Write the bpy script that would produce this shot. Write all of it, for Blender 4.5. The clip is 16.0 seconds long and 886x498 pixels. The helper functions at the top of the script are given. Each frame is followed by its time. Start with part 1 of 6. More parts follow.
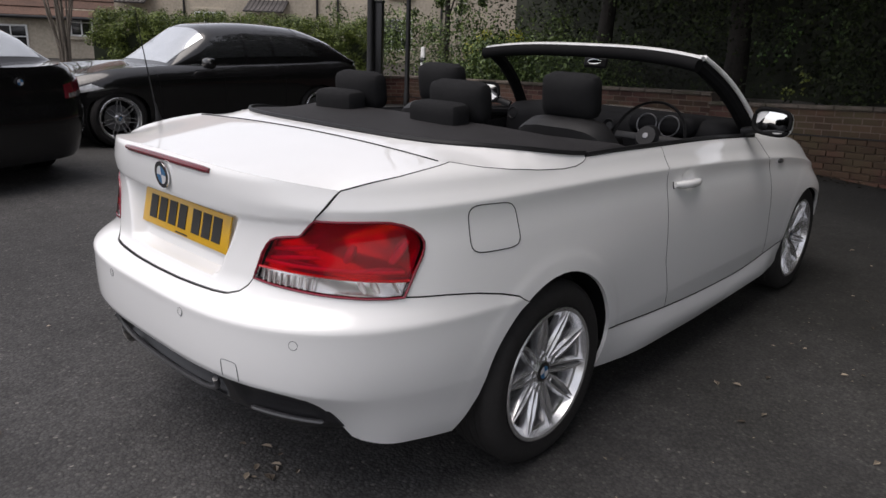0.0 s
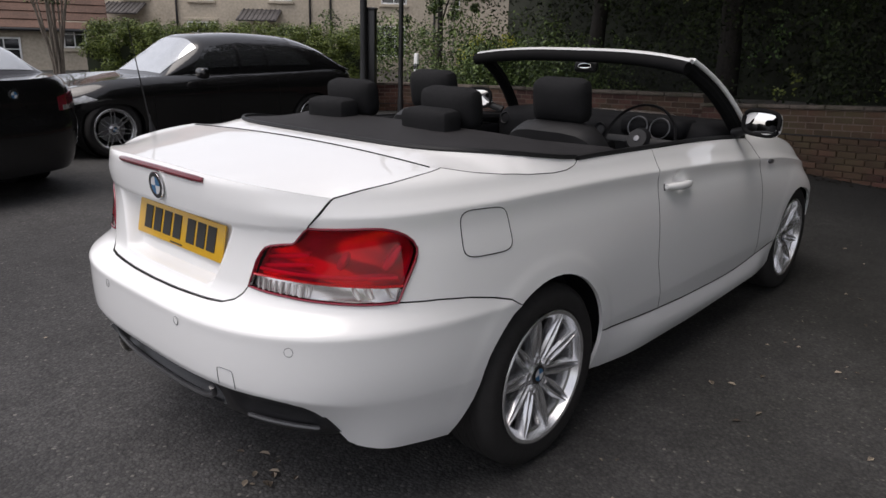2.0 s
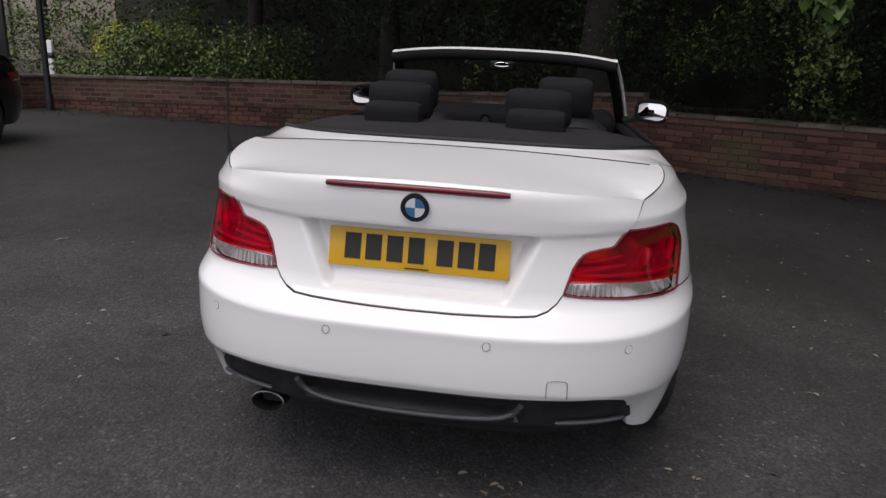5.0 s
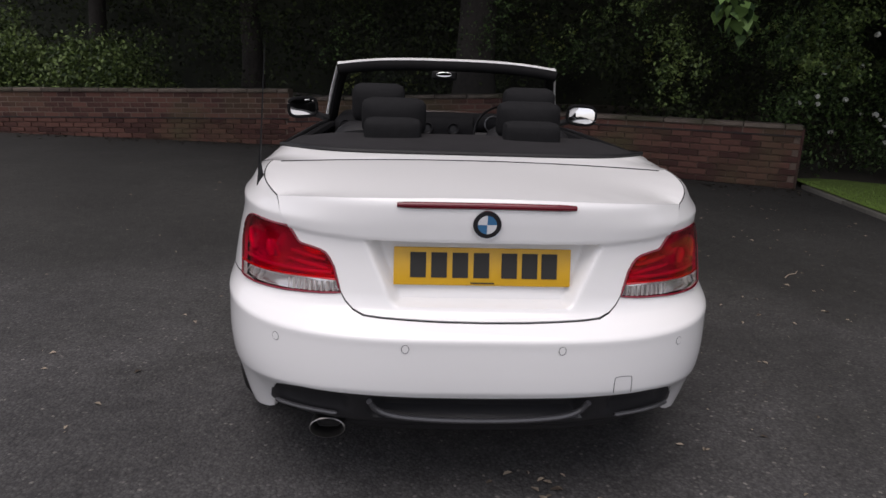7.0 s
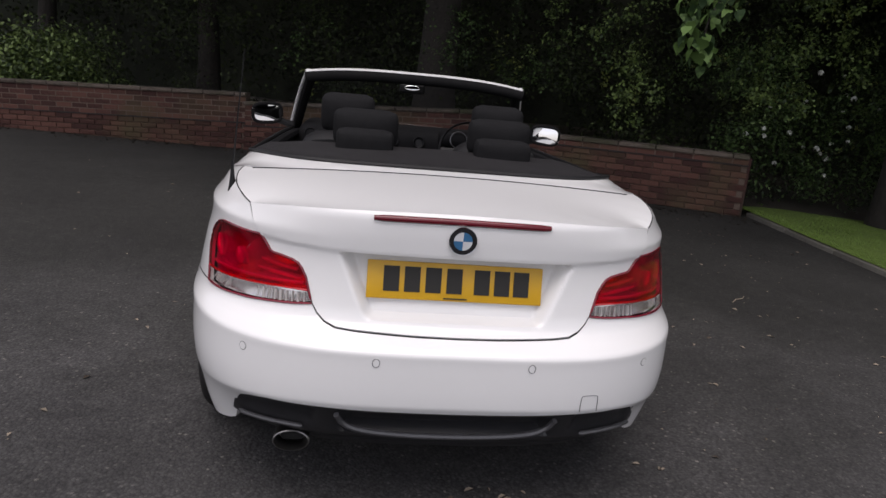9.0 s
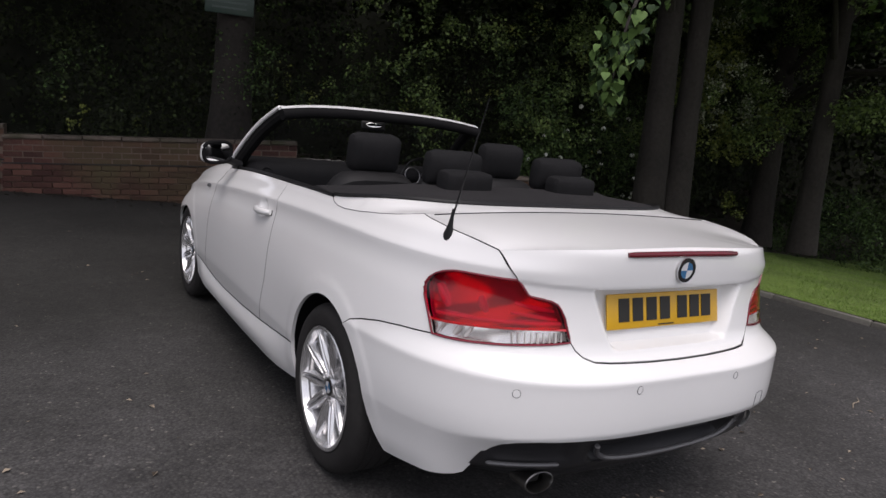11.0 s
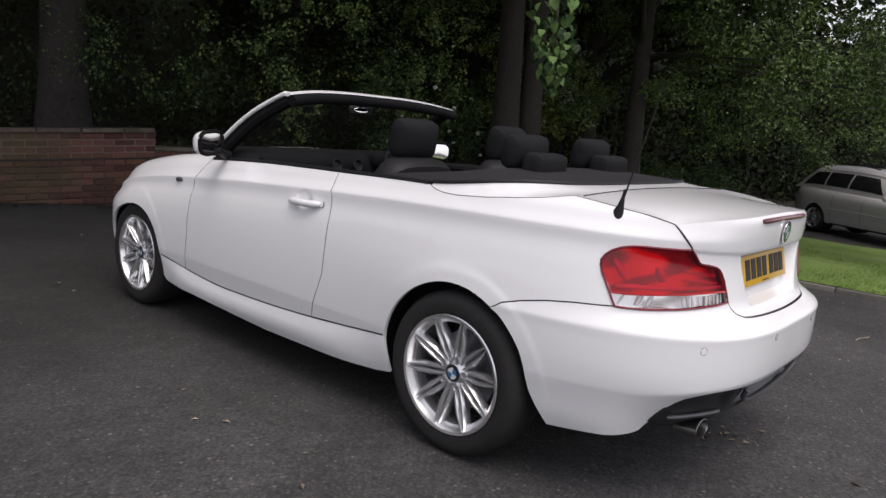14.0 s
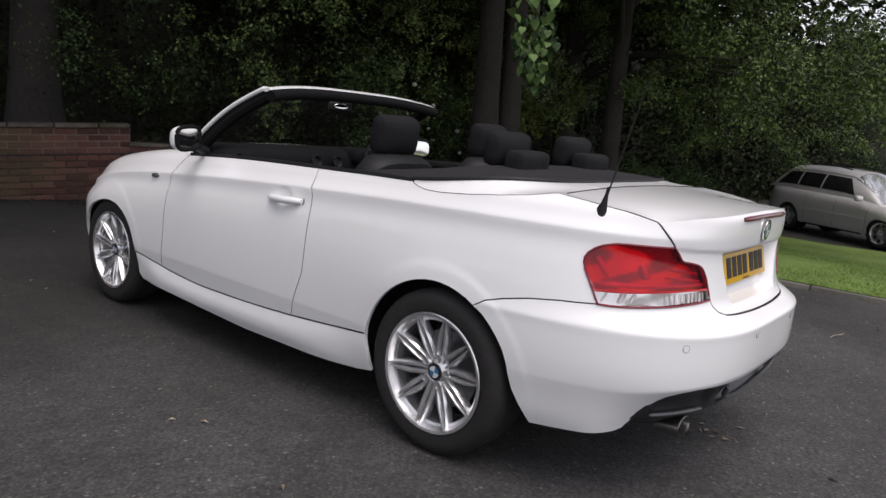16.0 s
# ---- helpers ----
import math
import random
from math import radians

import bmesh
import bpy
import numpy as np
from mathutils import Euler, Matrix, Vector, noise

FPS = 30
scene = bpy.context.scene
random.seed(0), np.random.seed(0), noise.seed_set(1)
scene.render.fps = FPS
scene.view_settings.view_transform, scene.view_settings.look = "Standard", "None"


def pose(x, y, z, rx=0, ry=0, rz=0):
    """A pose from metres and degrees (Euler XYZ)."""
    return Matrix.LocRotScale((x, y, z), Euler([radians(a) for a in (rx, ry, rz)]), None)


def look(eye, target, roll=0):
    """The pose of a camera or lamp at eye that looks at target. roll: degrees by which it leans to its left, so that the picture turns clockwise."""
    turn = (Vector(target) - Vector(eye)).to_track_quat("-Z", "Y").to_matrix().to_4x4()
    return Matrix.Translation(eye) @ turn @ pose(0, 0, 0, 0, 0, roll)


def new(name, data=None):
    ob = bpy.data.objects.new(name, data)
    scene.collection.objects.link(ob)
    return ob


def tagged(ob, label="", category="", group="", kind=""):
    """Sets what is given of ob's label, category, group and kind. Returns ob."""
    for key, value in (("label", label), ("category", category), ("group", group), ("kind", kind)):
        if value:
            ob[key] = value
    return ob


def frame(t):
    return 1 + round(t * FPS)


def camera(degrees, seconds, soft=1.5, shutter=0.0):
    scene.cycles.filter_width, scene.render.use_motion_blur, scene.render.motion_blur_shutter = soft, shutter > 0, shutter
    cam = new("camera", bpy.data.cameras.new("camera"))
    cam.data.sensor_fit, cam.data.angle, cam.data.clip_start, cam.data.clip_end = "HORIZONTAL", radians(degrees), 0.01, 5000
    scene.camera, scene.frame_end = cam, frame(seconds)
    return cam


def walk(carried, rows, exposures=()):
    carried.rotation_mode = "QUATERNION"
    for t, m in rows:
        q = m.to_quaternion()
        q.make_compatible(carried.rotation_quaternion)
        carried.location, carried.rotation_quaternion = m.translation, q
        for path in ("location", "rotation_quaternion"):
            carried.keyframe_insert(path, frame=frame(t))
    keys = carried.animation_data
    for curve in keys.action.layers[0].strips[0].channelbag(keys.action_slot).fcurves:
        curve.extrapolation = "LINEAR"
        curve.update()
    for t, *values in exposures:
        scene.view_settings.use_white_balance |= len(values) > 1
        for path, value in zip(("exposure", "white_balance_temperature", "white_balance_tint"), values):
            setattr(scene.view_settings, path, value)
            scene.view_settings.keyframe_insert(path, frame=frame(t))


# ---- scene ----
cam = camera(64.5, 16.0, soft=1.5)
PATH = [
    (0, (1.982, -1.8, 1.367), (0.688, -0.388, 0.791), 2.4),
    (0.5, (1.994, -1.807, 1.375), (0.708, -0.378, 0.82), 2.3),
    (1, (2.004, -1.802, 1.376), (0.71, -0.383, 0.819), 1.6),
    (1.5, (2.001, -1.801, 1.374), (0.71, -0.381, 0.814), 1.4),
    (2, (2.003, -1.806, 1.372), (0.712, -0.385, 0.811), 1.5),
    (2.5, (2.0, -1.804, 1.37), (0.706, -0.387, 0.806), 1.5),
    (3, (1.977, -1.815, 1.365), (0.689, -0.399, 0.784), 2.0),
    (3.5, (1.752, -1.955, 1.364), (0.582, -0.403, 0.841), 4.45),
    (4, (1.344, -2.251, 1.375), (0.492, -0.489, 0.923), 4.15),
    (4.5, (0.846, -2.494, 1.366), (0.246, -0.654, 0.785), 4.85),
    (5, (0.377, -2.667, 1.368), (0.061, -0.772, 0.813), 2.6),
    (5.2, (0.221, -2.701, 1.367), (0.018, -0.79, 0.816), 2.0),
    (7.5, (-0.239, -2.768, 1.416), (-0.128, -0.845, 0.878), 2.0),
    (8, (-0.244, -2.771, 1.416), (-0.132, -0.845, 0.887), 2.2),
    (10.3, (-0.964, -2.625, 1.39), (-0.323, -0.782, 0.953), 6.1),
    (10.5, (-1.197, -2.552, 1.353), (-0.456, -0.746, 0.915), 4.4),
    (11, (-1.808, -2.326, 1.327), (-0.776, -0.649, 0.978), 5.7),
    (11.5, (-2.264, -2.076, 1.27), (-1.014, -0.543, 0.973), 4.4),
    (12, (-2.624, -1.81, 1.242), (-1.236, -0.404, 0.931), 3.3),
    (12.5, (-2.755, -1.659, 1.247), (-1.298, -0.33, 0.913), 3.3),
    (13, (-2.785, -1.615, 1.242), (-1.311, -0.307, 0.902), 4.0),
    (13.5, (-2.792, -1.604, 1.241), (-1.314, -0.303, 0.89), 4.3),
    (14, (-2.785, -1.602, 1.241), (-1.295, -0.316, 0.891), 4.6),
    (14.5, (-2.785, -1.597, 1.239), (-1.289, -0.316, 0.889), 4.6),
    (15, (-2.783, -1.597, 1.237), (-1.274, -0.331, 0.891), 4.7),
    (15.5, (-2.788, -1.593, 1.24), (-1.269, -0.337, 0.898), 4.7),
    (16, (-2.779, -1.577, 1.235), (-1.249, -0.339, 0.884), 5.0),
]
walk(cam, [(t, look(eye, target, roll)) for t, eye, target, roll in PATH], exposures=[(0.0, 0.69, 6560, 15), (3.0, 0.68, 6560, 15), (4.5, 0.48, 6540, 17), (8.0, 0.50, 6530, 18), (10.5, 0.55, 6520, 18), (12.5, 0.74, 6520, 17), (16.0, 0.77, 6520, 17)])

# ---- light: bright overcast sky, soft high sun ----
SUN_UP, SUN_ROUND = 69.0, 203.0
world = bpy.data.worlds.new("sky")
scene.world = world
world.use_nodes = True
wn = world.node_tree.nodes
sky = wn.new("ShaderNodeTexSky")
sky.sky_type, sky.sun_disc = "NISHITA", False
sky.sun_elevation, sky.sun_rotation = radians(SUN_UP), radians(SUN_ROUND)
sky.air_density, sky.dust_density, sky.ozone_density = 1.0, 1.5, 1.0
pale = wn.new("ShaderNodeHueSaturation")
pale.inputs["Saturation"].default_value = 0.25
world.node_tree.links.new(sky.outputs[0], pale.inputs["Color"])
world.node_tree.links.new(pale.outputs[0], wn["Background"].inputs["Color"])
wn["Background"].inputs["Strength"].default_value = 0.12
sun = new("sun", bpy.data.lights.new("sun", "SUN"))
sun.data.energy, sun.data.angle, sun.data.color = 1.25, radians(52), (1.0, 0.955, 0.88)
sun.matrix_world = look((0, 0, 30), (-math.sin(radians(SUN_ROUND)) * math.cos(radians(SUN_UP)), -math.cos(radians(SUN_ROUND)) * math.cos(radians(SUN_UP)), 30 - math.sin(radians(SUN_UP))))


# ---- materials ----
def mat(name, base, rough=0.5, metal=0.0, vary=0.12, scale=6.0, bump=0.0, bump_scale=120.0, coat=0.0, second=None, spec=0.5, island=0.0, rand=0.0, patch=1.3, span=(0.32, 0.68), stain=None):
    """A principled surface whose colour drifts at two scales, with fine relief."""
    m = bpy.data.materials.new(name)
    m.use_nodes = True
    nt = m.node_tree
    p = nt.nodes["Principled BSDF"]
    p.inputs["Roughness"].default_value, p.inputs["Metallic"].default_value = rough, metal
    p.inputs["Coat Weight"].default_value, p.inputs["Coat Roughness"].default_value = coat, 0.03
    p.inputs["Specular IOR Level"].default_value = spec
    co = nt.nodes.new("ShaderNodeTexCoord")
    big, small = nt.nodes.new("ShaderNodeTexNoise"), nt.nodes.new("ShaderNodeTexNoise")
    big.inputs["Scale"].default_value, small.inputs["Scale"].default_value = patch, scale
    big.inputs["Detail"].default_value, small.inputs["Detail"].default_value = 4, 6
    mix = nt.nodes.new("ShaderNodeMath")
    mix.operation = "MULTIPLY_ADD"
    mix.inputs[1].default_value = 0.5
    half = nt.nodes.new("ShaderNodeMath")
    half.operation = "MULTIPLY"
    half.inputs[1].default_value = 0.5
    ramp = nt.nodes.new("ShaderNodeValToRGB")
    lo = [c * (1 - vary) for c in base]
    hi = second or [min(1, c * (1 + vary)) for c in base]
    ramp.color_ramp.elements[0].color, ramp.color_ramp.elements[1].color = (*lo, 1), (*hi, 1)
    ramp.color_ramp.elements[0].position, ramp.color_ramp.elements[1].position = span
    link = nt.links.new
    for n in (big, small):
        link(co.outputs["Object"], n.inputs["Vector"])
    link(big.outputs["Fac"], half.inputs[0])
    link(small.outputs["Fac"], mix.inputs[0])
    link(half.outputs[0], mix.inputs[2])
    fac = mix.outputs[0]
    if island or rand:
        src = nt.nodes.new("ShaderNodeNewGeometry").outputs["Random Per Island"] if island else nt.nodes.new("ShaderNodeObjectInfo").outputs["Random"]
        add = nt.nodes.new("ShaderNodeMath")
        add.operation = "MULTIPLY_ADD"
        add.inputs[1].default_value = island or rand
        off = nt.nodes.new("ShaderNodeMath")
        off.operation = "SUBTRACT"
        off.inputs[1].default_value = (island or rand) / 2
        link(src, add.inputs[0])
        link(fac, add.inputs[2])
        link(add.outputs[0], off.inputs[0])
        fac = off.outputs[0]
    link(fac, ramp.inputs["Fac"])
    shade = ramp.outputs["Color"]
    if stain:
        tone, size, lo, hi = stain
        blot = nt.nodes.new("ShaderNodeTexNoise")
        blot.inputs["Scale"].default_value, blot.inputs["Detail"].default_value = size, 5
        cut = nt.nodes.new("ShaderNodeMapRange")
        cut.inputs["From Min"].default_value, cut.inputs["From Max"].default_value = lo, hi
        over = nt.nodes.new("ShaderNodeMix")
        over.data_type = "RGBA"
        over.inputs[7].default_value = (*tone, 1)
        place = nt.nodes.new("ShaderNodeNewGeometry")
        link(place.outputs["Position"], blot.inputs["Vector"])
        link(blot.outputs["Fac"], cut.inputs["Value"])
        link(cut.outputs[0], over.inputs[0])
        link(shade, over.inputs[6])
        shade = over.outputs[2]
    link(shade, p.inputs["Base Color"])
    if bump:
        grain = nt.nodes.new("ShaderNodeTexNoise")
        grain.inputs["Scale"].default_value, grain.inputs["Detail"].default_value = bump_scale, 5
        relief = nt.nodes.new("ShaderNodeBump")
        relief.inputs["Strength"].default_value, relief.inputs["Distance"].default_value = bump, 0.01
        link(co.outputs["Object"], grain.inputs["Vector"])
        link(grain.outputs["Fac"], relief.inputs["Height"])
        link(relief.outputs["Normal"], p.inputs["Normal"])
    return m


def glass(name, tint, rough=0.0, through_part=0.85):
    """A thin pane: mostly clear, with the gloss of glass."""
    m = bpy.data.materials.new(name)
    m.use_nodes = True
    nt = m.node_tree
    nt.nodes.remove(nt.nodes["Principled BSDF"])
    clear, gloss, both = nt.nodes.new("ShaderNodeBsdfTransparent"), nt.nodes.new("ShaderNodeBsdfGlossy"), nt.nodes.new("ShaderNodeMixShader")
    clear.inputs["Color"].default_value = (*tint, 1)
    gloss.inputs["Roughness"].default_value = rough
    fres = nt.nodes.new("ShaderNodeFresnel")
    fres.inputs["IOR"].default_value = 1.5
    nt.links.new(fres.outputs[0], both.inputs[0])
    nt.links.new(clear.outputs[0], both.inputs[1])
    nt.links.new(gloss.outputs[0], both.inputs[2])
    nt.links.new(both.outputs[0], nt.nodes["Material Output"].inputs["Surface"])
    return m


def tarmac(name):
    """Worn tarmac: single chippings a few millimetres wide in dark binder, pale chips, broad stains."""
    m = bpy.data.materials.new(name)
    m.use_nodes = True
    nt = m.node_tree
    link, node = nt.links.new, nt.nodes.new
    p = nt.nodes["Principled BSDF"]
    p.inputs["Roughness"].default_value, p.inputs["Specular IOR Level"].default_value = 0.85, 0.35
    co = node("ShaderNodeTexCoord")

    def noise_at(scale, detail, rough=0.5):
        n = node("ShaderNodeTexNoise")
        n.inputs["Scale"].default_value, n.inputs["Detail"].default_value, n.inputs["Roughness"].default_value = scale, detail, rough
        link(co.outputs["Object"], n.inputs["Vector"])
        return n.outputs["Fac"]

    def ramp(src, stops):
        r = node("ShaderNodeValToRGB")
        while len(r.color_ramp.elements) < len(stops):
            r.color_ramp.elements.new(0.5)
        for e, (at, v) in zip(r.color_ramp.elements, stops):
            e.position, e.color = at, (*((v, v, v) if isinstance(v, float) else v), 1)
        link(src, r.inputs["Fac"])
        return r.outputs["Color"]

    def times(a, b):
        x = node("ShaderNodeMix")
        x.data_type, x.blend_type = "RGBA", "MULTIPLY"
        x.inputs[0].default_value = 1.0
        link(a, x.inputs[6])
        link(b, x.inputs[7])
        return x.outputs[2]

    chips = node("ShaderNodeTexVoronoi")
    chips.inputs["Scale"].default_value = 88.0
    link(co.outputs["Object"], chips.inputs["Vector"])
    one = node("ShaderNodeSeparateColor")
    link(chips.outputs["Color"], one.inputs[0])
    tone = ramp(one.outputs[0], [(0.0, (0.043, 0.042, 0.043)), (0.6, (0.055, 0.0535, 0.0535)), (0.96, (0.068, 0.066, 0.065)), (0.993, (0.10, 0.096, 0.092)), (1.0, (0.17, 0.16, 0.145))])
    joint = ramp(chips.outputs["Distance"], [(0.0, 1.10), (0.42, 1.0), (0.78, 0.66)])
    wide = ramp(noise_at(0.6, 5, 0.6), [(0.32, 0.66), (0.68, 1.30)])
    mid = ramp(noise_at(9.0, 6, 0.65), [(0.28, 0.76), (0.72, 1.22)])
    fine = ramp(noise_at(48.0, 4, 0.6), [(0.25, 0.74), (0.75, 1.24)])
    # older, damp, mossy tarmac and painted shade under the trees, with a ragged edge
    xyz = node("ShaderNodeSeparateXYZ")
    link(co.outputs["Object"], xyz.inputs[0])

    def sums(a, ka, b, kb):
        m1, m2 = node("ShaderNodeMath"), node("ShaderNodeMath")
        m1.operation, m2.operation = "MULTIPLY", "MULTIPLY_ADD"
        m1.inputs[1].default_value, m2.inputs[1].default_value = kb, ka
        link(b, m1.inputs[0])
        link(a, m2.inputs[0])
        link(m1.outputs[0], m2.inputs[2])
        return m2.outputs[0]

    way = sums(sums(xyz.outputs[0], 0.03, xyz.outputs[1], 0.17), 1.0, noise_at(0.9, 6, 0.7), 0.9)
    moss_shade = ramp(way, [(0.40, (0.96, 0.96, 0.96)), (0.80, (0.56, 0.57, 0.53))])
    link(times(times(times(times(times(tone, joint), wide), mid), fine), moss_shade), p.inputs["Base Color"])
    high = node("ShaderNodeMath")
    high.operation = "SUBTRACT"
    link(noise_at(70.0, 3), high.inputs[0])
    link(chips.outputs["Distance"], high.inputs[1])
    b = node("ShaderNodeBump")
    b.inputs["Strength"].default_value, b.inputs["Distance"].default_value = 0.5, 0.005
    link(high.outputs[0], b.inputs["Height"])
    link(b.outputs["Normal"], p.inputs["Normal"])
    return m


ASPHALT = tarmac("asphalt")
WHITE = mat("white_paint", (0.79, 0.79, 0.79), 0.40, vary=0.012, scale=3, coat=0.9, spec=0.3, bump=0.012, bump_scale=2.2)
BLACK_PAINT = mat("black_paint", (0.0065, 0.0063, 0.0068), 0.25, vary=0.1, coat=1.0, spec=0.2)
SILVER_PAINT = mat("silver_paint", (0.60, 0.58, 0.58), 0.34, metal=0.25, vary=0.05, coat=0.8)
# Lighter than the diffuser: the edge highlight is put into this grey.
TRIM = mat("black_plastic", (0.011, 0.011, 0.012), 0.5, vary=0.2, scale=30, bump=0.08, bump_scale=400, spec=0.28)
DIFFUSER = mat("dark_grey_plastic", (0.016, 0.016, 0.018), 0.34, vary=0.15, scale=30, bump=0.05, bump_scale=300)
LIP_GREY = mat("lip_highlight_grey", (0.055, 0.055, 0.06), 0.28, vary=0.1, scale=30, coat=0.4)
CLOTH = mat("black_cloth", (0.0135, 0.0135, 0.0145), 0.85, vary=0.2, scale=60, bump=0.25, bump_scale=500, spec=0.12)
HOOD_CLOTH = mat("soft_top_cloth", (0.021, 0.020, 0.0215), 0.75, vary=0.2, scale=20, bump=0.2, bump_scale=500, spec=0.22)
LEATHER = mat("grey_leather", (0.014, 0.0138, 0.0148), 0.52, vary=0.2, scale=25, bump=0.12, bump_scale=180, spec=0.24)
LINING = mat("inner_lining", (0.011, 0.011, 0.0115), 0.85, vary=0.2, scale=20, spec=0.05)
CABIN = mat("cabin_black", (0.011, 0.011, 0.012), 0.7, vary=0.2, scale=20, spec=0.08)
RUBBER = mat("tyre_rubber", (0.021, 0.020, 0.020), 0.75, spec=0.25, vary=0.25, scale=40, bump=0.15, bump_scale=150)
ALLOY = mat("silver_alloy", (0.72, 0.72, 0.73), 0.27, metal=0.85, vary=0.06, scale=12)
ALLOY_DARK = mat("shaded_alloy", (0.20, 0.20, 0.21), 0.4, metal=0.8, vary=0.1)
CHROME = mat("chrome", (0.80, 0.80, 0.82), 0.08, metal=1.0, vary=0.03)
CHROME_DULL = mat("bright_silver_trim", (0.66, 0.65, 0.65), 0.30, metal=0.4, vary=0.06, coat=0.5)
MIRROR = mat("mirror_glass", (0.9, 0.9, 0.9), 0.02, metal=1.0, vary=0.01)
STEEL = mat("brushed_steel", (0.22, 0.215, 0.21), 0.35, metal=1.0, vary=0.2, scale=30)
RED_LENS = glass("red_lens", (0.78, 0.005, 0.052))
RED_FRAME = mat("lamp_frame_red", (0.17, 0.004, 0.016), 0.25, vary=0.2, coat=0.6)
REFLECTOR = mat("lamp_reflector", (0.82, 0.80, 0.80), 0.22, metal=0.35, vary=0.25, scale=16, patch=9.0)
LAMP_BED = mat("lamp_bed", (0.80, 0.78, 0.78), 0.27, metal=0.85, vary=0.22, scale=14, patch=10.0)
CLEAR_COVER = glass("clear_cover", (0.90, 0.90, 0.90))
RED_BRIGHT = mat("bright_red_lens", (0.60, 0.020, 0.030), 0.15, vary=0.35, scale=22, coat=1.0, bump=0.25, bump_scale=70, patch=14)
RED_DEEP = mat("deep_red_lens", (0.12, 0.002, 0.010), 0.25, vary=0.2, coat=0.8, spec=0.2)
CLEAR_LENS = mat("clear_lens", (0.50, 0.50, 0.50), 0.12, metal=0.6, vary=0.4, scale=28, coat=1.0, bump=0.35, bump_scale=90, patch=20)
YELLOW = mat("yellow_plate", (0.61, 0.345, 0.014), 0.35, vary=0.06, scale=30)
INK = mat("plate_ink", (0.014, 0.013, 0.011), 0.6, vary=0.1)
BADGE_BLUE = mat("badge_blue", (0.035, 0.14, 0.29), 0.2, vary=0.05, coat=1.0)
BADGE_WHITE = mat("badge_white", (0.62, 0.63, 0.65), 0.2, vary=0.03, coat=1.0)
BADGE_BLACK = mat("badge_black", (0.012, 0.012, 0.014), 0.2, vary=0.1, coat=1.0)
PANE = glass("window_pane", (0.80, 0.82, 0.82))
DARK_PANE = mat("tinted_pane", (0.016, 0.017, 0.018), 0.05, vary=0.1, coat=1.0)
# Pale metallic tone puts the sky's reflection into the pane's colour.
PALE_PANE = mat("windscreen_pane", (0.62, 0.64, 0.65), 0.12, metal=0.7, vary=0.1, coat=1.0, spec=1.0)
BRICK = mat("red_brick", (0.072, 0.025, 0.0195), 0.9, vary=0.40, scale=26, second=(0.108, 0.046, 0.034), bump=0.6, bump_scale=90, rand=0.6, patch=0.8, stain=((0.070, 0.055, 0.026), 0.9, 0.50, 0.70))
BRICKS = mat("red_brick_run", (0.064, 0.022, 0.018), 0.9, vary=0.40, scale=26, second=(0.098, 0.040, 0.031), bump=0.6, bump_scale=90, island=0.6, patch=0.8, stain=((0.040, 0.030, 0.020), 1.1, 0.48, 0.68))
MORTAR = mat("mortar", (0.120, 0.088, 0.070), 0.95, vary=0.3, scale=30, bump=0.5, bump_scale=120)
COPING = mat("coping", (0.095, 0.076, 0.062), 0.9, vary=0.4, scale=18, bump=0.5, bump_scale=60, rand=0.4, stain=((0.05, 0.048, 0.026), 1.6, 0.5, 0.66))
COURSE_DARK = mat("dark_course", (0.020, 0.017, 0.016), 0.85, vary=0.4, scale=20, bump=0.4, bump_scale=60)
KERB = mat("concrete_kerb", (0.12, 0.115, 0.10), 0.9, vary=0.3, scale=22, bump=0.4, bump_scale=90)
GRASS = mat("grass_soil", (0.11, 0.17, 0.028), 0.9, vary=0.35, scale=30, bump=0.6, bump_scale=60)
BLADE = mat("grass_blade", (0.125, 0.205, 0.034), 0.6, vary=0.22, scale=0.8, island=0.35)
EARTH = mat("leaf_litter", (0.030, 0.024, 0.016), 0.95, vary=0.5, scale=20, bump=0.6, bump_scale=40)
BARK = mat("bark", (0.026, 0.022, 0.019), 0.95, vary=0.45, scale=18, bump=1.0, bump_scale=26)
STEM_BARK = mat("pale_stem_bark", (0.16, 0.135, 0.11), 0.9, vary=0.3, scale=20)
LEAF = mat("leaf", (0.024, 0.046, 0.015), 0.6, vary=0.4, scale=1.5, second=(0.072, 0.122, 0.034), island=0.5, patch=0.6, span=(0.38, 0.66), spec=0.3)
# Light green leaf; its brighter tone also stands in for daylight.
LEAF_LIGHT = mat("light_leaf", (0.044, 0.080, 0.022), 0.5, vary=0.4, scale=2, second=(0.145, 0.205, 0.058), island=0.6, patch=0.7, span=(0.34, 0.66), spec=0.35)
LEAF_SPRAY = mat("plane_leaf", (0.026, 0.058, 0.018), 0.6, vary=0.4, scale=3, second=(0.078, 0.135, 0.036), rand=0.9, spec=0.2)
# Sunlight through gaps is put into this bright leaf colour.
LEAF_GLINT = mat("sun_tone_leaf", (0.15, 0.20, 0.035), 0.5, vary=0.5, scale=3, second=(0.20, 0.23, 0.05), island=0.9)
# Whitish leaf colour that paints glints and gaps of sky.
LEAF_PALE = mat("sky_glint_leaf", (0.22, 0.25, 0.14), 0.4, vary=0.5, scale=3, second=(0.42, 0.45, 0.34), island=0.9)
# Darkened leaf colour: the wood's shade is painted into it.
LEAF_DEEP = mat("shade_tone_leaf", (0.026, 0.034, 0.018), 0.75, vary=0.4, scale=1.1, second=(0.050, 0.069, 0.023), island=0.35, patch=0.35, span=(0.44, 0.66), spec=0.25)
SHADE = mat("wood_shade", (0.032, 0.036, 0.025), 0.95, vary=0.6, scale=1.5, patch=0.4)
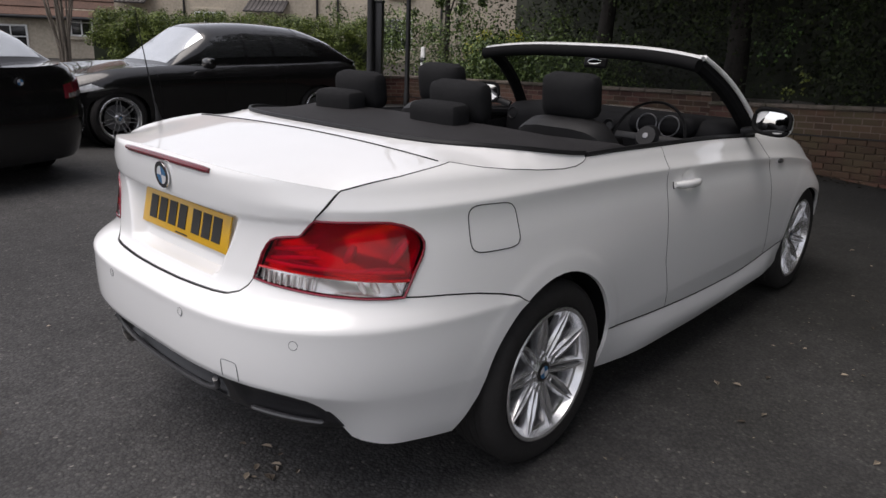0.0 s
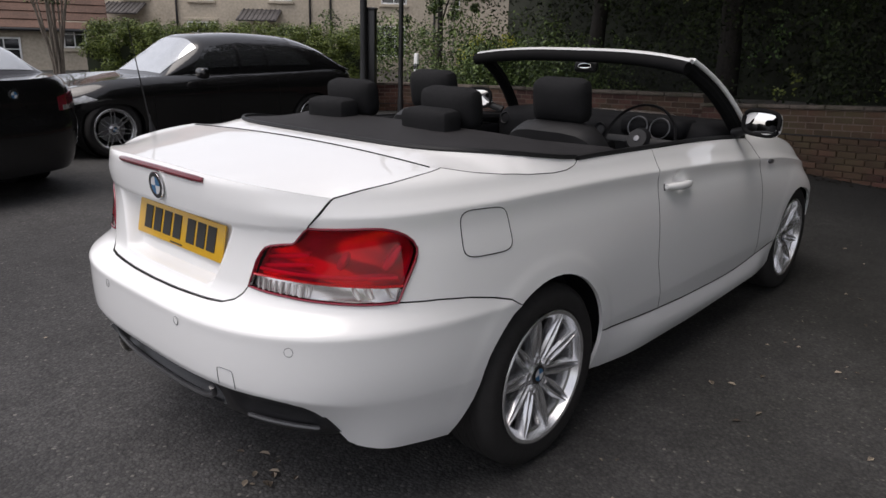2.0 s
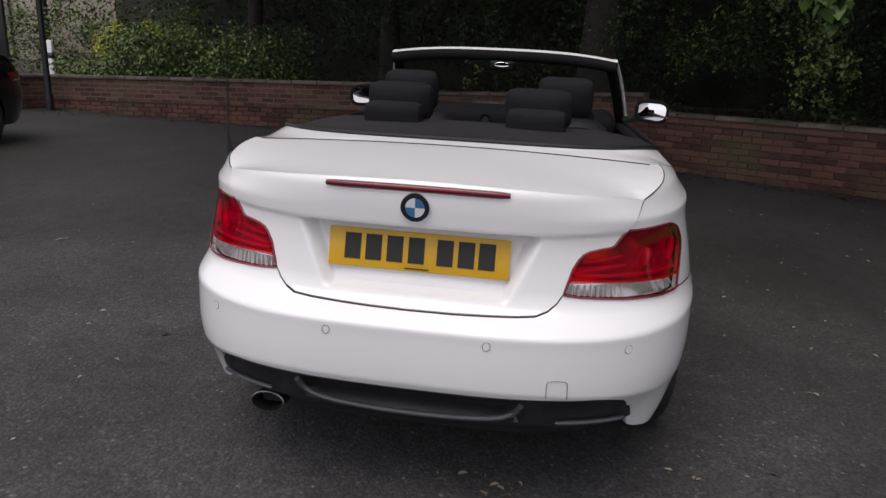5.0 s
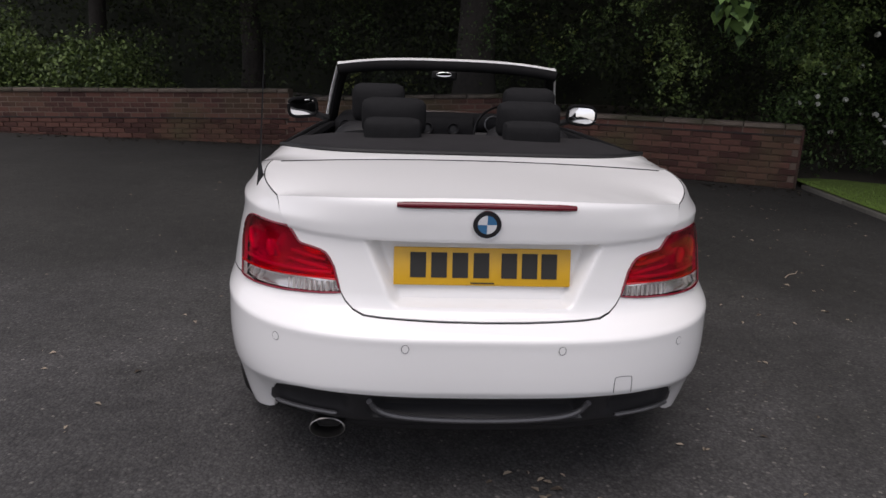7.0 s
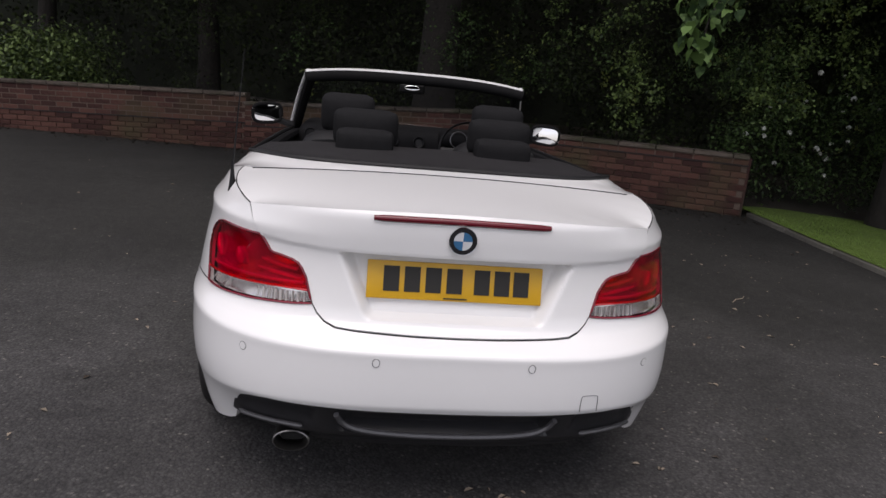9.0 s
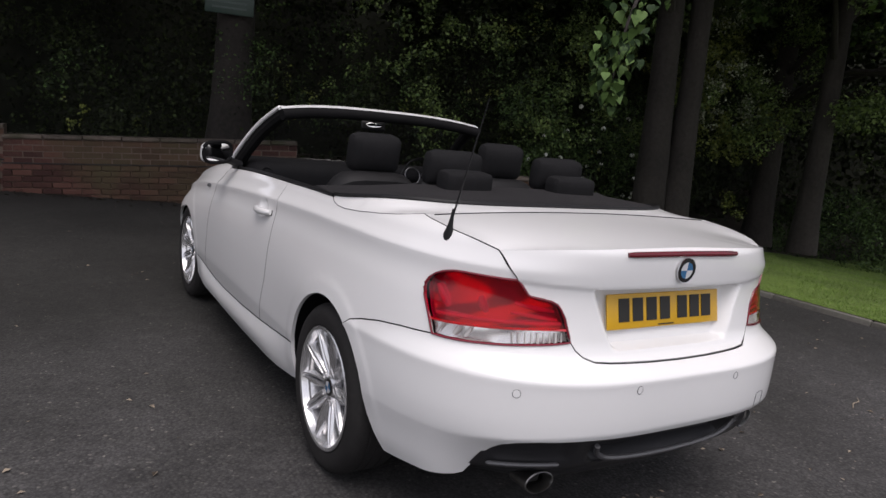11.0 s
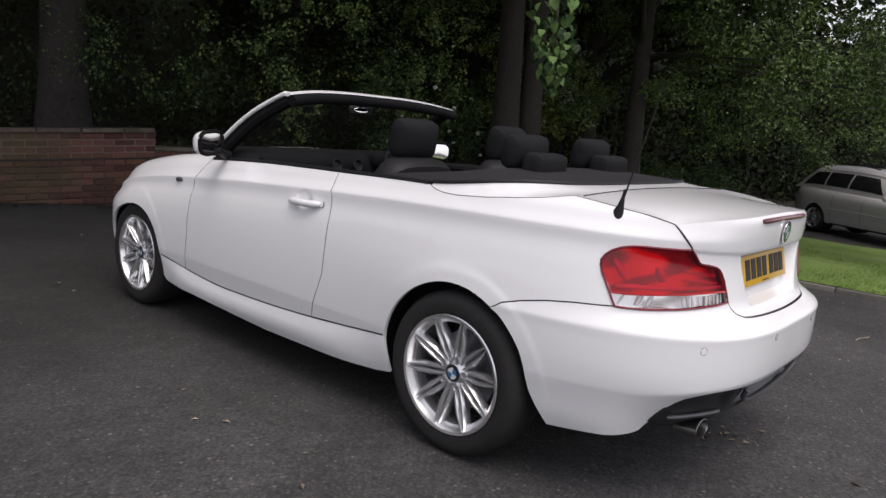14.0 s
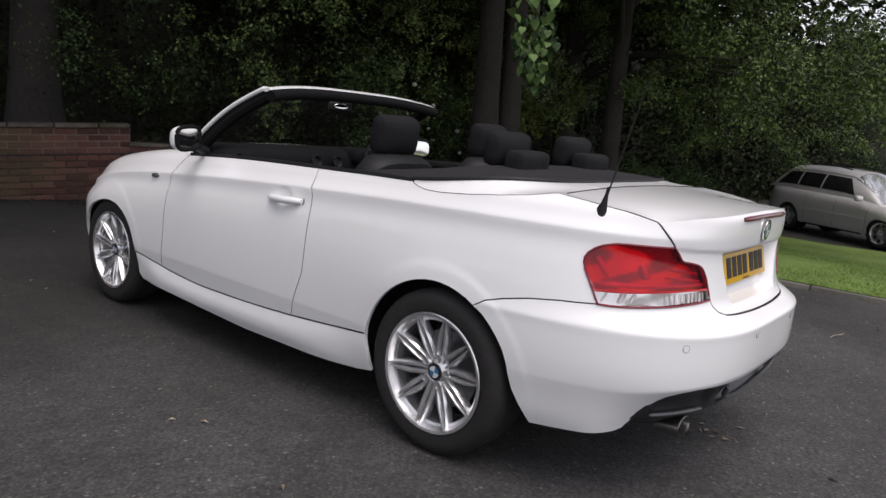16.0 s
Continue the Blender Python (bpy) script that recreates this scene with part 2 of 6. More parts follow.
LEAF_HEDGE = mat("hedge_leaf", (0.060, 0.098, 0.016), 0.55, vary=0.35, scale=3, second=(0.150, 0.195, 0.030), island=0.6)
LEAF_YELLOW = mat("yellow_leaf", (0.34, 0.36, 0.035), 0.55, vary=0.3, scale=3, second=(0.55, 0.55, 0.06), island=0.7)
PETAL = mat("pale_petal", (0.50, 0.50, 0.47), 0.6, vary=0.1)
DEAD_LEAF = mat("dead_leaf", (0.115, 0.085, 0.060), 0.85, vary=0.6, scale=40, second=(0.30, 0.25, 0.19), island=0.9)
STONE = mat("house_stone", (0.48, 0.42, 0.335), 0.92, vary=0.25, scale=9, bump=0.4, bump_scale=20, patch=0.6)
RENDERED = mat("house_roughcast", (0.43, 0.38, 0.305), 0.92, vary=0.12, scale=20, bump=0.3, bump_scale=50)
ROOF_TILE = mat("roof_tile", (0.11, 0.062, 0.045), 0.85, vary=0.35, scale=14, rand=0.5)
PORCH_TILE = mat("porch_tile", (0.085, 0.078, 0.076), 0.75, vary=0.3, scale=14)
FRAME_WHITE = mat("white_frame", (0.75, 0.75, 0.74), 0.4, vary=0.04)
PIPE = mat("black_pipe", (0.012, 0.012, 0.013), 0.4, vary=0.2)
POST_BLACK = mat("black_post", (0.010, 0.010, 0.011), 0.45, vary=0.3, scale=20)
SIGN_PALE = mat("sign_lettering", (0.05, 0.075, 0.065), 0.5, vary=0.2)
SIGN_GREEN = mat("green_sign", (0.010, 0.034, 0.023), 0.4, vary=0.1)
PAVING = mat("pavement", (0.20, 0.19, 0.18), 0.9, vary=0.25, scale=30, bump=0.3, bump_scale=120)
TREAD = mat("bore_black", (0.008, 0.008, 0.008), 0.8, vary=0.3)


# ---- shaping helpers ----
from mathutils.geometry import delaunay_2d_cdt


def curve(points):
    """A smooth monotone function through points (x, y)."""
    xs, ys = [p[0] for p in points], [p[1] for p in points]
    h = [b - a for a, b in zip(xs, xs[1:])]
    d = [(b - a) / k for a, b, k in zip(ys, ys[1:], h)]
    m = [d[0]] + [0 if a * b <= 0 else 2 * a * b / (a + b) for a, b in zip(d, d[1:])] + [d[-1]]

    def value(x):
        if x <= xs[0]:
            return ys[0]
        if x >= xs[-1]:
            return ys[-1]
        i = max(n for n in range(len(h)) if xs[n] <= x)
        t = (x - xs[i]) / h[i]
        a, b = (1 + 2 * t) * (1 - t) ** 2, t * (1 - t) ** 2
        return a * ys[i] + b * h[i] * m[i] + (1 - a) * ys[i + 1] + t * t * (t - 1) * h[i] * m[i + 1]

    return value


def smooth(a, b, x):
    t = min(1.0, max(0.0, (x - a) / (b - a)))
    return t * t * (3 - 2 * t)


def finish(me, material, sharp=38):
    me.materials.append(material)
    me.shade_smooth()
    me.set_sharp_from_angle(angle=radians(sharp))
    return me


def part(name, geo, material, parent=None, label="", sharp=38):
    """Links a bmesh, or vertices and faces, as one mesh object under a thing or a part."""
    me = bpy.data.meshes.new(name)
    if isinstance(geo, bmesh.types.BMesh):
        geo.to_mesh(me)
        geo.free()
    else:
        me.from_pydata([tuple(v) for v in geo[0]], [], geo[1])
    ob = new(name, finish(me, material, sharp))
    ob.parent = parent
    return tagged(ob, label) if label else ob


def thing(name, label, category, m=None, group="", kind=""):
    ob = new(name)
    ob.empty_display_size = 0.2
    if m is not None:
        ob.matrix_basis = m
    return tagged(ob, label, category, group, kind)


def box(sx, sy, sz, bevel=0.01, at=(0, 0, 0), seg=2, turn=None):
    bm = bmesh.new()
    bmesh.ops.create_cube(bm, size=1, matrix=Matrix.Diagonal((sx, sy, sz, 1)))
    if bevel:
        bmesh.ops.bevel(bm, geom=bm.edges[:], offset=bevel, segments=seg, profile=0.5, affect="EDGES", clamp_overlap=True)
    bmesh.ops.transform(bm, matrix=Matrix.Translation(at) @ (turn or Matrix()), verts=bm.verts)
    return bm


def merge(*bms):
    out = bms[0]
    for b in bms[1:]:
        me = bpy.data.meshes.new("tmp")
        b.to_mesh(me)
        b.free()
        out.from_mesh(me)
        bpy.data.meshes.remove(me)
    return out


def lathe(profile, n=48, axis="x"):
    """Turns (radius, along) points about an axis; closed if the last point equals the first."""
    bm = bmesh.new()
    rings = []
    for i in range(n):
        a = 2 * math.pi * i / n
        rings.append([bm.verts.new((x, r * math.cos(a), r * math.sin(a)) if axis == "x" else (r * math.cos(a), r * math.sin(a), x)) for r, x in profile])
    for i in range(n):
        a, b = rings[i], rings[(i + 1) % n]
        for j in range(len(profile) - 1):
            try:
                bm.faces.new((a[j], a[j + 1], b[j + 1], b[j]))
            except ValueError:
                pass
    bmesh.ops.remove_doubles(bm, verts=bm.verts, dist=1e-5)
    bmesh.ops.recalc_face_normals(bm, faces=bm.faces)
    return bm


def tube(points, r, n=8, taper=None, caps=True):
    """A round bar along points; r may be a list."""
    pts = [Vector(p) for p in points]
    rs = r if isinstance(r, (list, tuple)) else [r] * len(pts)
    bm = bmesh.new()
    rings = []
    for i, p in enumerate(pts):
        way = (pts[min(i + 1, len(pts) - 1)] - pts[max(i - 1, 0)]).normalized()
        side = way.cross(Vector((0, 0, 1)) if abs(way.z) < 0.95 else Vector((1, 0, 0))).normalized()
        up = side.cross(way)
        rings.append([bm.verts.new(p + rs[i] * (math.cos(2 * math.pi * k / n) * side + math.sin(2 * math.pi * k / n) * up)) for k in range(n)])
    for a, b in zip(rings, rings[1:]):
        for k in range(n):
            bm.faces.new((a[k], a[(k + 1) % n], b[(k + 1) % n], b[k]))
    if caps:
        bm.faces.new(rings[0][::-1])
        bm.faces.new(rings[-1])
    bmesh.ops.recalc_face_normals(bm, faces=bm.faces)
    return bm


def dense(poly, step, closed=True):
    out = []
    n = len(poly)
    for i in range(n if closed else n - 1):
        a, b = Vector(poly[i]), Vector(poly[(i + 1) % n])
        k = max(1, int((b - a).length / step))
        out += [a.lerp(b, j / k) for j in range(k)]
    if not closed:
        out.append(Vector(poly[-1]))
    return out


def rounded(points, turns=2, closed=False):
    """Corner cutting: a softer line through the same corners."""
    pts = [Vector(p) for p in points]
    for _ in range(turns):
        nxt = [] if closed else [pts[0]]
        for i in range(len(pts) if closed else len(pts) - 1):
            a, b = pts[i], pts[(i + 1) % len(pts)]
            nxt += [a.lerp(b, 0.25), a.lerp(b, 0.75)]
        pts = nxt if closed else nxt + [pts[-1]]
    return pts


def area2(poly):
    return sum(a.x * b.y - b.x * a.y for a, b in zip(poly, poly[1:] + poly[:1])) / 2


def inside(poly, x, y):
    hit = False
    for a, b in zip(poly, poly[1:] + poly[:1]):
        if (a.y > y) != (b.y > y) and x < (b.x - a.x) * (y - a.y) / (b.y - a.y) + a.x:
            hit = not hit
    return hit


def fill(poly, step, gap=0.0, keep=False, lines=()):
    """Triangles over a flat outline with an even grid inside and close rows along crease lines. Returns the points, the faces and how many points lie on the rim."""
    pts = [Vector(p[:2]) for p in (poly if keep else dense(poly, step))]
    if area2(pts) < 0:
        pts.reverse()
    if gap:
        n = len(pts)
        out = []
        for i in range(n):
            way = pts[(i + 1) % n] - pts[i - 1]
            way = way.normalized() if way.length > 1e-9 else Vector((1, 0))
            out.append(pts[i] + gap * Vector((-way.y, way.x)))
        pts = out
    rim = len(pts)
    arr = np.array([tuple(p) for p in pts])
    lo, hi = arr.min(0), arr.max(0)
    grid = []
    for i in range(1, int((hi[0] - lo[0]) / step) + 1):
        for j in range(1, int((hi[1] - lo[1]) / step) + 1):
            x, y = lo[0] + i * step, lo[1] + j * step
            if any(abs(y - f(x)) < 0.008 + 0.35 * step for f in lines):
                continue
            if inside(pts, x, y) and ((arr - (x, y)) ** 2).sum(1).min() > (0.55 * step) ** 2:
                grid.append(Vector((x, y)))
    for f in lines:
        for i in range(1, int((hi[0] - lo[0]) / step) + 1):
            for d in (-0.007, -0.0025, 0.0025, 0.007):
                x = lo[0] + i * step
                y = f(x) + d
                if inside(pts, x, y) and ((arr - (x, y)) ** 2).sum(1).min() > 0.004 ** 2:
                    grid.append(Vector((x, y)))
    verts, _, faces, *_ = delaunay_2d_cdt(pts + grid, [(i, (i + 1) % rim) for i in range(rim)], [], 1, 1e-7)
    return verts, [list(f) for f in faces], rim


def panel(surf, poly, step=0.03, gap=0.0022, depth=0.014, off=None, lines=()):
    """A sheet with folded rims over an outline of the parameters of surf(c, v)."""
    verts, faces, _ = fill(poly, step, gap, lines=lines)

    def place(c, v, extra=0.0):
        e = 1e-3
        p = surf(c, v)
        n = (surf(c + e, v) - surf(c - e, v)).cross(surf(c, v + e) - surf(c, v - e))
        n.normalize()
        mid = surf(c, v) - Vector((0, 1.2, 0.5))
        if n.dot(mid) < 0 and abs(n.z) < 0.8 or (abs(n.z) >= 0.8 and n.z < 0):
            n.negate()
        return p + n * ((off(c, v, p) if off else 0.0) + extra)

    top = [place(v.x, v.y) for v in verts]
    count = {}
    for f in faces:
        for a, b in zip(f, f[1:] + f[:1]):
            key = (min(a, b), max(a, b))
            count[key] = None if key in count else (a, b)
    rim = [e for e in count.values() if e]
    k = len(top)
    edge = sorted({i for e in rim for i in e})
    where = {v: n for n, v in enumerate(edge)}
    allv = top + [top[i] for i in edge] + [place(verts[i].x, verts[i].y, -depth) for i in edge]
    f0 = faces[0]
    nrm = (top[f0[1]] - top[f0[0]]).cross(top[f0[2]] - top[f0[0]])
    out = place(verts[f0[0]].x, verts[f0[0]].y, 0.01) - top[f0[0]]
    flip = nrm.dot(out) < 0
    allf = [f[::-1] if flip else f for f in faces]
    m = len(edge)
    for a, b in rim:
        quad = [k + where[b], k + where[a], k + m + where[a], k + m + where[b]]
        allf.append(quad[::-1] if flip else quad)
    return allv, allf


def sheet(rim3, step=0.04, crown=0.0, depth=0.012, rounds=260):
    """A sheet seen from above that spans a closed rim of places, its height relaxed to the rim like a skin."""
    flat = [Vector((p.x, p.y)) for p in rim3]
    heights = [p.z for p in rim3]
    if area2(flat) < 0:
        flat.reverse()
        heights.reverse()
    verts, faces, rim = fill(flat, step, keep=True)
    z = np.full(len(verts), float(np.mean(heights)))
    key = {(round(p.x, 5), round(p.y, 5)): h for p, h in zip(flat, heights)}
    fixed = np.zeros(len(verts), bool)
    for i, v in enumerate(verts):
        h = key.get((round(v.x, 5), round(v.y, 5)))
        if h is not None:
            z[i], fixed[i] = h, True
    pairs = np.array([e for f in faces for e in zip(f, f[1:] + f[:1])])
    deg = np.bincount(pairs[:, 0], minlength=len(verts)) + np.bincount(pairs[:, 1], minlength=len(verts))
    for _ in range(rounds):
        acc = np.bincount(pairs[:, 0], z[pairs[:, 1]], len(verts)) + np.bincount(pairs[:, 1], z[pairs[:, 0]], len(verts))
        z = np.where(fixed, z, acc / np.maximum(deg, 1) + crown * 1e-3)
    top = [(v.x, v.y, z[i]) for i, v in enumerate(verts)]
    n = len(top)
    low = [(x, y, h - depth) for x, y, h in top if True]
    edges = {}
    for f in faces:
        for a, b in zip(f, f[1:] + f[:1]):
            edges[(a, b)] = True
    rimq = [(a, b) for a, b in edges if (b, a) not in edges]
    side = []
    base = len(top)
    allv = list(top)
    for a, b in rimq:
        i = len(allv)
        allv += [top[a], top[b], low[b], low[a]]
        side.append([i + 1, i, i + 3, i + 2])
    return allv, [list(f) for f in faces] + side


def roundel(parent, m, r=0.040, name="badge"):
    """A round two-colour badge with a dark ring."""
    ring = part(name, lathe([(r, 0), (r, 0.003), (r * 0.97, 0.0045), (r * 0.66, 0.005), (r * 0.66, 0.0), (r, 0)], 32, "z"), BADGE_BLACK, parent, "round badge with black ring and blue and white quarters")
    ring.matrix_basis = m
    for i in range(4):
        bm = bmesh.new()
        c = bm.verts.new((0, 0, 0.0052))
        arc = [bm.verts.new((0.67 * r * math.cos(a), 0.67 * r * math.sin(a), 0.0052)) for a in [math.pi / 2 * (i + k / 6) for k in range(7)]]
        for a, b in zip(arc, arc[1:]):
            bm.faces.new((c, a, b))
        part("quarter", bm, BADGE_BLUE if i % 2 == 0 else BADGE_WHITE, ring)
    part("rim", lathe([(r * 1.0, 0.0), (r * 1.02, 0.002), (r * 1.0, 0.0050), (r * 0.985, 0.0047)], 32, "z"), CHROME, ring)
    return ring


def make_shell(width, tail, belt, wheelbase, ys=0.1, squareness=3.1, front=(2.6, 0.83, 2.5), flare=0.0026, arch=0.36, taper=0.0, haunch=0.0, waist=None):
    """The outer skin of a car body. c runs round the car in plan from the middle of the tail (0) along its right side (left: minus); v climbs the side and turns over the shoulder."""
    ky = ys + 0.94
    start = ky * math.pi / 2
    bend = curve([(0.96, 0.96), (0.98, 0.98), (1.0, 0.998), (1.05, 1.022), (1.10, 1.034), (1.15, 1.040), (1.3, 1.045)])
    rise = lambda v: v if v < 0.97 else bend(v)
    fs, fd, fn = front

    def surf(c, v):
        s = abs(c)
        w, yr = width(v - waist(s) * smooth(0.70, 0.88, v) if waist else v), tail(v)
        if s < start:
            psi = (start - s) / ky
            a, b = math.cos(psi), math.sin(psi)
            r = (abs(a) ** squareness + abs(b) ** squareness) ** (-1 / squareness)
            x, y = w * a * r, ys - (ys - yr) * b * r
        else:
            y = ys + s - start
            x = w
            if y > fs:
                psi = (y - fs) / fd
                a, b = math.cos(psi), math.sin(psi)
                r = (abs(a) ** fn + abs(b) ** fn) ** (-1 / fn)
                x, y = w * a * r, fs + fd * b * r
        z = rise(v) + (belt(y) - 1.0) * smooth(0.45, 1.0, v)
        x *= 1 - taper * smooth(2.0, 3.0, y) * smooth(0.60, 1.0, v) - 0.6 * taper * smooth(2.1, 3.0, y)
        for ya in (0.0, wheelbase):
            d = math.hypot(y - ya, z - 0.317)
            x += haunch * (1.0 if ya == 0 else 0.5) * math.exp(-(((y - ya) / 0.42) ** 2) - ((z - 0.60) / 0.17) ** 2)
            x += flare * smooth(arch + 0.066, arch + 0.046, d) * smooth(0.15, 0.3, z)
        return Vector((x if c >= 0 else -x, y, z))

    surf.start = start
    def side(y, v=0.6):
        if ys <= y <= fs:
            return start + y - ys
        lo, hi = (0.0, start) if y < ys else (start + fs - ys, start + fs - ys + fd * math.pi / 2)
        for _ in range(40):
            mid = (lo + hi) / 2
            lo, hi = (mid, hi) if surf(mid, v).y < y else (lo, mid)
        return (lo + hi) / 2

    surf.side = side
    return surf


def arc(surf, ya, r, a0, a1, n=18, z=0.317):
    """Points of a wheel arch in the parameters of the side."""
    return [(surf.side(ya + r * math.cos(radians(a0 + (a1 - a0) * i / n)), z + r * math.sin(radians(a0 + (a1 - a0) * i / n))), z + r * math.sin(radians(a0 + (a1 - a0) * i / n))) for i in range(n + 1)]


def flipped(poly):
    return [(-p[0], p[1]) for p in poly]


# ---- ground: tarmac yard, kerb, grass bank ----
def ground_height(x, y):
    """Level yard; past the kerb the grass falls away to a lower lane."""
    fall = smooth(4.4, 13.5, x) * 0.70 * smooth(14.0, 5.0, y)
    return -fall


def ground_sheet():
    xs = sorted(set([-900, -300, -120, -60, -30, -15, -8, -4, 0, 3, 4.2] + [4.6 + 0.4 * i for i in range(20)] + [15, 20, 30, 60, 120, 300, 900]))
    ys = sorted(set([-900, -300, -120, -60, -30, -15] + [-9 + 1.0 * i for i in range(26)] + [20, 30, 60, 120, 300, 900]))
    verts = [(x, y, ground_height(x, y) - (0.004 if x > 4.3 else 0)) for y in ys for x in xs]
    n = len(xs)
    faces = [(j * n + i, j * n + i + 1, (j + 1) * n + i + 1, (j + 1) * n + i) for j in range(len(ys) - 1) for i in range(n - 1)]
    return verts, faces


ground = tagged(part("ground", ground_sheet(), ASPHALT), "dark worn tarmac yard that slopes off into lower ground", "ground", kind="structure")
KERB_X = curve([(-30.0, 5.3), (-3.0, 4.45), (0.0, 4.38), (2.5, 4.3), (5.4, 4.42)])


def bank(x0, x1, y0, y1, step, lift, edge=None):
    nx, ny = int((x1 - x0) / step), int((y1 - y0) / step)
    verts, faces = [], []
    for j in range(ny + 1):
        y = y0 + (y1 - y0) * j / ny
        a = edge(y) if edge else x0
        for i in range(nx + 1):
            x = a + (x1 - a) * (i / nx)
            verts.append((x, y, ground_height(x, y) + lift + 0.02 * noise.noise((x * 0.9, y * 0.9, 0)) * min(1, i)))
    for j in range(ny):
        for i in range(nx):
            k = j * (nx + 1) + i
            faces.append((k, k + 1, k + nx + 2, k + nx + 1))
    return verts, faces


tagged(part("grass_bank", bank(4.4, 14.6, -12.0, 5.6, 0.35, 0.05, lambda y: KERB_X(y) + 0.06)[0:2], GRASS), "mown green grass bank falling away behind the kerb", "grass", kind="structure")
tagged(part("woodland_floor", bank(-60, 60, 9.4, 60, 2.0, 0.03), EARTH), "shaded bare earth and leaf litter under the trees", "earth", kind="structure")
tagged(part("woodland_floor_near", bank(4.5, 30, 5.4, 9.6, 0.6, 0.035), EARTH), "dark leaf litter under the trees by the lawn", "earth", kind="structure")


def kerb_run():
    line = thing("kerb", "low weathered concrete edging between tarmac and grass", "kerb", kind="structure")
    y = -11.0
    k = 0
    while y < 5.2:
        a, b = Vector((KERB_X(y), y, 0)), Vector((KERB_X(y + 0.9), y + 0.9, 0))
        way = b - a
        ob = part("kerb_stone", box(0.06, way.length - 0.012, 0.16, 0.012), KERB, line)
        ob.matrix_basis = Matrix.Translation((a + b) / 2 + Vector((0.03, 0, -0.035 + 0.006 * noise.noise((0, y, 3))))) @ pose(0, 0, 0, 0, 0, math.degrees(math.atan2(way.y, way.x)) - 90)
        y += 0.9
        k += 1


kerb_run()


def grass_blades():
    rng = random.Random(4)
    verts, faces = [], []
    while len(faces) < 80000:
        y = rng.uniform(-5.0, 5.4)
        x = KERB_X(y) + 0.07 + (rng.random() ** 1.6) * 9.5
        z = ground_height(x, y) + 0.045
        h, a = rng.uniform(0.012, 0.032), rng.uniform(0, 6.28)
        dx, dy = math.cos(a) * 0.004, math.sin(a) * 0.004
        lx, ly = rng.uniform(-0.02, 0.02), rng.uniform(-0.02, 0.02)
        k = len(verts)
        verts += [(x - dx, y - dy, z), (x + dx, y + dy, z), (x + lx, y + ly, z + h)]
        faces.append((k, k + 1, k + 2))
    return verts, faces


tagged(part("grass_blades", grass_blades(), BLADE), "short green lawn grass blades on the bank", "grass", kind="stuff")

# ---- white convertible ----
W_SIDE = curve([(0.16, 0.765), (0.22, 0.800), (0.30, 0.825), (0.346, 0.833), (0.402, 0.8425), (0.411, 0.8438), (0.44, 0.845), (0.50, 0.8455), (0.60, 0.843), (0.70, 0.835), (0.80, 0.819), (0.86, 0.8045), (0.89, 0.8005), (0.914, 0.8000), (0.9195, 0.7985), (0.925, 0.7945), (0.955, 0.7705), (0.985, 0.754), (1.0, 0.744), (1.05, 0.708), (1.10, 0.665), (1.15, 0.620), (1.25, 0.53)])
TAIL = curve([(0.16, -0.83), (0.22, -0.86), (0.30, -0.880), (0.415, -0.926), (0.437, -0.940), (0.46, -0.948), (0.52, -0.953), (0.60, -0.9545), (0.626, -0.9535), (0.633, -0.951), (0.640, -0.944), (0.660, -0.914), (0.688, -0.872), (0.73, -0.858), (0.85, -0.845), (0.92, -0.853), (0.985, -0.862), (1.03, -0.850), (1.15, -0.82)])
BELT = curve([(-1.0, 1.0), (-0.72, 1.008), (-0.45, 1.009), (-0.2, 1.006), (0.22, 1.006), (0.77, 0.998), (1.3, 0.985), (1.75, 0.962), (2.2, 0.925), (2.68, 0.855), (3.0, 0.775), (3.45, 0.66)])
WB = 2.56
WAIST = curve([(0.0, 0.006), (0.8, 0.008), (1.3, 0.015), (1.6, 0.011), (2.3, -0.002), (2.75, -0.013), (3.3, -0.022)])
skin = make_shell(W_SIDE, TAIL, BELT, WB, squareness=3.35, front=(2.58, 0.70, 3.0), taper=0.04, haunch=0.017, flare=0.0026, waist=WAIST)
WAIST_LINE = lambda c: 0.9205 + WAIST(abs(c))
LOW_LINE = lambda c: 0.4065
SHELF_LINE = lambda c: 0.6335
LIP = curve([(0.0, 0.470), (0.4, 0.470), (0.6, 0.463), (0.75, 0.449), (0.9, 0.437), (1.2, 0.437)])
LIP_LINE = lambda c: LIP(abs(c))
NOSE = skin.side(2.58) + 0.70 * math.pi / 2 - 0.004
C = skin.side
ARCH = 0.352


def A(x, v):
    """The parameter round the tail at which the skin is x metres off the middle."""
    lo, hi = 0.0, skin.start
    for _ in range(40):
        mid = (lo + hi) / 2
        lo, hi = (mid, hi) if skin(mid, v).x < x else (lo, mid)
    return (lo + hi) / 2



car = thing("convertible_car", "white convertible car with its roof down on dark tarmac", "car", Matrix.Translation((-0.006, 0, 0)) @ pose(0, 0, 0, 0, 0, 0.15))
lamp_edge_in = [(0.700, 0.898), (0.683, 0.884), (0.664, 0.866), (0.656, 0.858), (0.645, 0.853), (0.610, 0.849), (0.574, 0.843), (0.553, 0.835), (0.538, 0.822), (0.519, 0.797), (0.503, 0.758), (0.490, 0.727)]
lamp_low = [(0.55, 0.721), (0.63, 0.716), (0.70, 0.711), (0.76, 0.708), (0.835, 0.704), (0.89, 0.703)]
